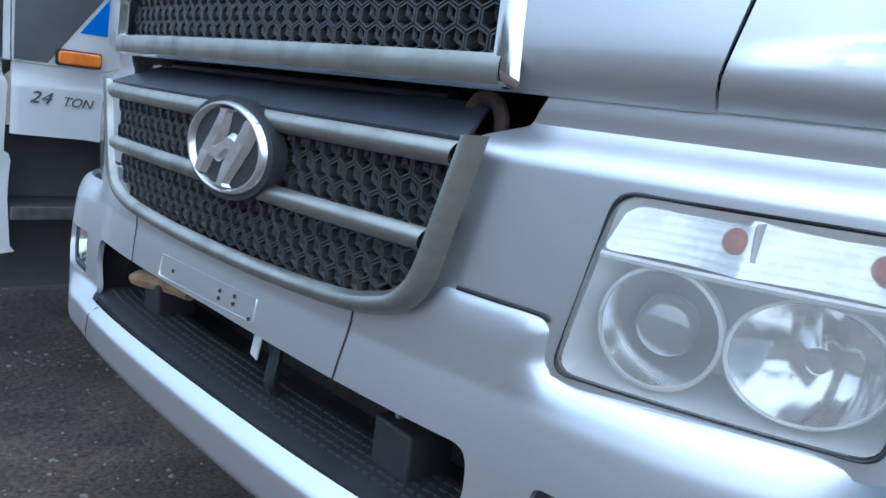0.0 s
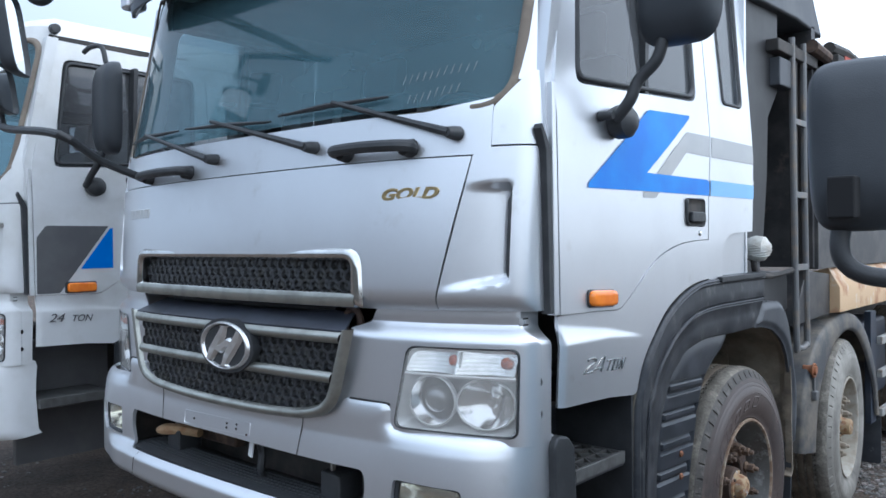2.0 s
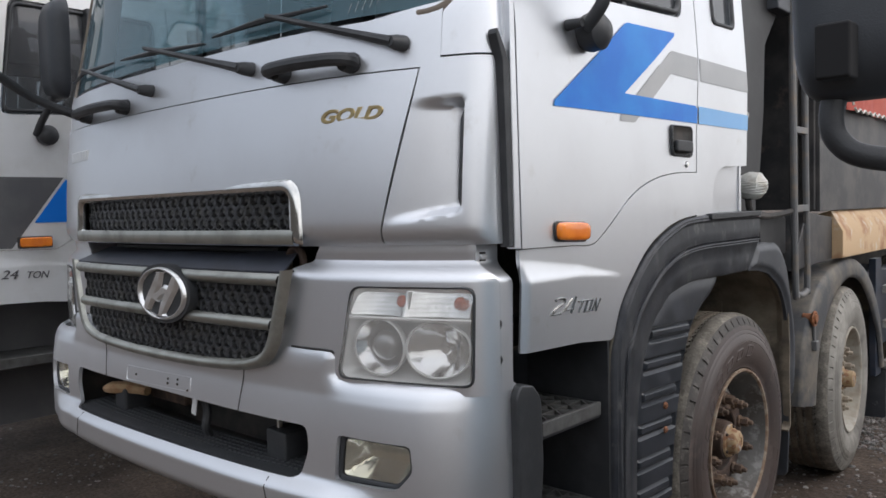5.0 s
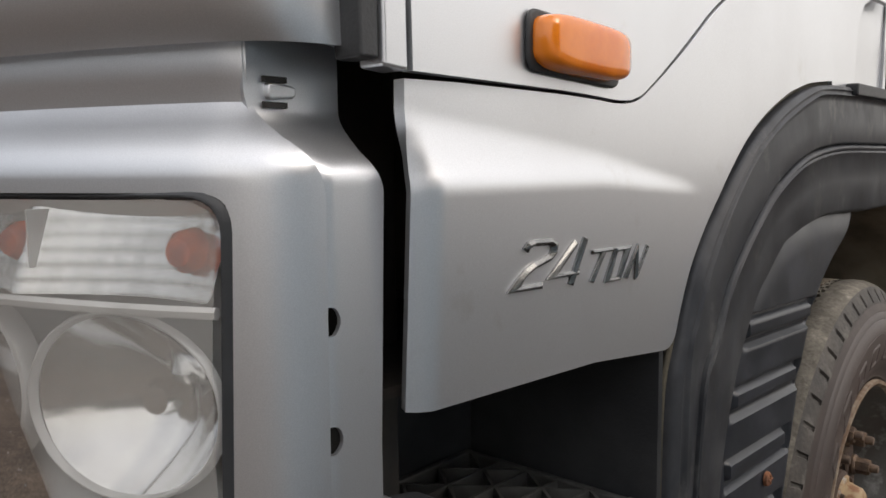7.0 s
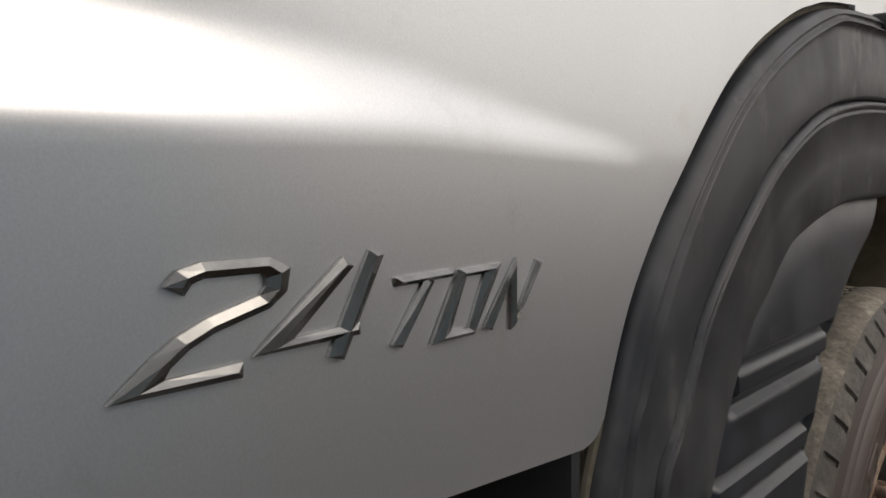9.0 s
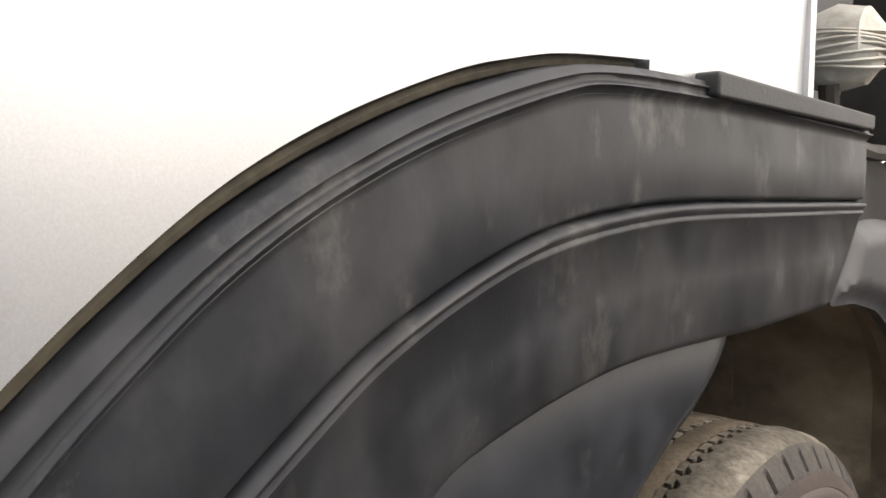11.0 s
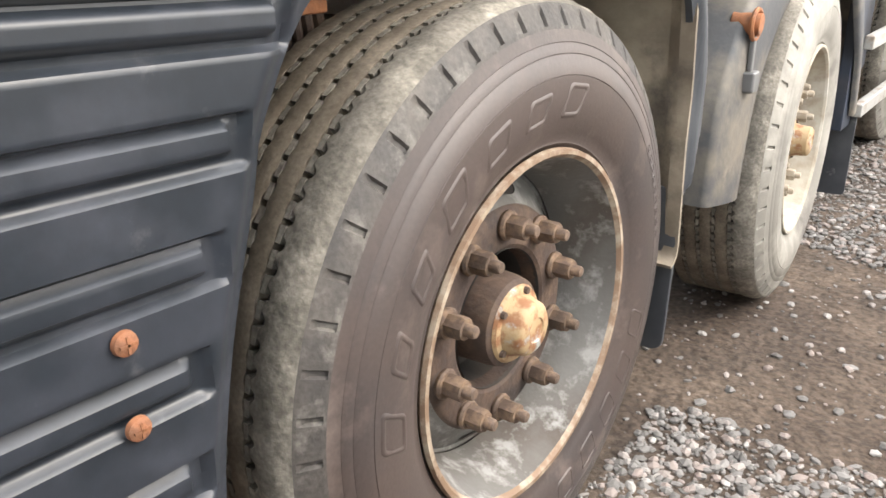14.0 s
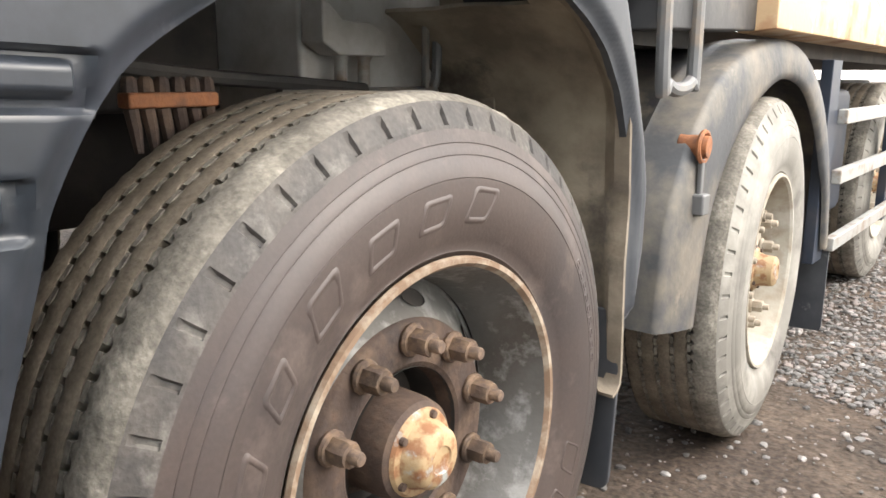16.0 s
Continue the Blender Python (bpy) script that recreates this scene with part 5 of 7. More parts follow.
def fender_sheet(n=150):
    """The fender skin, swept along its arch: rim, step, two beads and the lip over the ribbed panel."""
    A = resample(ARCH + [(2.10, 1.458)], n)
    B = resample(RIDGE1 + [(2.10, 1.434)], n)
    C = resample(RIDGE2 + [(2.085, 1.346)], n)
    D = resample(RIB_TOP + [(1.97, 1.220)], n)
    secs = [(A, B, ((0.0, -0.012), (0.04, 0.002), (0.14, 0.009), (0.34, 0.0105), (0.40, 0.0135), (0.46, 0.0140), (0.52, 0.0115), (0.74, 0.0110), (0.84, 0.0125), (0.90, 0.0160), (0.96, 0.0165))),
            (B, C, ((0.0, 0.0135), (0.06, 0.0095), (0.12, 0.0095), (0.5, 0.012), (0.90, 0.012), (0.93, 0.011), (0.945, 0.005), (0.965, 0.0035), (0.98, 0.009))),
            (C, D, ((0.0, 0.0155), (0.025, 0.0165), (0.045, 0.0145), (0.065, 0.0130), (0.085, 0.0155), (0.105, 0.0150), (0.13, 0.0120), (0.5, 0.012), (0.93, 0.009), (0.98, 0.005), (1.0, -0.006)))]
    bm = bmesh.new()
    rows = []
    for p, q, prof in secs:
        for t, x in prof:
            rows.append([bm.verts.new((x, *(a.lerp(b, t)))) for a, b in zip(p, q)])
    for r, s in zip(rows, rows[1:]):
        for k in range(n - 1):
            bm.faces.new((r[k], r[k + 1], s[k + 1], s[k]))
    return bm


def build_fender(root):
    f = new("front_fender")
    f.parent = root
    part("fender_skin", fender_sheet(), FENDER_GREY, f, "scuffed dark grey plastic fender", solid=0.008, split=60)
    A, B = resample(BODY_EDGE, 90), resample([p for p in ARCH if 0.8 < p[1] and p[0] < 1.52], 90)
    part("arch_gasket", tube([(-0.006, *p.lerp(q, 0.5)) for p, q in zip(A, B)], 0.0045, 8), KHAKI, f, "dusty khaki rubber strip along the arch")
    part("fender_ledge", prism(round_poly([(1.602, 1.434), (2.085, 1.440), (2.088, 1.460), (1.602, 1.457)], 0.006), -0.10, 0.022), BLACK_PLASTIC, f, "black rubber cap on the fender top", bevel=0.004)
    # inset ribbed panel beside the tyre
    ribs = []
    for z0, y1, y0 in ((1.060, 1.460, 1.175), (0.9625, 1.395, 1.130), (0.861, 1.352, 1.115), (0.758, 1.320, 1.090), (0.650, 1.305, 1.075), (0.548, 1.295, 1.070)):
        ribs.append((z0, y1, y0))

    def rib_x(y, z):
        d_top = dist_line(RIB_TOP, (y, z), False)[0]
        x = 0.0 - 0.014 * ease((0.030 - dist_line(RIB_EDGE, (y, z), False)[0]) / 0.030) - 0.007 * clamp(1 - d_top / 0.045) ** 2
        for z0, y1, y0 in ribs:
            dz = z - z0 - 0.035 * (y1 - y)
            inn = ease((y1 + 0.022 - y) / 0.014) * ease((y - y0 + 0.016) / 0.012)
            x -= 0.010 * inn * ease((0.0245 - dz) / 0.0045) * ease((dz + 0.030) / 0.0075)
            inn2 = ease((y1 - y) / 0.008) * ease((y - y0) / 0.008)
            x += 0.0105 * inn2 * ease((0.0180 - dz) / 0.010) * ease((dz + 0.0175) / 0.010)
        return x

    def rib_fn(y, w):
        return (rib_x(y, w - 0.035 * y), y, w - 0.035 * y)
    o = [(a, b + 0.035 * a) for a, b in RIB_TOP + RIB_EDGE[1:]]
    part("ribbed_panel", panel(rib_fn, o, (), (0.006, 0.003)), RIB_PLASTIC, f, "dark grey ribbed spray guard", solid=0.01)
    for y, z in ((1.257, 0.820), (1.255, 0.738)):
        bm = lathe([(0.0, 0.004), (0.006, 0.0035), (0.011, 0.001), (0.012, -0.004)], 16)
        add_box(bm, (0.002, -0.0075, -0.0012), (0.0048, 0.0075, 0.0012))
        add_box(bm, (0.002, -0.0012, -0.0075), (0.0048, 0.0012, 0.0075))
        part("screw", bm, SCREW_RUST, f, "rusty cross-head screw", loc=(max(rib_x(y, z), 0.0) + 0.006, y, z))
    # rear leg of the fender
    leg = [(2.05, 1.322), (2.14, 1.326), (2.27, 1.320), (2.335, 1.295), (2.416, 1.218), (2.505, 1.08), (2.57, 0.96), (2.60, 0.86), (2.598, 0.74), (2.565, 0.60), (2.52, 0.592), (2.508, 0.70), (2.518, 0.82), (2.495, 0.94), (2.44, 1.03), (2.36, 1.105), (2.28, 1.155), (2.19, 1.195), (2.079, 1.215), (1.965, 1.221), (2.03, 1.29)]
    back = smooth_line(leg[:10], 4)
    leg = round_poly(leg, 0.022, 4)
    part("fender_rear_leg", panel(lambda y, z: (0.024 - 0.016 * ease((0.030 - dist_line(leg, (y, z))[0]) / 0.026) - 0.03 * ease((y - 2.3) / 0.3), y, z), leg, (), 0.008), FENDER_GREY2, f, "paler grey rear part of the fender", solid=0.014)
    bm = bmesh.new()
    rows = [[bm.verts.new((x - 0.03 * ease((y - 2.3) / 0.3), y - dy, z - dy)) for y, z in back] for x, dy in ((0.004, 0.004), (-0.02, 0.001), (-0.30, 0.001), (-0.31, 0.02))]
    for r, q in zip(rows, rows[1:]):
        for k in range(len(back) - 1):
            bm.faces.new((r[k], r[k + 1], q[k + 1], q[k]))
    part("fender_rear_top", bm, FENDER_GREY2, f, "grey top of the rear wheel guard")
    # muddy liner
    L = smooth_line([(1.72, 1.220), (1.93, 1.220), (2.06, 1.219), (2.20, 1.200), (2.30, 1.166), (2.385, 1.113), (2.475, 1.015), (2.488, 0.90), (2.493, 0.72), (2.50, 0.5), (2.47, 0.46)], 4)
    bm = bmesh.new()
    rows = [[bm.verts.new((x, y + 0.02 * (1 if x < -0.05 else 0) + 0.006 * noise.noise((x * 9, y * 9, z * 9)), z + 0.02 * (1 if x < -0.05 else 0) + 0.006 * noise.noise((x * 9, y * 9, z * 9 + 5)))) for y, z in L] for x in [-0.005 - 0.03 * k for k in range(20)]]
    # the liner is only an outer strip over the tyre and full width behind it
    for a, (r, q) in enumerate(zip(rows, rows[1:])):
        for k in range(len(L) - 1):
            if L[k][0] > 2.28 or a < 4:
                bm.faces.new((r[k], r[k + 1], q[k + 1], q[k]))
    part("arch_liner", bm, MUD, f, "mud-caked wheel arch liner", solid=0.008)
    part("mud_flap", prism(round_poly([(-0.40, 0.22), (-0.02, 0.235), (-0.005, 0.62), (-0.40, 0.62)], 0.03), 2.50, 2.512, "y"), FENDER_GREY2, f, "grey rubber mud flap", bevel=0.003)


SCREW_RUST = material("screw_rust", (0.26, 0.105, 0.05), 0.75, 0.1, (0.17, 0.08, 0.045), scale=60, bump=0.4, bump_scale=200)
KHAKI = material("dusty_rubber", (0.10, 0.088, 0.064), 0.85, 0.0, (0.045, 0.041, 0.034), scale=9, grain=0.2, grain_scale=120)
FENDER_GREY2 = material("weathered_plastic", (0.042, 0.046, 0.054), 0.5, 0.0, (0.070, 0.074, 0.081), scale=5, col3=(0.24, 0.24, 0.235), mix3=(0.64, 0.76), scale3=12, bump=0.02, bump_scale=160)


def build_steps(root):
    s = new("entry_steps")
    s.parent = root
    part("step_well", prism([(0.47, 1.13), (0.47, 0.40), (1.02, 0.40), (1.02, 1.2), (0.9, 1.15)], -0.34, -0.30), BLACK_PLASTIC, s, "black step well", bevel=0.004)
    part("well_roof", box((-0.32, 0.47, 1.115), (-0.05, 1.0, 1.125)), DARK, s)
    part("well_side", box((-0.33, 0.895, 0.45), (-0.002, 0.905, 1.1)), BLACK_PLASTIC, s)
    g = round_poly([(0.455, 1.0), (0.475, 1.03), (0.53, 1.02), (0.565, 0.98), (0.572, 0.80), (0.545, 0.57), (0.44, 0.56), (0.46, 0.75)], 0.012, 3)
    part("front_guard", prism(g, -0.06, -0.012), BLACK_PLASTIC, s, "black plastic guard in front of the steps", bevel=0.008)
    # dark plate added behind the gap to stand for its shade
    part("gap_wall", prism([(0.37, 0.95), (0.62, 0.95), (0.62, 1.42), (0.37, 1.42)], -0.20, -0.17), DARK, s, bevel=0.004)
    for z in (0.90, 0.60):
        t = new("step")
        t.parent = s
        x0, x1, y0, y1 = -0.298, -0.020, 0.578, 0.885
        part("step_plate", box((x0, y0, z - 0.045), (x1 - 0.004, y1, z - 0.022)), BLACK_PLASTIC, t, "dark plate under the tread", bevel=0.004)
        for lo, hi in (((x1 - 0.014, y0, z - 0.036), (x1, y1, z + 0.004)), ((x0, y0, z - 0.036), (x0 + 0.012, y1, z + 0.002)), ((x0 + 0.012, y0, z - 0.036), (x1 - 0.014, y0 + 0.012, z + 0.002)), ((x0 + 0.012, y1 - 0.012, z - 0.036), (x1 - 0.014, y1, z + 0.002))):
            part("edge_bar", box(lo, hi), STEP_STEEL, t, bevel=0.003)
        slat = None
        for j in range(5):
            for i in range(8):
                m = Matrix.Translation((-0.060 - 0.049 * j, 0.606 + 0.0358 * i, z - 0.011)) @ Matrix.Rotation(radians(52 if (i + j) % 2 else -52), 4, "Z")
                if slat is None:
                    slat = part("tread_slat", box((-0.0022, -0.029, -0.012), (0.0022, 0.029, 0.012)), STEP_STEEL, t)
                    slat.matrix_basis = m
                else:
                    again(slat, t, m)
        for j in range(4):
            part("tread_bar", box((-0.0865 - 0.049 * j, y0 + 0.012, z - 0.023), (-0.0825 - 0.049 * j, y1 - 0.012, z + 0.0015)), STEP_STEEL, t)


# ---------------- the silver dump truck ----------------
truck = new("dump_truck")
tagged(truck, "silver-grey heavy dump truck with blue stripes and dark grey fenders", "truck")
build_front(truck, SILVER, True)
build_grilles(truck, SILVER)
build_bumper(truck, SILVER)
for sg in (1, -1):
    build_side(truck, SILVER, sg > 0, sg)
build_cab_shell(truck, SILVER)
build_fender(truck)
build_steps(truck)
for y, dusty in ((1.958, False), (3.54, True)):
    w = build_wheel(truck, y, 0.502 if dusty else 0.522, -0.008 if dusty else -0.005, True, dusty, marks=not dusty)
    if dusty:
        # the second steered axle stands slightly turned
        w.rotation_euler, w.scale = (0, 0, radians(4.5)), (0.975, 0.975, 0.975)
    far = copy_thing(w, Matrix.Translation((2 * MID + 0.005, y, 0.522)) @ Matrix.Rotation(math.pi, 4, "Z"))
    far.parent = truck


# ---------------- fittings of the silver truck ----------------
SIDE = Matrix(((0, 0, 1, 0), (1, 0, 0, 0), (0, 1, 0, 0), (0, 0, 0, 1)))
FACE = Matrix(((1, 0, 0, 0), (0, 0, -1, 0), (0, 1, 0, 0), (0, 0, 0, 1)))


def build_door_fittings(root, y=0.0, dark=False):
    """Side marker, handle, key lock and the lettering."""
    m = new("side_marker")
    m.parent = root
    yc, zc = 0.700, 1.426
    part("marker_base", prism(round_poly([(yc - 0.083, zc - 0.026), (yc + 0.080, zc - 0.033), (yc + 0.080, zc + 0.025), (yc - 0.083, zc + 0.031)], 0.016), 0.0, 0.006), BLACK_PLASTIC, m, "black lamp base", bevel=0.003)
    lens = bmesh.new()
    n = 32
    rows = []
    for t, h in ((1.0, 0.005), (1.0, 0.013), (0.975, 0.019), (0.92, 0.0235), (0.80, 0.0260), (0.6, 0.0268), (0.4, 0.0272), (0.2, 0.0274), (0.0, 0.0275)):
        ring = []
        for k in range(n):
            a = 2 * math.pi * k / n
            ex = 0.46
            cy = 0.077 * t * math.copysign(abs(math.cos(a)) ** ex, math.cos(a))
            cz = 0.026 * t * math.copysign(abs(math.sin(a)) ** ex, math.sin(a))
            ring.append(lens.verts.new((h * (1.0 if t > 0.9 else 1.0), yc + cy, zc + cz - 0.035 * cy)))
        rows.append(ring)
    for r, s in zip(rows, rows[1:]):
        for k in range(n):
            lens.faces.new((r[k], r[(k + 1) % n], s[(k + 1) % n], s[k]))
    part("marker_lens", lens, ORANGE, m, "bright amber lens", split=75)
    if dark:
        return
    h = new("door_handle")
    h.parent = root
    ho = round_poly([(1.318, 1.657), (1.478, 1.655), (1.478, 1.765), (1.312, 1.763)], 0.02, 5)
    hi = [(1.397 + (a - 1.397) * 0.86, 1.71 + (b - 1.71) * 0.86) for a, b in ho]
    part("handle_frame", band(lambda yy, z, e: (0.002 + e, yy, z), ho, hi, 0.008), BLACK_PLASTIC, h, "black handle frame")
    part("handle_bowl", panel(lambda yy, z: (0.008 - min(0.006, 0.5 * dist_line(hi, (yy, z))[0]), yy, z), hi, (), 0.008), DARK, h)
    part("handle_lever", prism(round_poly([(1.335, 1.672), (1.462, 1.672), (1.458, 1.712), (1.340, 1.712)], 0.012), 0.001, 0.020), BLACK_PLASTIC, h, "black pull lever", bevel=0.006)
    part("key_lock", lathe([(0.0, 0.006), (0.008, 0.006), (0.011, 0.003), (0.012, -0.001)], 20), CHROME, h, "chrome key lock", loc=(0.0, 1.442, 1.631))


def chiselled(strokes, wy, wz, high, x0):
    """Strokes with a sharp ridge, laid on the flank; wy and wz are the half widths along y and z."""
    bm = bmesh.new()
    for line in strokes:
        P = [Vector(p) for p in line]
        n, rows = len(P), []
        for i, p in enumerate(P):
            a, b = (p - P[i - 1]).normalized() if i else None, (P[i + 1] - p).normalized() if i < n - 1 else None
            d = ((a or b) + (b or a)).normalized()
            nor = Vector((-d.y, d.x))
            if a and b:
                nor = nor / max(0.5, nor.dot(Vector((-b.y, b.x))))
            off = Vector((nor.x * wy, nor.y * wz))
            back = Vector((0, 0)) if 0 < i < n - 1 else Vector((d.x * wy, d.y * wz)) * (0.6 if i == 0 else -0.6)
            rows.append([bm.verts.new((x0 + h, q.x, q.y)) for q, h in ((p + off, 0.0), (p + off * 0.96, high * 0.45), (p + back, high), (p - off * 0.96, high * 0.45), (p - off, 0.0))])
        for r, q in zip(rows, rows[1:]):
            for k in range(4):
                bm.faces.new((r[k], r[k + 1], q[k + 1], q[k]))
        for r in (rows[0], rows[-1]):
            bm.faces.new(r)
    return bm


def build_letters(root, mat):
    badge = new("tonnage_badge")
    badge.parent = root
    two = [(0.617, 1.2365), (0.6215, 1.2412), (0.629, 1.2430), (0.658, 1.2418), (0.6640, 1.2380), (0.6630, 1.2315), (0.6570, 1.2268), (0.632, 1.2212), (0.620, 1.2165), (0.611, 1.2105), (0.601, 1.2018), (0.646, 1.2008)]
    four = [[(0.702, 1.2385), (0.661, 1.2070), (0.709, 1.2070)], [(0.7195, 1.2410), (0.6945, 1.1955)]]
    for name, strokes, wy, wz in (("figure_two", [two], 0.0060, 0.0033), ("figure_four", four, 0.0056, 0.0031), ("letter_t", [[(0.732, 1.2250), (0.774, 1.2250)], [(0.756, 1.2235), (0.733, 1.1935)]], 0.0046, 0.0022),
                                  ("letter_o", [[(0.781, 1.2235), (0.7645, 1.1920), (0.789, 1.1915), (0.807, 1.2235), (0.779, 1.2235)]], 0.0046, 0.0022), ("letter_n", [[(0.803, 1.1900), (0.8255, 1.2230), (0.8265, 1.1900), (0.851, 1.2225)]], 0.0042, 0.0022)):
        mid = sum(p[0] for q in strokes for p in q) / sum(len(q) for q in strokes)
        ob = part(name, chiselled(strokes, wy, wz, 0.0042, 0.0), mat, badge, "raised bevelled metal character", smooth=False)
        for v in ob.data.vertices:
            v.co.x += low_panel_x(mid, v.co.z) + 0.0002


build_door_fittings(truck)
build_letters(truck, DARK_CHROME := material("dark_chrome", (0.24, 0.24, 0.235), 0.26, 1.0, (0.17, 0.17, 0.167), scale=40))
ang = math.atan(0.06 * 0.87 + 0.28 * 0.87 ** 3)
gx, gy = corner(0.762)
words("model_name", "GOLD", 0.047, Matrix.Translation((gx, gy + lean(1.75) - 0.003, 1.738)) @ Matrix.Rotation(ang, 4, "Z") @ FACE, GOLD, truck, 0.003, 0.35, "gold raised letters", 1.50, 0.0009, 0.0020)
bars = new("maker_name")
bars.parent = truck
for k in range(7):
    s = -0.845 + 0.034 * k
    x, y = corner(s)
    part("bar", box((x - 0.0115, y + lean(1.75) - 0.007, 1.722), (x + 0.0115, y + lean(1.75), 1.762)), BADGE_CHROME, bars, bevel=0.003)

# decals on door and rear panel
def decal(name, poly, mat, h, label):
    part(name, panel(lambda y, z: (side_x(y, z) + h, y, z), poly, (), 0.02), mat, truck, label, split=0)


decal("grey_stripe", [(0.965, 1.752), (1.075, 1.752), (1.36, 1.955), (1.25, 1.955)], GREY_DECAL, 0.0016, "grey slanted stripe")
decal("grey_stripe", [(1.225, 1.932), (1.335, 2.010), (1.543, 2.012), (1.540, 1.930)], GREY_DECAL, 0.0014, "grey stripe")
decal("grey_stripe", [(1.558, 1.930), (1.56, 2.012), (1.998, 2.012), (1.998, 1.930)], GREY_DECAL, 0.0014, "grey stripe")
decal("blue_stripe", [(0.606, 1.769), (1.036, 2.058), (1.385, 2.075), (1.012, 1.838), (1.530, 1.840), (1.526, 1.778), (0.98, 1.774)], BLUE, 0.0028, "blue angular stripe")
decal("blue_stripe", [(1.540, 1.778), (1.540, 1.840), (1.995, 1.840), (1.993, 1.780)], LIGHT_BLUE := material("light_blue_decal", (0.10, 0.36, 0.72), 0.3, 0.0, (0.14, 0.42, 0.74), scale=3, coat=0.4), 0.0028, "lighter blue stripe")


# windscreen wipers, grab handles, writing strokes
def wiper(s, z, s_tip, z_tip, b0, b1):
    w = new("wiper")
    w.parent = truck
    P = lambda a, zz, out: Vector(on_front(a, zz, out))
    piv = P(s, z, 0.035)
    part("pivot", tube([P(s, z, -0.01), P(s, z, 0.02), P(s, z, 0.045)], [0.022, 0.02, 0.015], 14), BLACK_PLASTIC, w, bevel=0.002)
    part("arm", tube([piv, piv.lerp(P(s_tip, z_tip, 0.04), 0.25), P(s_tip, z_tip, 0.035)], [0.014, 0.011, 0.007], 8), BLACK_PLASTIC, w, "black wiper arm")
    part("blade", tube([P(b0[0], b0[1], 0.0), P((b0[0] + b1[0]) / 2, (b0[1] + b1[1]) / 2, 0.012), P(b1[0], b1[1], 0.0)], [0.004, 0.010, 0.004], 6), BLACK_PLASTIC, w, "black wiper blade")


wiper(1.005, 1.928, 0.56, 2.062, (0.25, 2.055), (0.76, 2.062))
wiper(0.46, 1.925, -0.13, 2.075, (-0.38, 2.075), (0.21, 2.04))
wiper(-0.12, 1.93, -0.69, 2.08, (-1.05, 2.085), (-0.44, 2.075))
for s0, s1 in ((0.59, 0.876), (-0.67, -0.285)):
    g = new("grab_handle")
    g.parent = truck
    pts = [on_front(s0 + 0.012, 1.892, -0.004), on_front(s0, 1.896, 0.03), on_front(s0 + 0.03, 1.898, 0.052), on_front((s0 + s1) / 2, 1.900, 0.058), on_front(s1 - 0.03, 1.898, 0.052), on_front(s1, 1.896, 0.03), on_front(s1 - 0.012, 1.892, -0.004)]
    part("bar", tube(smooth_line(pts, 4), 0.019, 10), BLACK_PLASTIC, g, "black plastic grab bar")
    for s in (s0 + 0.02, s1 - 0.02):
        part("foot", tube([on_front(s, 1.893, -0.01), on_front(s, 1.893, 0.03)], [0.03, 0.024], 12), BLACK_PLASTIC, g)
CHALK = material("chalk", (0.34, 0.36, 0.37), 0.8, 0.0, (0.22, 0.24, 0.25), scale=90)
marks = new("chalk_mark")
marks.parent = truck
rng = random.Random(4)
for row, (a0, a1, z) in enumerate(((0.80, 1.03, 2.115), (0.825, 0.985, 2.05))):
    k = 11 if row == 0 else 8
    for i in range(k):
        s = a0 + (a1 - a0) * i / (k - 1)
        zz = z + 0.02 * i / k + rng.uniform(-0.004, 0.004)
        pts = [on_front(s - 0.004, zz - 0.014, -0.0165), on_front(s + 0.004, zz + 0.014, -0.0165)]
        part("stroke", tube(pts, 0.0011, 5), CHALK, marks)

# sun visor
vis = bmesh.new()
rows = []
for z, out in ((2.915, -0.08), (2.90, 0.02), (2.84, 0.09), (2.74, 0.145), (2.705, 0.14), (2.71, 0.12), (2.80, 0.06), (2.84, 0.0)):
    ring = []
    for k in range(33):
        s = -1.17 + 2.34 * k / 32
        p = on_front(s, 2.72, out)
        ring.append(vis.verts.new((p[0] - 0.04 * (1 if s > 0 else -1) * (abs(s) / 1.17) ** 4, p[1], z - 0.05 * (1 - (s / 1.17) ** 2))))
    rows.append(ring)
for r, s in zip(rows, rows[1:]):
    for k in range(32):
        vis.faces.new((r[k], r[k + 1], s[k + 1], s[k]))
part("sun_visor", vis, VISOR := material("visor_plastic", (0.018, 0.024, 0.038), 0.42, 0.0, (0.026, 0.032, 0.046), scale=4, spec=0.3), truck, "dark blue plastic sun visor", solid=0.004)
for sg in (1, -1):
    x, y, _ = on_front(sg * 1.15, 2.72, 0.10)
    part("visor_end", box((x - 0.05, y - 0.06, 2.75), (x + 0.03, y + 0.05, 2.90)), SILVER, truck, "silver visor end cap", bevel=0.02)


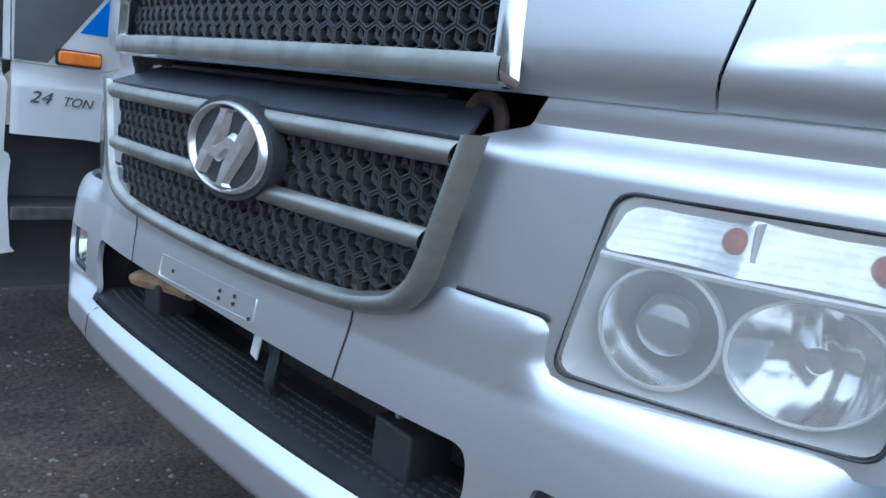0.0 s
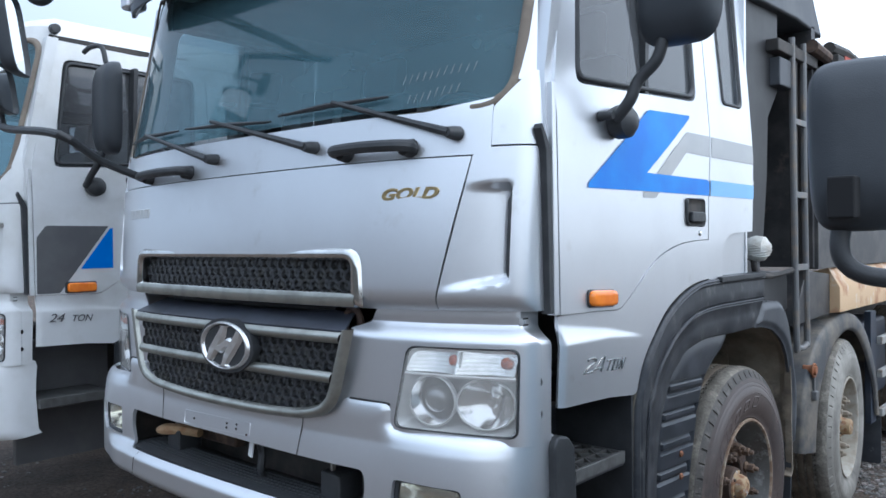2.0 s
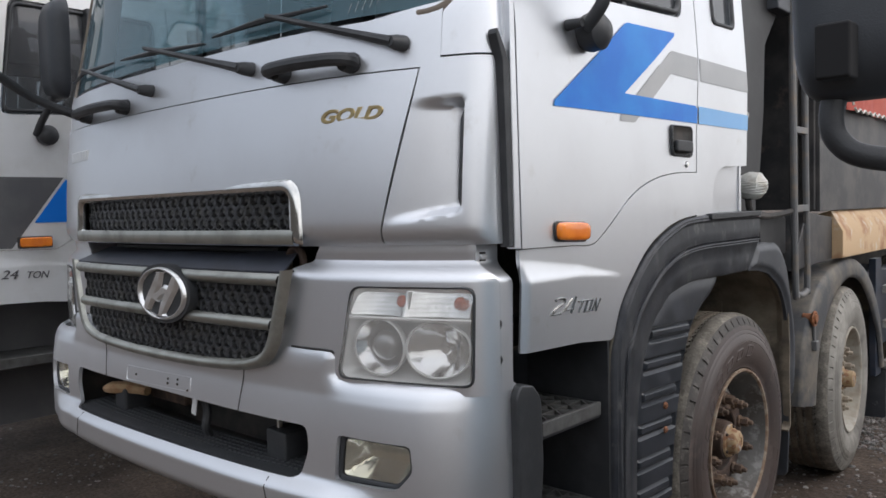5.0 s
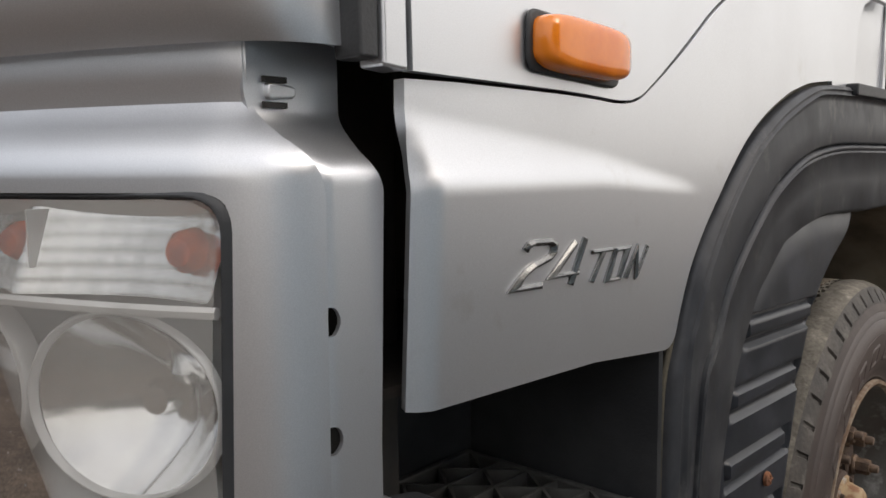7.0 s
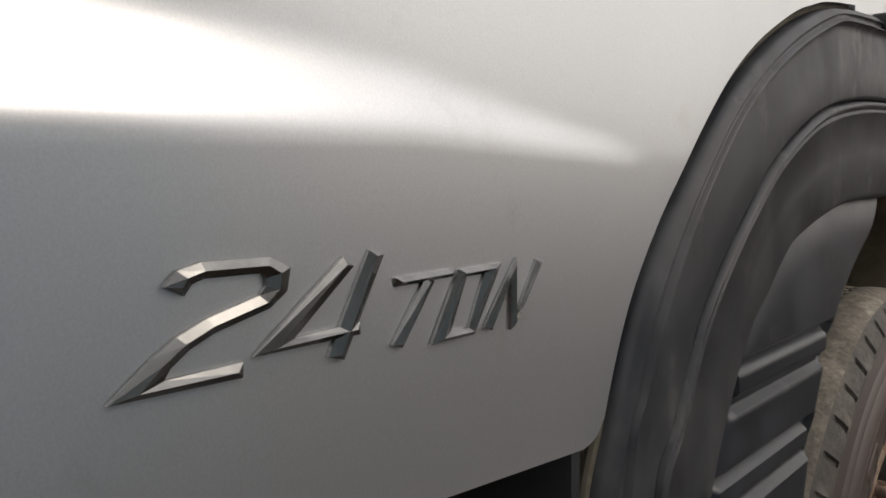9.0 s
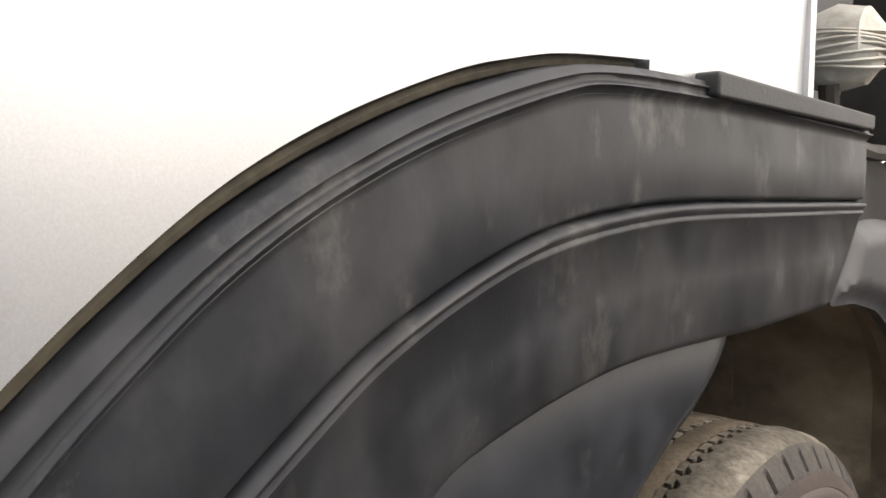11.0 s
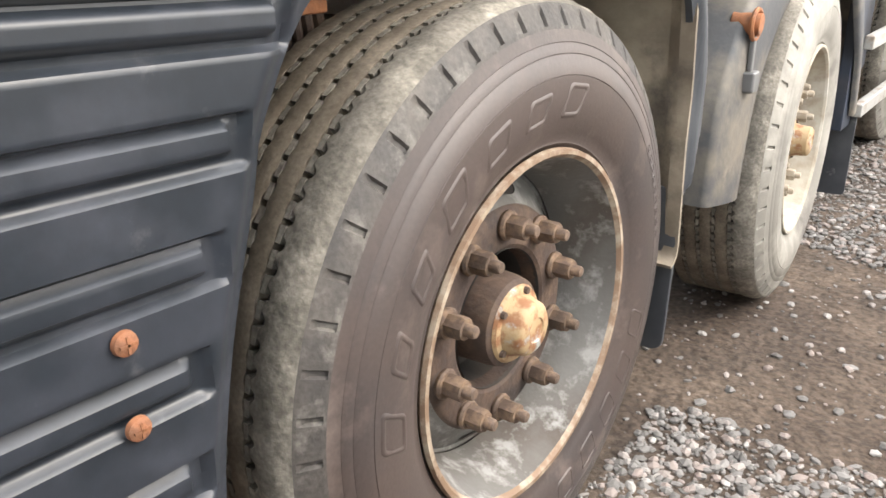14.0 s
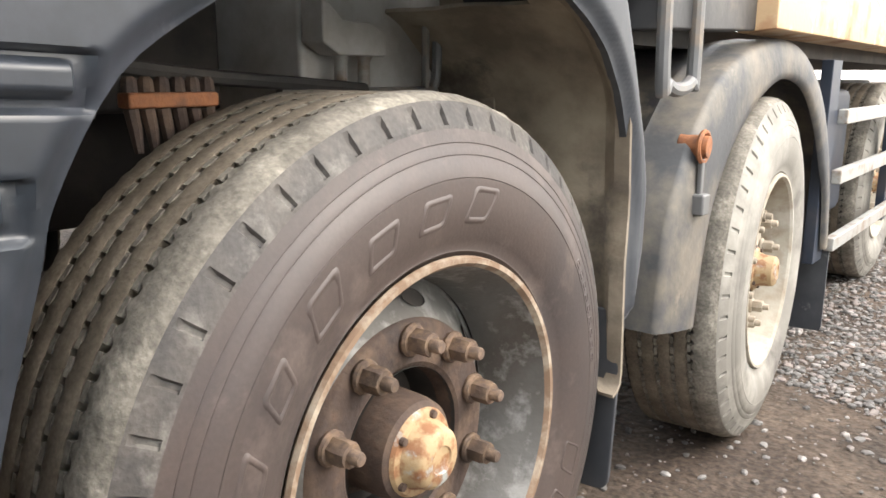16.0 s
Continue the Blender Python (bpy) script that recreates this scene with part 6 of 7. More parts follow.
def mirror_shell(w, h, d, mat, parent, m, label, ex=0.42, name="mirror_housing"):
    """A rounded mirror housing, hollow side towards +y."""
    bm = bmesh.new()
    rows, n = [], 40
    for t, yy in ((0.0, -d), (0.45, -d * 0.99), (0.72, -d * 0.93), (0.90, -d * 0.72), (0.985, -d * 0.4), (1.0, -d * 0.1), (1.0, 0.0), (0.97, 0.004), (0.93, -0.01)):
        ring = []
        for k in range(n):
            a = 2 * math.pi * k / n
            ring.append(bm.verts.new((w / 2 * t * math.copysign(abs(math.cos(a)) ** ex, math.cos(a)), yy, h / 2 * t * math.copysign(abs(math.sin(a)) ** ex, math.sin(a)))))
        rows.append(ring)
    for r, s in zip(rows, rows[1:]):
        for k in range(n):
            bm.faces.new((r[k], r[(k + 1) % n], s[(k + 1) % n], s[k]))
    bmesh.ops.remove_doubles(bm, verts=bm.verts[:], dist=0.0005)
    ob = part(name, bm, mat, parent, label)
    ob.matrix_basis = m
    g = bmesh.new()
    ring = [g.verts.new((w / 2 * 0.935 * math.copysign(abs(math.cos(a)) ** ex, math.cos(a)), -0.008, h / 2 * 0.935 * math.copysign(abs(math.sin(a)) ** ex, math.sin(a)))) for a in [2 * math.pi * k / n for k in range(n)]]
    g.faces.new(ring)
    part("mirror_glass", g, MIRROR, ob, "mirror glass", smooth=False)
    return ob


MIRROR = material("mirror_glass", (0.8, 0.82, 0.82), 0.02, 1.0)
HOUSING = material("mirror_housing_plastic", (0.030, 0.035, 0.042), 0.48, 0.0, (0.04, 0.046, 0.054), scale=5, bump=0.12, bump_scale=420)

# driver's side mirror
mr = new("door_mirror")
mr.parent = truck
mirror_shell(0.275, 0.53, 0.085, HOUSING, mr, pose(0.235, 0.80, 2.462, 0, 2, -6), "black textured mirror housing")
part("mirror_arm", tube(smooth_line([(0.035, 0.735, 1.985), (0.085, 0.74, 2.04), (0.11, 0.75, 2.10), (0.165, 0.76, 2.155), (0.185, 0.77, 2.22), (0.19, 0.80, 2.26)], 5), 0.019, 12), BLACK_PLASTIC, mr, "black bent mirror arm")
part("mirror_foot", lathe([(0.045, -0.01), (0.055, 0.02), (0.052, 0.055), (0.03, 0.075), (0.0, 0.08)], 24), BLACK_PLASTIC, mr, "black mirror foot", loc=(0.0, 0.79, 1.985))
part("mirror_knob", tube([(0.0, 0.70, 1.995), (0.05, 0.70, 1.995)], [0.016, 0.012], 12), BLACK_PLASTIC, mr)

# passenger side mirror frame in front of the far corner
fm = new("front_mirror_frame")
fm.parent = truck
C = Vector((1.567, -1.68, 1.641))
far_at = lambda x, z: tuple(C + (Vector((x, 0.10, z)) - C) * 0.8315)
part("upper_bar", tube(smooth_line([far_at(-3.10, 2.93), far_at(-3.06, 3.04), far_at(-2.98, 3.07), far_at(-2.2, 2.893), far_at(-1.95, 2.835)], 5), 0.016, 10), BLACK_PLASTIC, fm, "black mirror bar")
ux, uy, _ = on_front(-1.13, 2.8, 0.06)
part("upper_strut", tube([far_at(-2.15, 2.885), (ux, uy, 2.905)], 0.012, 8), RUST, fm, "rusty strut")
part("upper_strut", tube([far_at(-2.1, 2.86), (ux + 0.02, uy - 0.05, 2.85)], 0.012, 8), RUST, fm, "rusty strut")
gx2, gy2, gz2 = on_front(-0.70, 1.90, 0.03)
part("lower_bar", tube(smooth_line([far_at(-3.22, 2.31), far_at(-3.20, 2.24), far_at(-3.10, 2.20), far_at(-2.50, 2.112), (-1.95, 0.02, 1.96), (gx2, gy2, gz2)], 5), 0.017, 10), BLACK_PLASTIC, fm, "black lower mirror bar")
for x, z, w, h in ((-2.98, 2.66, 0.26, 0.36), (-3.13, 2.41, 0.27, 0.22)):
    q = far_at(x, z)
    mirror_shell(w * 0.8315, h * 0.95, 0.07, HOUSING, fm, Matrix.Translation(q) @ Matrix.Rotation(radians(-38), 4, "Z") @ Matrix.Rotation(radians(8), 4, "X"), "black mirror housing", name="mirror_housing")
q = far_at(-2.69, 2.82)
mirror_shell(0.13, 0.13, 0.04, HOUSING, fm, Matrix.Translation(q) @ Matrix.Rotation(radians(35), 4, "Z") @ Matrix.Rotation(radians(10), 4, "X"), "round black auxiliary mirror", 1.0, name="round_mirror")
part("round_stem", tube([far_at(-3.04, 2.92), far_at(-2.92, 2.90), q], 0.008, 8), BLACK_PLASTIC, fm)

# ---------------- behind the cab ----------------
rear = new("rear_chassis")
rear.parent = truck
# black air duct behind the cab
duct = [(2.42, 1.24), (2.74, 1.24), (2.74, 1.42), (2.36, 1.46), (2.36, 1.50), (2.40, 1.56), (2.46, 1.9), (2.48, 2.2), (2.62, 2.35), (2.62, 2.75), (2.06, 2.72), (2.02, 2.4), (2.02, 1.46), (2.38, 1.40)]
part("intake_duct", prism(duct, -0.42, -0.10), DARK_PANEL := material("black_duct", (0.018, 0.018, 0.02), 0.5, 0.0, (0.03, 0.03, 0.032), scale=6), rear, "black air intake duct", bevel=0.012)
part("bolt", lathe([(0.0, 0.008), (0.012, 0.007), (0.014, 0.0)], 12), RAIL, rear, loc=(-0.10, 2.25, 1.87))
# wrapped lamp on a stalk
bm = lathe([(0.0, 0.062), (0.030, 0.056), (0.052, 0.036), (0.060, 0.0), (0.052, -0.036), (0.03, -0.056), (0.0, -0.062)], 26)
for v in bm.verts:
    k = 1 + 0.10 * noise.noise(v.co * 30)
    v.co *= k
lp = part("wrapped_lamp", bm, DIRTY_WHITE, rear, "working lamp wrapped in plastic film", loc=(-0.046, 2.16, 1.562))
for k in range(7):
    zz = -0.03 + 0.008 * k
    rr = math.sqrt(max(0.0, 0.062 ** 2 - zz * zz)) + 0.002
    part("wrapping", tube([(rr * math.cos(a), rr * math.sin(a), zz + 0.004 * math.sin(2 * a + k)) for a in [2 * math.pi * q / 24 for q in range(25)]], 0.0025, 5), OCHRE_WRAP := DIRTY_WHITE, lp)
part("lamp_stalk", tube(smooth_line([(-0.05, 2.13, 1.51), (-0.05, 2.17, 1.45), (-0.06, 2.4, 1.43), (-0.06, 2.72, 1.45)], 4), 0.014, 8), DARK, rear)
# ladder
lad = new("access_ladder")
lad.parent = truck
part("stile", tube(smooth_line([(-0.05, 2.67, 2.62), (-0.05, 2.69, 1.8), (-0.05, 2.715, 1.10), (-0.05, 2.74, 1.052), (-0.05, 2.80, 1.04), (-0.05, 2.865, 1.055), (-0.05, 2.885, 1.11), (-0.05, 2.86, 1.8), (-0.05, 2.85, 2.62)], 5), 0.016, 10), RAIL_DARK := material("ladder_steel", (0.16, 0.16, 0.16), 0.5, 0.3, (0.25, 0.20, 0.15), mix=(0.5, 0.68), scale=10), lad, "grey steel ladder rail")
for z in (1.46, 1.83, 2.20):
    part("rung", box((-0.064, 2.69, z - 0.016), (-0.036, 2.87, z + 0.016)), RAIL_DARK, lad, bevel=0.003)
# second axle fender
f2 = new("second_fender")
f2.parent = truck
out2 = smooth_line([(2.757, 0.50), (2.781, 0.723), (2.846, 0.866), (2.942, 0.976), (3.051, 1.062), (3.211, 1.125), (3.40, 1.165), (3.62, 1.170), (3.83, 1.12), (4.03, 1.01), (4.17, 0.86), (4.27, 0.68), (4.33, 0.45)], 5)
in2 = smooth_line([(2.965, 0.470), (2.992, 0.640), (3.039, 0.770), (3.129, 0.885), (3.230, 0.960), (3.330, 1.012), (3.470, 1.055), (3.62, 1.060), (3.79, 1.018), (3.96, 0.90), (4.08, 0.765), (4.17, 0.65), (4.23, 0.45)], 5)
bm = bmesh.new()
rows = []
for x, t in ((-0.42, 0.0), (-0.17, 0.0), (-0.162, -0.03), (-0.152, 0.0), (-0.058, 0.0), (-0.047, 0.03), (-0.040, 0.10), (-0.030, 0.45), (-0.028, 0.80), (-0.032, 0.96), (-0.044, 1.0)):
    rows.append([bm.verts.new((x, a[0] + (b[0] - a[0]) * t, a[1] + (b[1] - a[1]) * t)) for a, b in zip(out2, in2)])
for r, s in zip(rows, rows[1:]):
    for k in range(len(out2) - 1):
        bm.faces.new((r[k], r[k + 1], s[k + 1], s[k]))
line = out2
part("fender_shell", bm, FENDER_MUD := material("muddy_fender", (0.058, 0.060, 0.064), 0.6, 0.0, (0.17, 0.148, 0.118), mix=(0.42, 0.66), scale=6, bump=0.3, bump_scale=60, col3=(0.34, 0.285, 0.21), mix3=(0.585, 0.70), scale3=3.2), f2, "dusty rust-stained half-round fender", split=60)
part("fender_liner", panel(lambda y, z: (-0.40, y, z), [(p[0], p[1]) for p in line], (), 0.08), MUD, f2)
part("fender_flap", prism(round_poly([(-0.40, 0.10), (-0.03, 0.11), (-0.03, 0.45), (-0.40, 0.45)], 0.02), 4.325, 4.337, "y"), FENDER_GREY2, f2, "grey rubber flap", bevel=0.002)
# tank end with a rusty pipe stub and padlock
part("pipe_stub", tube([(-0.10, 2.925, 0.915), (-0.032, 2.93, 0.912)], 0.025, 18), RUST_PIPE := material("orange_rust", (0.33, 0.13, 0.055), 0.8, 0.1, (0.20, 0.09, 0.05), scale=30, bump=0.5, bump_scale=120), rear, "rusty pipe stub", bevel=0.003, loc=(0.02, -0.015, 0))
part("pipe_band", tube([(-0.045, 2.93 + 0.034 * math.sin(a), 0.912 + 0.034 * math.cos(a)) for a in [2 * math.pi * k / 18 for k in range(19)]], 0.006, 6), RUST_PIPE, rear, loc=(0.02, -0.015, 0))
part("lock_bar", box((-0.052, 2.918, 0.80), (-0.040, 2.936, 0.885)), RAIL_DARK, rear, bevel=0.004, loc=(0.02, -0.015, 0))
part("padlock", box((-0.062, 2.905, 0.755), (-0.027, 2.950, 0.805)), RAIL_DARK, rear, "small dark padlock", bevel=0.006, loc=(0.02, -0.015, 0))
# chassis rails, axle, springs
for x in (-0.86, -1.66):
    part("frame_rail", prism([(1.0, 0.78), (9.0, 0.78), (9.0, 1.06), (1.0, 1.06)], x - 0.04, x + 0.04), DARK, rear, bevel=0.006)
for y in (1.958, 3.52):
    part("axle", tube([(-0.25, y, 0.50), (-0.7, y, 0.46), (-1.8, y, 0.46), (-2.24, y, 0.50)], 0.07, 14), DARK, rear)
    part("brake_drum", lathe([(0.0, 0.0), (0.20, 0.0), (0.20, -0.2), (0.0, -0.2)], 40), DARK, rear, loc=(-0.18, y, 0.522))
    part("leaf_spring", prism([(y - 0.75, 0.70), (y - 0.3, 0.62), (y + 0.3, 0.62), (y + 0.75, 0.70), (y + 0.75, 0.72), (y + 0.3, 0.68), (y - 0.3, 0.68), (y - 0.75, 0.72)], -0.94, -0.85), RUST, rear)
# things under the cab, above the front tyre
# added plate covers the sky that shows past the liner
part("rear_plate", box((-0.98, 2.500, 0.95), (-0.32, 2.508, 1.262)), MUD, rear, "mud-coloured plate added to block the sky behind the wheel")
part("engine_box", prism([(1.15, 1.0), (2.05, 1.0), (2.05, 1.42), (1.15, 1.42)], -0.75, -0.62), DARK, rear, bevel=0.01)
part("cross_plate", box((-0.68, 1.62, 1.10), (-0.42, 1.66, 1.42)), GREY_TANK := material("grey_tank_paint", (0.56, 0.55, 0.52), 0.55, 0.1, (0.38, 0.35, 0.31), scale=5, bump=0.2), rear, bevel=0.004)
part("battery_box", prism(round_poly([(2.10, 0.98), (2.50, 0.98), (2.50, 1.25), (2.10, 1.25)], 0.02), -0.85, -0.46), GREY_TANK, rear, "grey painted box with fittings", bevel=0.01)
br = new("valve_bracket")
br.parent = truck
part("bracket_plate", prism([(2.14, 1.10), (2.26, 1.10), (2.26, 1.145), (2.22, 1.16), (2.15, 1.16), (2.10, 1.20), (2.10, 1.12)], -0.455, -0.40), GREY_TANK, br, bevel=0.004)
for y in (2.165, 2.225):
    part("fitting", tube([(-0.425, y, 1.02), (-0.425, y, 1.09), (-0.425, y, 1.10), (-0.425, y, 1.135), (-0.425, y, 1.155)], [0.012, 0.012, 0.017, 0.017, 0.010], 10), RAIL, br, "brass-grey pipe fitting")
part("cage_bar", tube(smooth_line([(-0.40, 2.0, 1.035), (-0.40, 2.36, 1.035), (-0.40, 2.40, 1.045), (-0.40, 2.41, 1.08), (-0.40, 2.41, 1.15), (-0.40, 2.40, 1.18), (-0.40, 2.37, 1.185)], 4), 0.010, 8), RAIL_DARK, br, "bent steel rod")
part("cage_bar", tube([(-0.40, 2.375, 1.04), (-0.40, 2.375, 1.18)], 0.008, 8), RAIL_DARK, br)
part("air_hose", tube(smooth_line([(-0.38, 1.35, 1.10), (-0.36, 1.6, 1.085), (-0.37, 1.8, 1.065), (-0.40, 2.05, 1.05), (-0.40, 2.2, 1.04)], 4), 0.012, 8), DARK, br)
gn = new("grease_block")
gn.parent = truck
part("manifold", box((-0.33, 1.675, 1.022), (-0.30, 1.81, 1.042)), RUST_PIPE, gn, "rusty grease manifold", bevel=0.004)
for k in range(6):
    y = 1.685 + 0.023 * k
    part("nipple", tube([(-0.315, y, 1.042), (-0.315, y, 1.057), (-0.315, y, 1.062)], [0.011, 0.010, 0.006], 8), RUST, gn)
    part("union", tube([(-0.315, y, 1.022), (-0.315, y + 0.004, 0.998), (-0.315, y + 0.008, 0.965)], [0.010, 0.009, 0.006], 8), RUST, gn)

# ---------------- dump body ----------------
body = new("dump_body")
body.parent = truck
part("front_wall", box((2 * MID + 0.05, 3.02, 1.45), (-0.06, 3.08, 2.75)), DUMP, body, "dark steel front wall")
part("side_wall", prism([(3.05, 1.44), (9.2, 1.44), (9.2, 2.62), (3.05, 2.62)], -0.10, -0.04), DUMP, body, "dark scraped steel side wall", bevel=0.004)
part("far_wall", prism([(3.05, 1.44), (9.2, 1.44), (9.2, 2.62), (3.05, 2.62)], 2 * MID + 0.04, 2 * MID + 0.10), DUMP, body)
part("floor_skirt", prism([(-0.06, 1.44), (0.0, 1.33), (0.0, 1.19), (-0.10, 1.18), (-0.22, 1.40)], 3.30, 9.2, "y"), OCHRE, body, "ochre rust-stained lower rail", bevel=0.004)
part("corner_gusset", prism([(2.90, 1.44), (3.38, 1.40), (3.38, 1.19), (3.30, 1.185), (2.70, 1.16), (2.72, 1.22)], -0.16, -0.055), DUMP, body, "dark grey corner gusset", bevel=0.006)
part("under_tray", box((2 * MID + 0.2, 2.75, 1.14), (-0.20, 9.0, 1.20)), DARK, body)
# hopper cover ahead of the body
part("cab_guard", prism([(2.22, 2.72), (2.80, 2.74), (3.22, 2.72), (2.95, 3.05), (2.80, 3.12), (2.22, 3.12)], 2 * MID + 0.1, -0.06), GREY_GUARD := material("guard_paint", (0.06, 0.065, 0.075), 0.5, 0.1, (0.09, 0.095, 0.10), scale=5), body, "dark grey steel cab guard", bevel=0.015)
part("guard_arm", box((-0.12, 2.45, 2.52), (-0.04, 3.20, 2.58)), DARK, body, bevel=0.006)
part("guard_arm", box((-0.14, 2.50, 2.36), (-0.05, 2.70, 2.50)), GREY_GUARD, body, bevel=0.008)
for y in (2.78, 2.90, 3.12):
    part("post", tube([(-0.08, y, 1.46), (-0.08, y, 2.60)], 0.022, 8), DARK, body)
part("hinge", tube([(-0.03, 2.92, 2.62), (-0.03, 3.18, 2.60)], 0.035, 10), RUST, body)
part("side_lever", prism([(3.28, 2.02), (3.40, 2.02), (3.42, 2.64), (3.30, 2.64)], -0.05, 0.0), DARK, body, bevel=0.006)
part("lever_rod", tube([(0.005, 3.34, 2.06), (0.005, 3.33, 2.52)], 0.016, 8), RUST_PIPE, body, "rusty red rod")
# red tarpaulin along the top of the side
bm = bmesh.new()
rows = []
for z in [1.98 + 0.045 * k for k in range(16)]:
    rows.append([bm.verts.new((-0.012 + 0.012 * math.sin(y * 9 + z * 3) + 0.008 * math.sin(y * 23), y, z)) for y in [3.46 + 0.06 * k for k in range(96)]])
for r, s in zip(rows, rows[1:]):
    for k in range(95):
        bm.faces.new((r[k], r[k + 1], s[k + 1], s[k]))
tarp = new("tarpaulin_cover")
tagged(tarp, "faded red tarpaulin laced over the side of the dump body", "tarpaulin")
part("tarpaulin", bm, RED_TARP, tarp, "faded red tarpaulin", solid=0.004)
part("tarp_rope", tube([(0.015, 3.46 + 0.12 * k, 2.60 + 0.01 * (k % 2)) for k in range(48)], 0.006, 5), DIRTY_WHITE, tarp, "white lacing rope")
part("tarp_rope", tube([(0.015, 3.46 + 0.05 * k, 1.985 - 0.02 * (k % 2)) for k in range(110)], 0.006, 5), DIRTY_WHITE, tarp, "white lacing rope")
part("tarp_rope", tube([(0.01, 3.455, 2.0), (0.01, 3.46, 2.62)], 0.007, 5), DIRTY_WHITE, tarp)
part("top_rail", tube([(-0.05, 3.3 + 0.3 * k, 2.68 + 0.015 * math.sin(k * 1.7)) for k in range(20)], 0.035, 8), DARK, body, "dark rolled cover edge")
# side guard rails and tank behind the second axle
sgd = new("side_guard")
sgd.parent = truck
part("guard_post", box((-0.09, 4.17, 0.40), (-0.05, 4.30, 1.13)), DARKBLUE := material("dark_blue_steel", (0.03, 0.04, 0.06), 0.45, 0.2, (0.06, 0.06, 0.07), scale=7), sgd, "dark blue upright", bevel=0.004)
part("guard_post", box((-0.09, 5.50, 0.38), (-0.05, 5.58, 1.10)), DARKBLUE, sgd, bevel=0.004)
for z in (0.93, 0.71, 0.455):
    part("guard_rail", box((-0.050, 4.31, z - 0.026), (-0.015, 5.70, z + 0.026)), RAIL, sgd, "pale grey square rail", bevel=0.005)
part("fuel_tank", prism(round_poly([(4.45, 0.46), (5.25, 0.46), (5.25, 1.02), (4.45, 1.02)], 0.05), -0.60, -0.20), DARKBLUE, truck, "dark blue fuel tank", bevel=0.03)
for y in (5.90, 7.25):
    w = build_wheel(truck, y, 0.522, -0.12, True, True, "rear_wheel")


# ---------------- white truck alongside ----------------
def build_neighbour():
    t = new("white_truck")
    tagged(t, "white heavy truck with grey and blue stripes parked alongside", "truck")
    t.location = (-3.17, -0.25, -0.045)
    build_front(t, WHITE, False)
    build_grilles(t, WHITE)
    build_bumper(t, WHITE)
    for sg in (1, -1):
        build_side(t, WHITE, True, sg)
    build_cab_shell(t, WHITE)
    m = new("side_marker")
    m.parent = t
    part("marker_base", prism(round_poly([(0.625, 1.392), (0.80, 1.392), (0.80, 1.455), (0.625, 1.455)], 0.012), 0.002, 0.012), BLACK_PLASTIC, m, bevel=0.003)
    part("marker_lens", prism(round_poly([(0.632, 1.398), (0.793, 1.398), (0.793, 1.449), (0.632, 1.449)], 0.016), 0.012, 0.034), ORANGE, m, "amber lens", bevel=0.008)
    sm = SIDE @ Matrix.Rotation(radians(-2.0), 4, "Z")
    words("tonnage_number", "24", 0.066, Matrix.Translation((0.006, 0.535, 1.240)) @ sm, DARKGREY_DECAL, t, 0.001, 0.3, "dark grey figures", 1.2)
    words("tonnage_word", "TON", 0.052, Matrix.Translation((0.006, 0.655, 1.236)) @ sm, DARKGREY_DECAL, t, 0.001, 0.3, "dark grey letters", 1.0)
    for name, poly, mat, lab in (("grey_stripe", [(0.480, 1.395), (0.60, 1.395), (0.875, 1.765), (0.53, 1.765), (0.480, 1.70)], DARKGREY_DECAL, "dark grey slanted field"), ("blue_stripe", [(0.715, 1.525), (0.90, 1.525), (0.90, 1.775)], BLUE, "blue triangle")):
        part(name, panel(lambda y, z: (0.0026, y, z), poly, (), 0.02), mat, t, lab, split=0)
    mr = new("door_mirror")
    mr.parent = t
    mirror_shell(0.275, 0.50, 0.085, HOUSING, mr, pose(0.235, 0.80, 2.40, 0, 2, -6), "black mirror housing")
    part("mirror_arm", tube(smooth_line([(0.035, 0.735, 1.985), (0.085, 0.74, 2.04), (0.15, 0.75, 2.10), (0.185, 0.77, 2.18)], 5), 0.019, 12), BLACK_PLASTIC, mr)
    part("mirror_foot", lathe([(0.045, -0.01), (0.055, 0.02), (0.052, 0.055), (0.03, 0.075), (0.0, 0.08)], 24), BLACK_PLASTIC, mr, loc=(0.0, 0.79, 1.985))
    part("mirror_arm", tube(smooth_line([(0.0, 0.75, 2.74), (0.06, 0.76, 2.76), (0.15, 0.78, 2.75), (0.18, 0.79, 2.66)], 5), 0.014, 10), BLACK_PLASTIC, mr, "black upper mirror arm")
    part("roof_lamp", lathe([(0.0, 0.02), (0.025, 0.015), (0.03, -0.02)], 16), BLACK_PLASTIC, t, loc=(-0.06, 0.62, 2.86))
    # lower flank, wheel arch and a front wheel
    part("arch_skin", panel(lambda y, z: (0.004, y, z), [(0.90, 0.45), (0.90, 1.09), (1.5, 1.45), (2.1, 1.45), (2.1, 1.2), (1.6, 1.2), (1.35, 0.9), (1.3, 0.45)], (), 0.04), FENDER_GREY, t, "dark grey fender", solid=0.01)
    part("step_well", box((-0.34, 0.47, 0.42), (-0.30, 1.0, 1.12)), DARKGREY_DECAL, t)
    part("step_plate", box((-0.30, 0.49, 0.77), (-0.012, 0.885, 0.825)), STEP_STEEL, t, bevel=0.005)
    w = build_wheel(t, 1.958, 0.567, -0.03, True, True)
    far = copy_thing(w, Matrix.Translation((2 * MID + 0.03, 1.958, 0.567)) @ Matrix.Rotation(math.pi, 4, "Z"))
    far.parent = t
    part("frame", prism([(1.0, 0.8), (8.5, 0.8), (8.5, 1.1), (1.0, 1.1)], -1.70, -0.80), DARK, t)
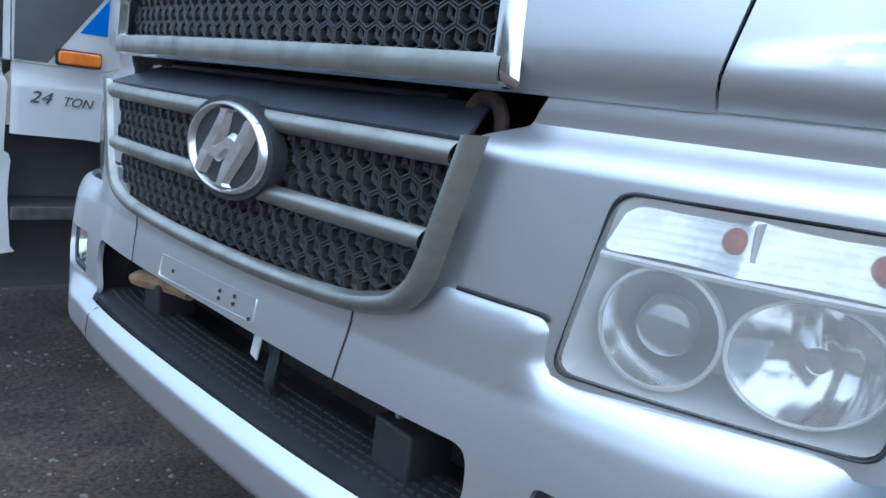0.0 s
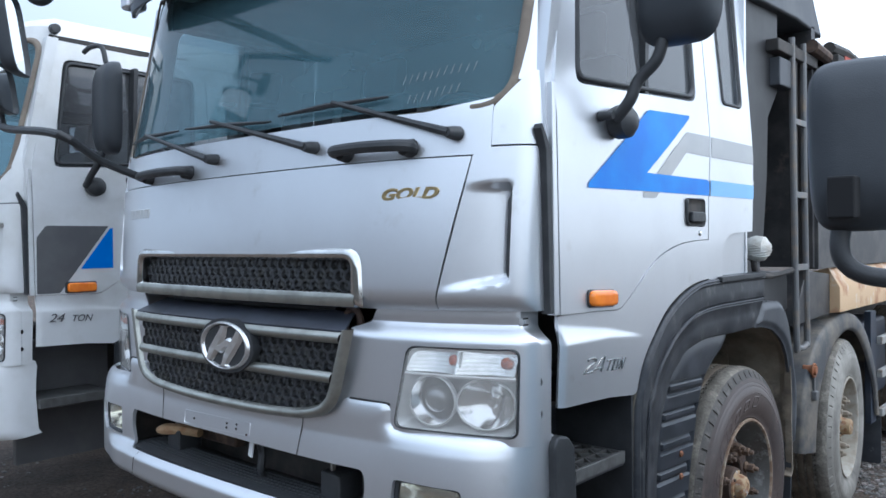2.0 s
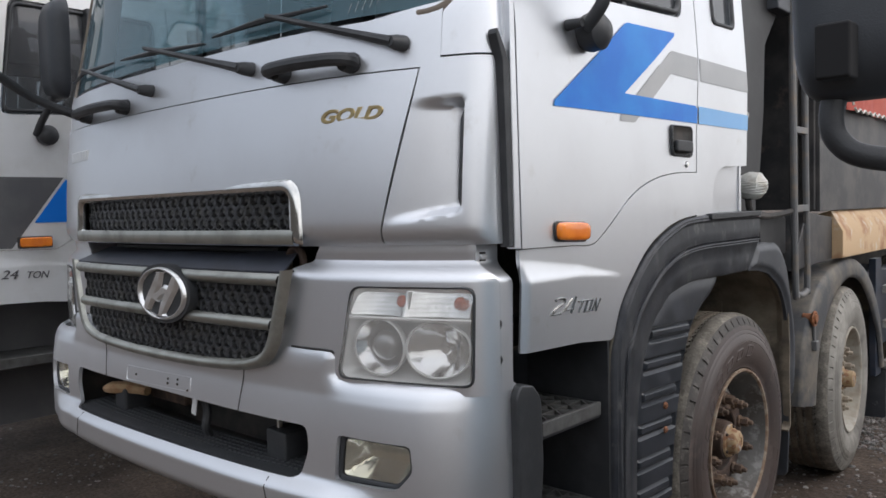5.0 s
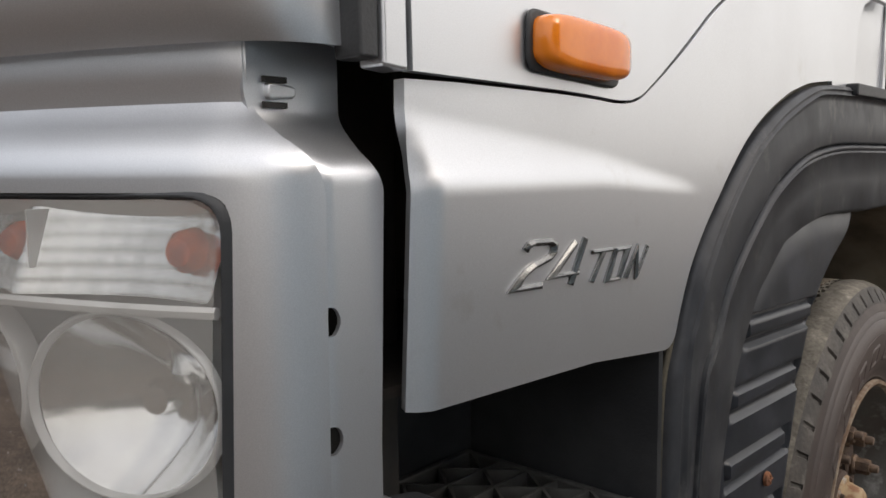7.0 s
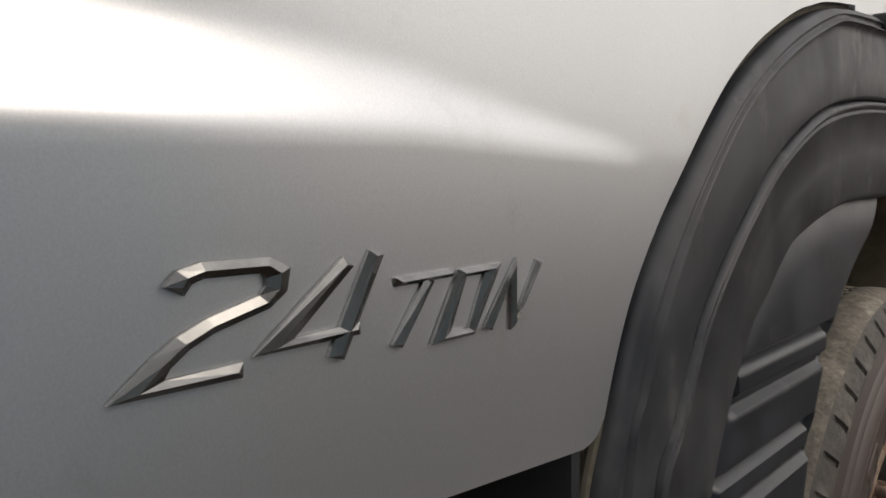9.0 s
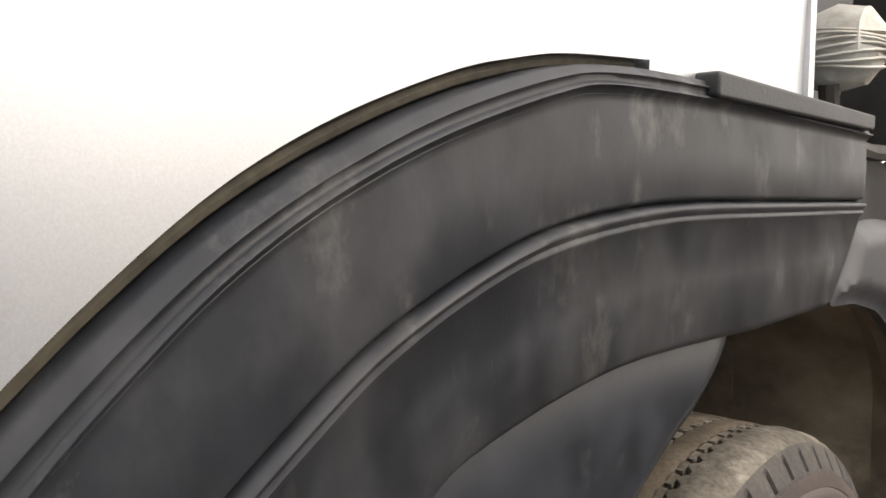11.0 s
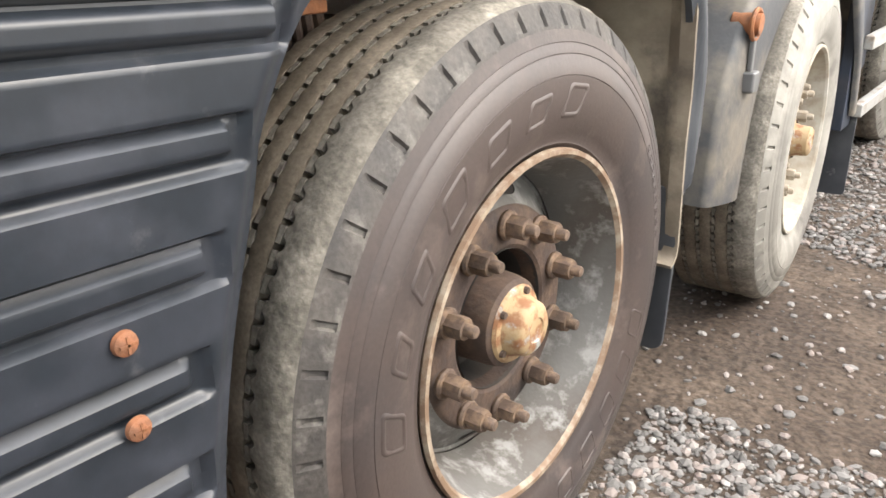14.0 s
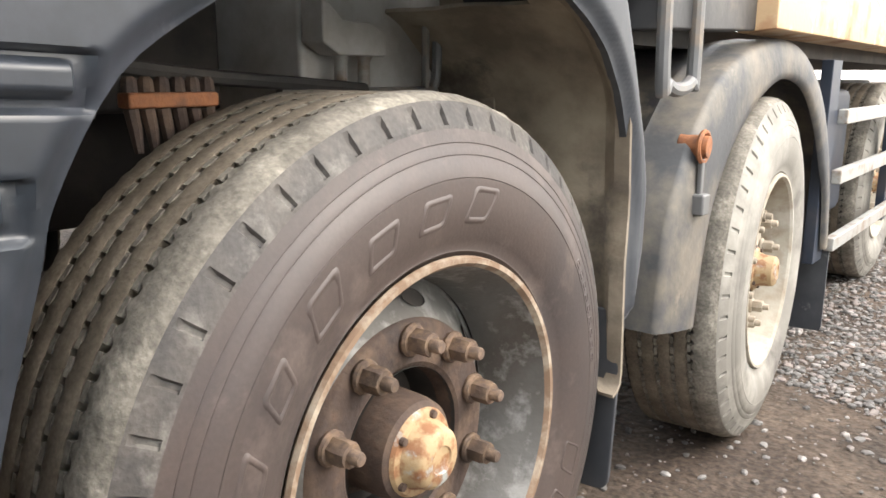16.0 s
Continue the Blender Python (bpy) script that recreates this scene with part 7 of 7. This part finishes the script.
    for y in (6.4, 7.7):
        for x, r in ((-0.05, 0), (2 * MID + 0.05, math.pi)):
            k = copy_thing(w, Matrix.Translation((x, y, 0.567)) @ Matrix.Rotation(r, 4, "Z"))
            k.parent = t


build_neighbour()


# ---------------- small pale blue truck on the other side ----------------
def build_small_truck():
    t = new("small_truck")
    tagged(t, "pale blue small truck cab with a large black mirror", "truck")
    def ring(bm, z, x0, x1, y0, y1, r):
        p = round_poly([(x0, y0), (x1, y0), (x1, y1), (x0, y1)], [r, r, 0.05, 0.05], 8)
        return [bm.verts.new((a, b, z)) for a, b in p]
    bm = bmesh.new()
    rs = [ring(bm, 0.50, 1.01, 3.05, 0.10, 1.30, 0.16), ring(bm, 0.60, 0.985, 3.07, 0.06, 1.30, 0.18), ring(bm, 1.0, 0.975, 3.08, 0.03, 1.30, 0.20), ring(bm, 1.36, 0.985, 3.07, 0.05, 1.30, 0.20), ring(bm, 1.45, 1.01, 3.05, 0.09, 1.30, 0.20), ring(bm, 1.475, 1.045, 3.02, 0.13, 1.29, 0.18)]
    n = len(rs[0])
    for r, s in zip(rs, rs[1:]):
        for k in range(n):
            bm.faces.new((r[k], r[(k + 1) % n], s[(k + 1) % n], s[k]))
    bm.faces.new(rs[0])
    part("cab_body", bm, PALE_BLUE, t, "pale blue painted lower cab")
    bm = bmesh.new()
    rs = [ring(bm, 1.47, 1.055, 3.01, 0.14, 1.29, 0.17), ring(bm, 2.10, 1.20, 2.86, 0.52, 1.27, 0.14)]
    for k in range(n):
        bm.faces.new((rs[0][k], rs[0][(k + 1) % n], rs[1][(k + 1) % n], rs[1][k]))
    part("window_band", bm, WINDOW_DARK := material("dark_window", (0.02, 0.025, 0.03), 0.05, 0.0, (0.03, 0.035, 0.04), scale=2), t, "dark glazing")
    bm = bmesh.new()
    rs = [ring(bm, 2.09, 1.18, 2.88, 0.48, 1.29, 0.14), ring(bm, 2.16, 1.20, 2.86, 0.53, 1.27, 0.14), ring(bm, 2.22, 1.32, 2.74, 0.68, 1.18, 0.14)]
    for r, s in zip(rs, rs[1:]):
        for k in range(n):
            bm.faces.new((r[k], r[(k + 1) % n], s[(k + 1) % n], s[k]))
    bm.faces.new(rs[-1])
    part("cab_roof", bm, PALE_BLUE, t)
    part("corner_pillar", tube([(1.09, 0.20, 1.46), (1.22, 0.58, 2.11)], 0.045, 10), PALE_BLUE, t)
    part("frame", box((1.45, 0.6, 0.55), (2.6, 6.0, 0.75)), DARK, t)
    for x, r in ((1.06, math.pi), (3.0, 0.0)):
        for y in (1.0, 4.6):
            k = copy_thing(SMALL_WHEEL, Matrix.Translation((x, y, 0.40)) @ Matrix.Rotation(r, 4, "Z") @ Matrix.Scale(0.766, 4))
            k.parent = t
            k.scale = (0.766, 0.766, 0.766)
    part("bumper", prism(round_poly([(1.0, 0.0), (3.05, 0.0), (3.05, 0.2), (1.0, 0.2)], 0.08), 0.40, 0.58, "z"), WHITE, t, bevel=0.02)
    mr = new("big_mirror")
    mr.parent = t
    mirror_shell(0.155, 0.272, 0.06, HOUSING, mr, pose(0.943, -0.10, 1.752, 0, -2, 16), "large black textured mirror housing")
    # proud near-black block, its colour painting the shade of a recess
    part("mirror_socket", box((0.915, -0.19, 1.635), (0.955, -0.155, 1.70)), RECESS_SHADE, mr, "near-black block standing for the shade of a recess", bevel=0.004)
    part("mirror_arm", tube(smooth_line([(0.925, -0.11, 1.66), (0.915, -0.12, 1.60), (0.925, -0.12, 1.565), (0.96, -0.11, 1.545), (1.05, -0.06, 1.538), (1.16, 0.0, 1.535), (1.30, 0.08, 1.53)], 5), 0.015, 12), BLACK_PLASTIC, mr, "black tubular mirror arm")
    part("mirror_arm", tube(smooth_line([(1.03, -0.07, 1.54), (1.03, -0.07, 1.585), (1.045, -0.06, 1.60), (1.10, -0.03, 1.605), (1.17, 0.01, 1.607)], 4), 0.012, 10), BLACK_PLASTIC, mr)
    part("mirror_brace", tube([(1.10, -0.035, 1.54), (1.22, 0.04, 1.70)], 0.02, 10), BLACK_PLASTIC, mr)


RECESS_SHADE = material("recess_shade_black", (0.006, 0.006, 0.007), 0.8)
SMALL_WHEEL = [o for o in truck.children if o.name.startswith("front_wheel")][0]
build_small_truck()

# ---------------- gravel ----------------
def gravel_material():
    m = material("gravel", (0.22, 0.21, 0.20), 0.8, 0.0, (0.30, 0.29, 0.27), scale=60, bump=0.2)
    n, l = m.node_tree.nodes, m.node_tree.links
    b = n["Principled BSDF"]
    src = b.inputs["Base Color"].links[0].from_socket
    g, r, h = n.new("ShaderNodeNewGeometry"), n.new("ShaderNodeValToRGB"), n.new("ShaderNodeMix")
    r.color_ramp.elements[0].color, r.color_ramp.elements[1].color = (0.05, 0.045, 0.042, 1), (0.38, 0.37, 0.35, 1)
    e = r.color_ramp.elements.new(0.6)
    e.color = (0.20, 0.19, 0.18, 1)
    e = r.color_ramp.elements.new(0.85)
    e.color = (0.25, 0.19, 0.165, 1)
    h.data_type, h.inputs[0].default_value = "RGBA", 0.75
    l.new(g.outputs["Random Per Island"], r.inputs[0])
    l.new(src, h.inputs[6])
    l.new(r.outputs[0], h.inputs[7])
    l.new(h.outputs[2], b.inputs["Base Color"])
    return m


def build_gravel():
    rs = np.random.RandomState(7)
    t = bmesh.new()
    bmesh.ops.create_icosphere(t, subdivisions=1, radius=1.0)
    base = np.array([v.co[:] for v in t.verts])
    tri = np.array([[v.index for v in f.verts] for f in t.faces])
    t.free()
    P = []
    def scatter(n, x0, x1, y0, y1, lo, hi, keep=None):
        for _ in range(n):
            x, y = rs.uniform(x0, x1), rs.uniform(y0, y1)
            if keep is None or keep(x, y):
                P.append((x, y, lo + (hi - lo) * rs.rand() ** 2.5))
    clump = lambda x, y: noise.noise((x * 1.3, y * 1.3, 9.0))
    track = lambda x, y: abs((x - 0.22) - 0.05 * math.sin(y)) < 0.38
    scatter(13000, -0.1, 1.9, 1.9, 3.05, 0.004, 0.016, lambda x, y: x > -0.06 and (y < 2.66 + 0.12 * clump(x * 3, y * 3) or x > 0.75))
    scatter(34000, -0.6, 3.2, 3.0, 7.5, 0.005, 0.018, lambda x, y: (x > 0.62 + 0.2 * clump(x * 2, y * 2)) or (y > 3.95 + 0.5 * clump(x, y) and x > -0.3))
    scatter(2600, -0.6, 1.4, 2.2, 6.0, 0.003, 0.016)
    scatter(4500, -7.0, -2.2, -3.2, 1.5, 0.004, 0.014, lambda x, y: clump(x, y) > 0.12)
    scatter(900, -4.0, 2.5, -3.0, 1.0, 0.003, 0.012)
    scatter(3500, 0.6, 6.0, 5.0, 14.0, 0.006, 0.02)
    P = np.array(P)
    n = len(P)
    jit = 1 + 0.28 * rs.uniform(-1, 1, (n, len(base), 3))
    ang = rs.uniform(0, 2 * np.pi, n)
    sc = P[:, 2][:, None, None] * np.stack([rs.uniform(0.8, 1.5, n), rs.uniform(0.7, 1.1, n), rs.uniform(0.4, 0.8, n)], 1)[:, None, :]
    v = base[None] * jit * sc
    c, s = np.cos(ang)[:, None], np.sin(ang)[:, None]
    x, y = v[..., 0] * c - v[..., 1] * s, v[..., 0] * s + v[..., 1] * c
    gz = np.array([ground_height(a, b) for a, b in P[:, :2]])
    V = np.stack([x + P[:, 0:1], y + P[:, 1:2], v[..., 2] + (gz + P[:, 2] * 0.18)[:, None]], 2).reshape(-1, 3)
    F = (tri[None] + (np.arange(n) * len(base))[:, None, None]).reshape(-1, 3)
    me = bpy.data.meshes.new("gravel")
    me.from_pydata(V.tolist(), [], F.tolist())
    me.materials.append(gravel_material())
    ob = new("gravel", me)
    tagged(ob, "loose grey and brown gravel lying on the dirt", "gravel", kind="stuff")


build_gravel()
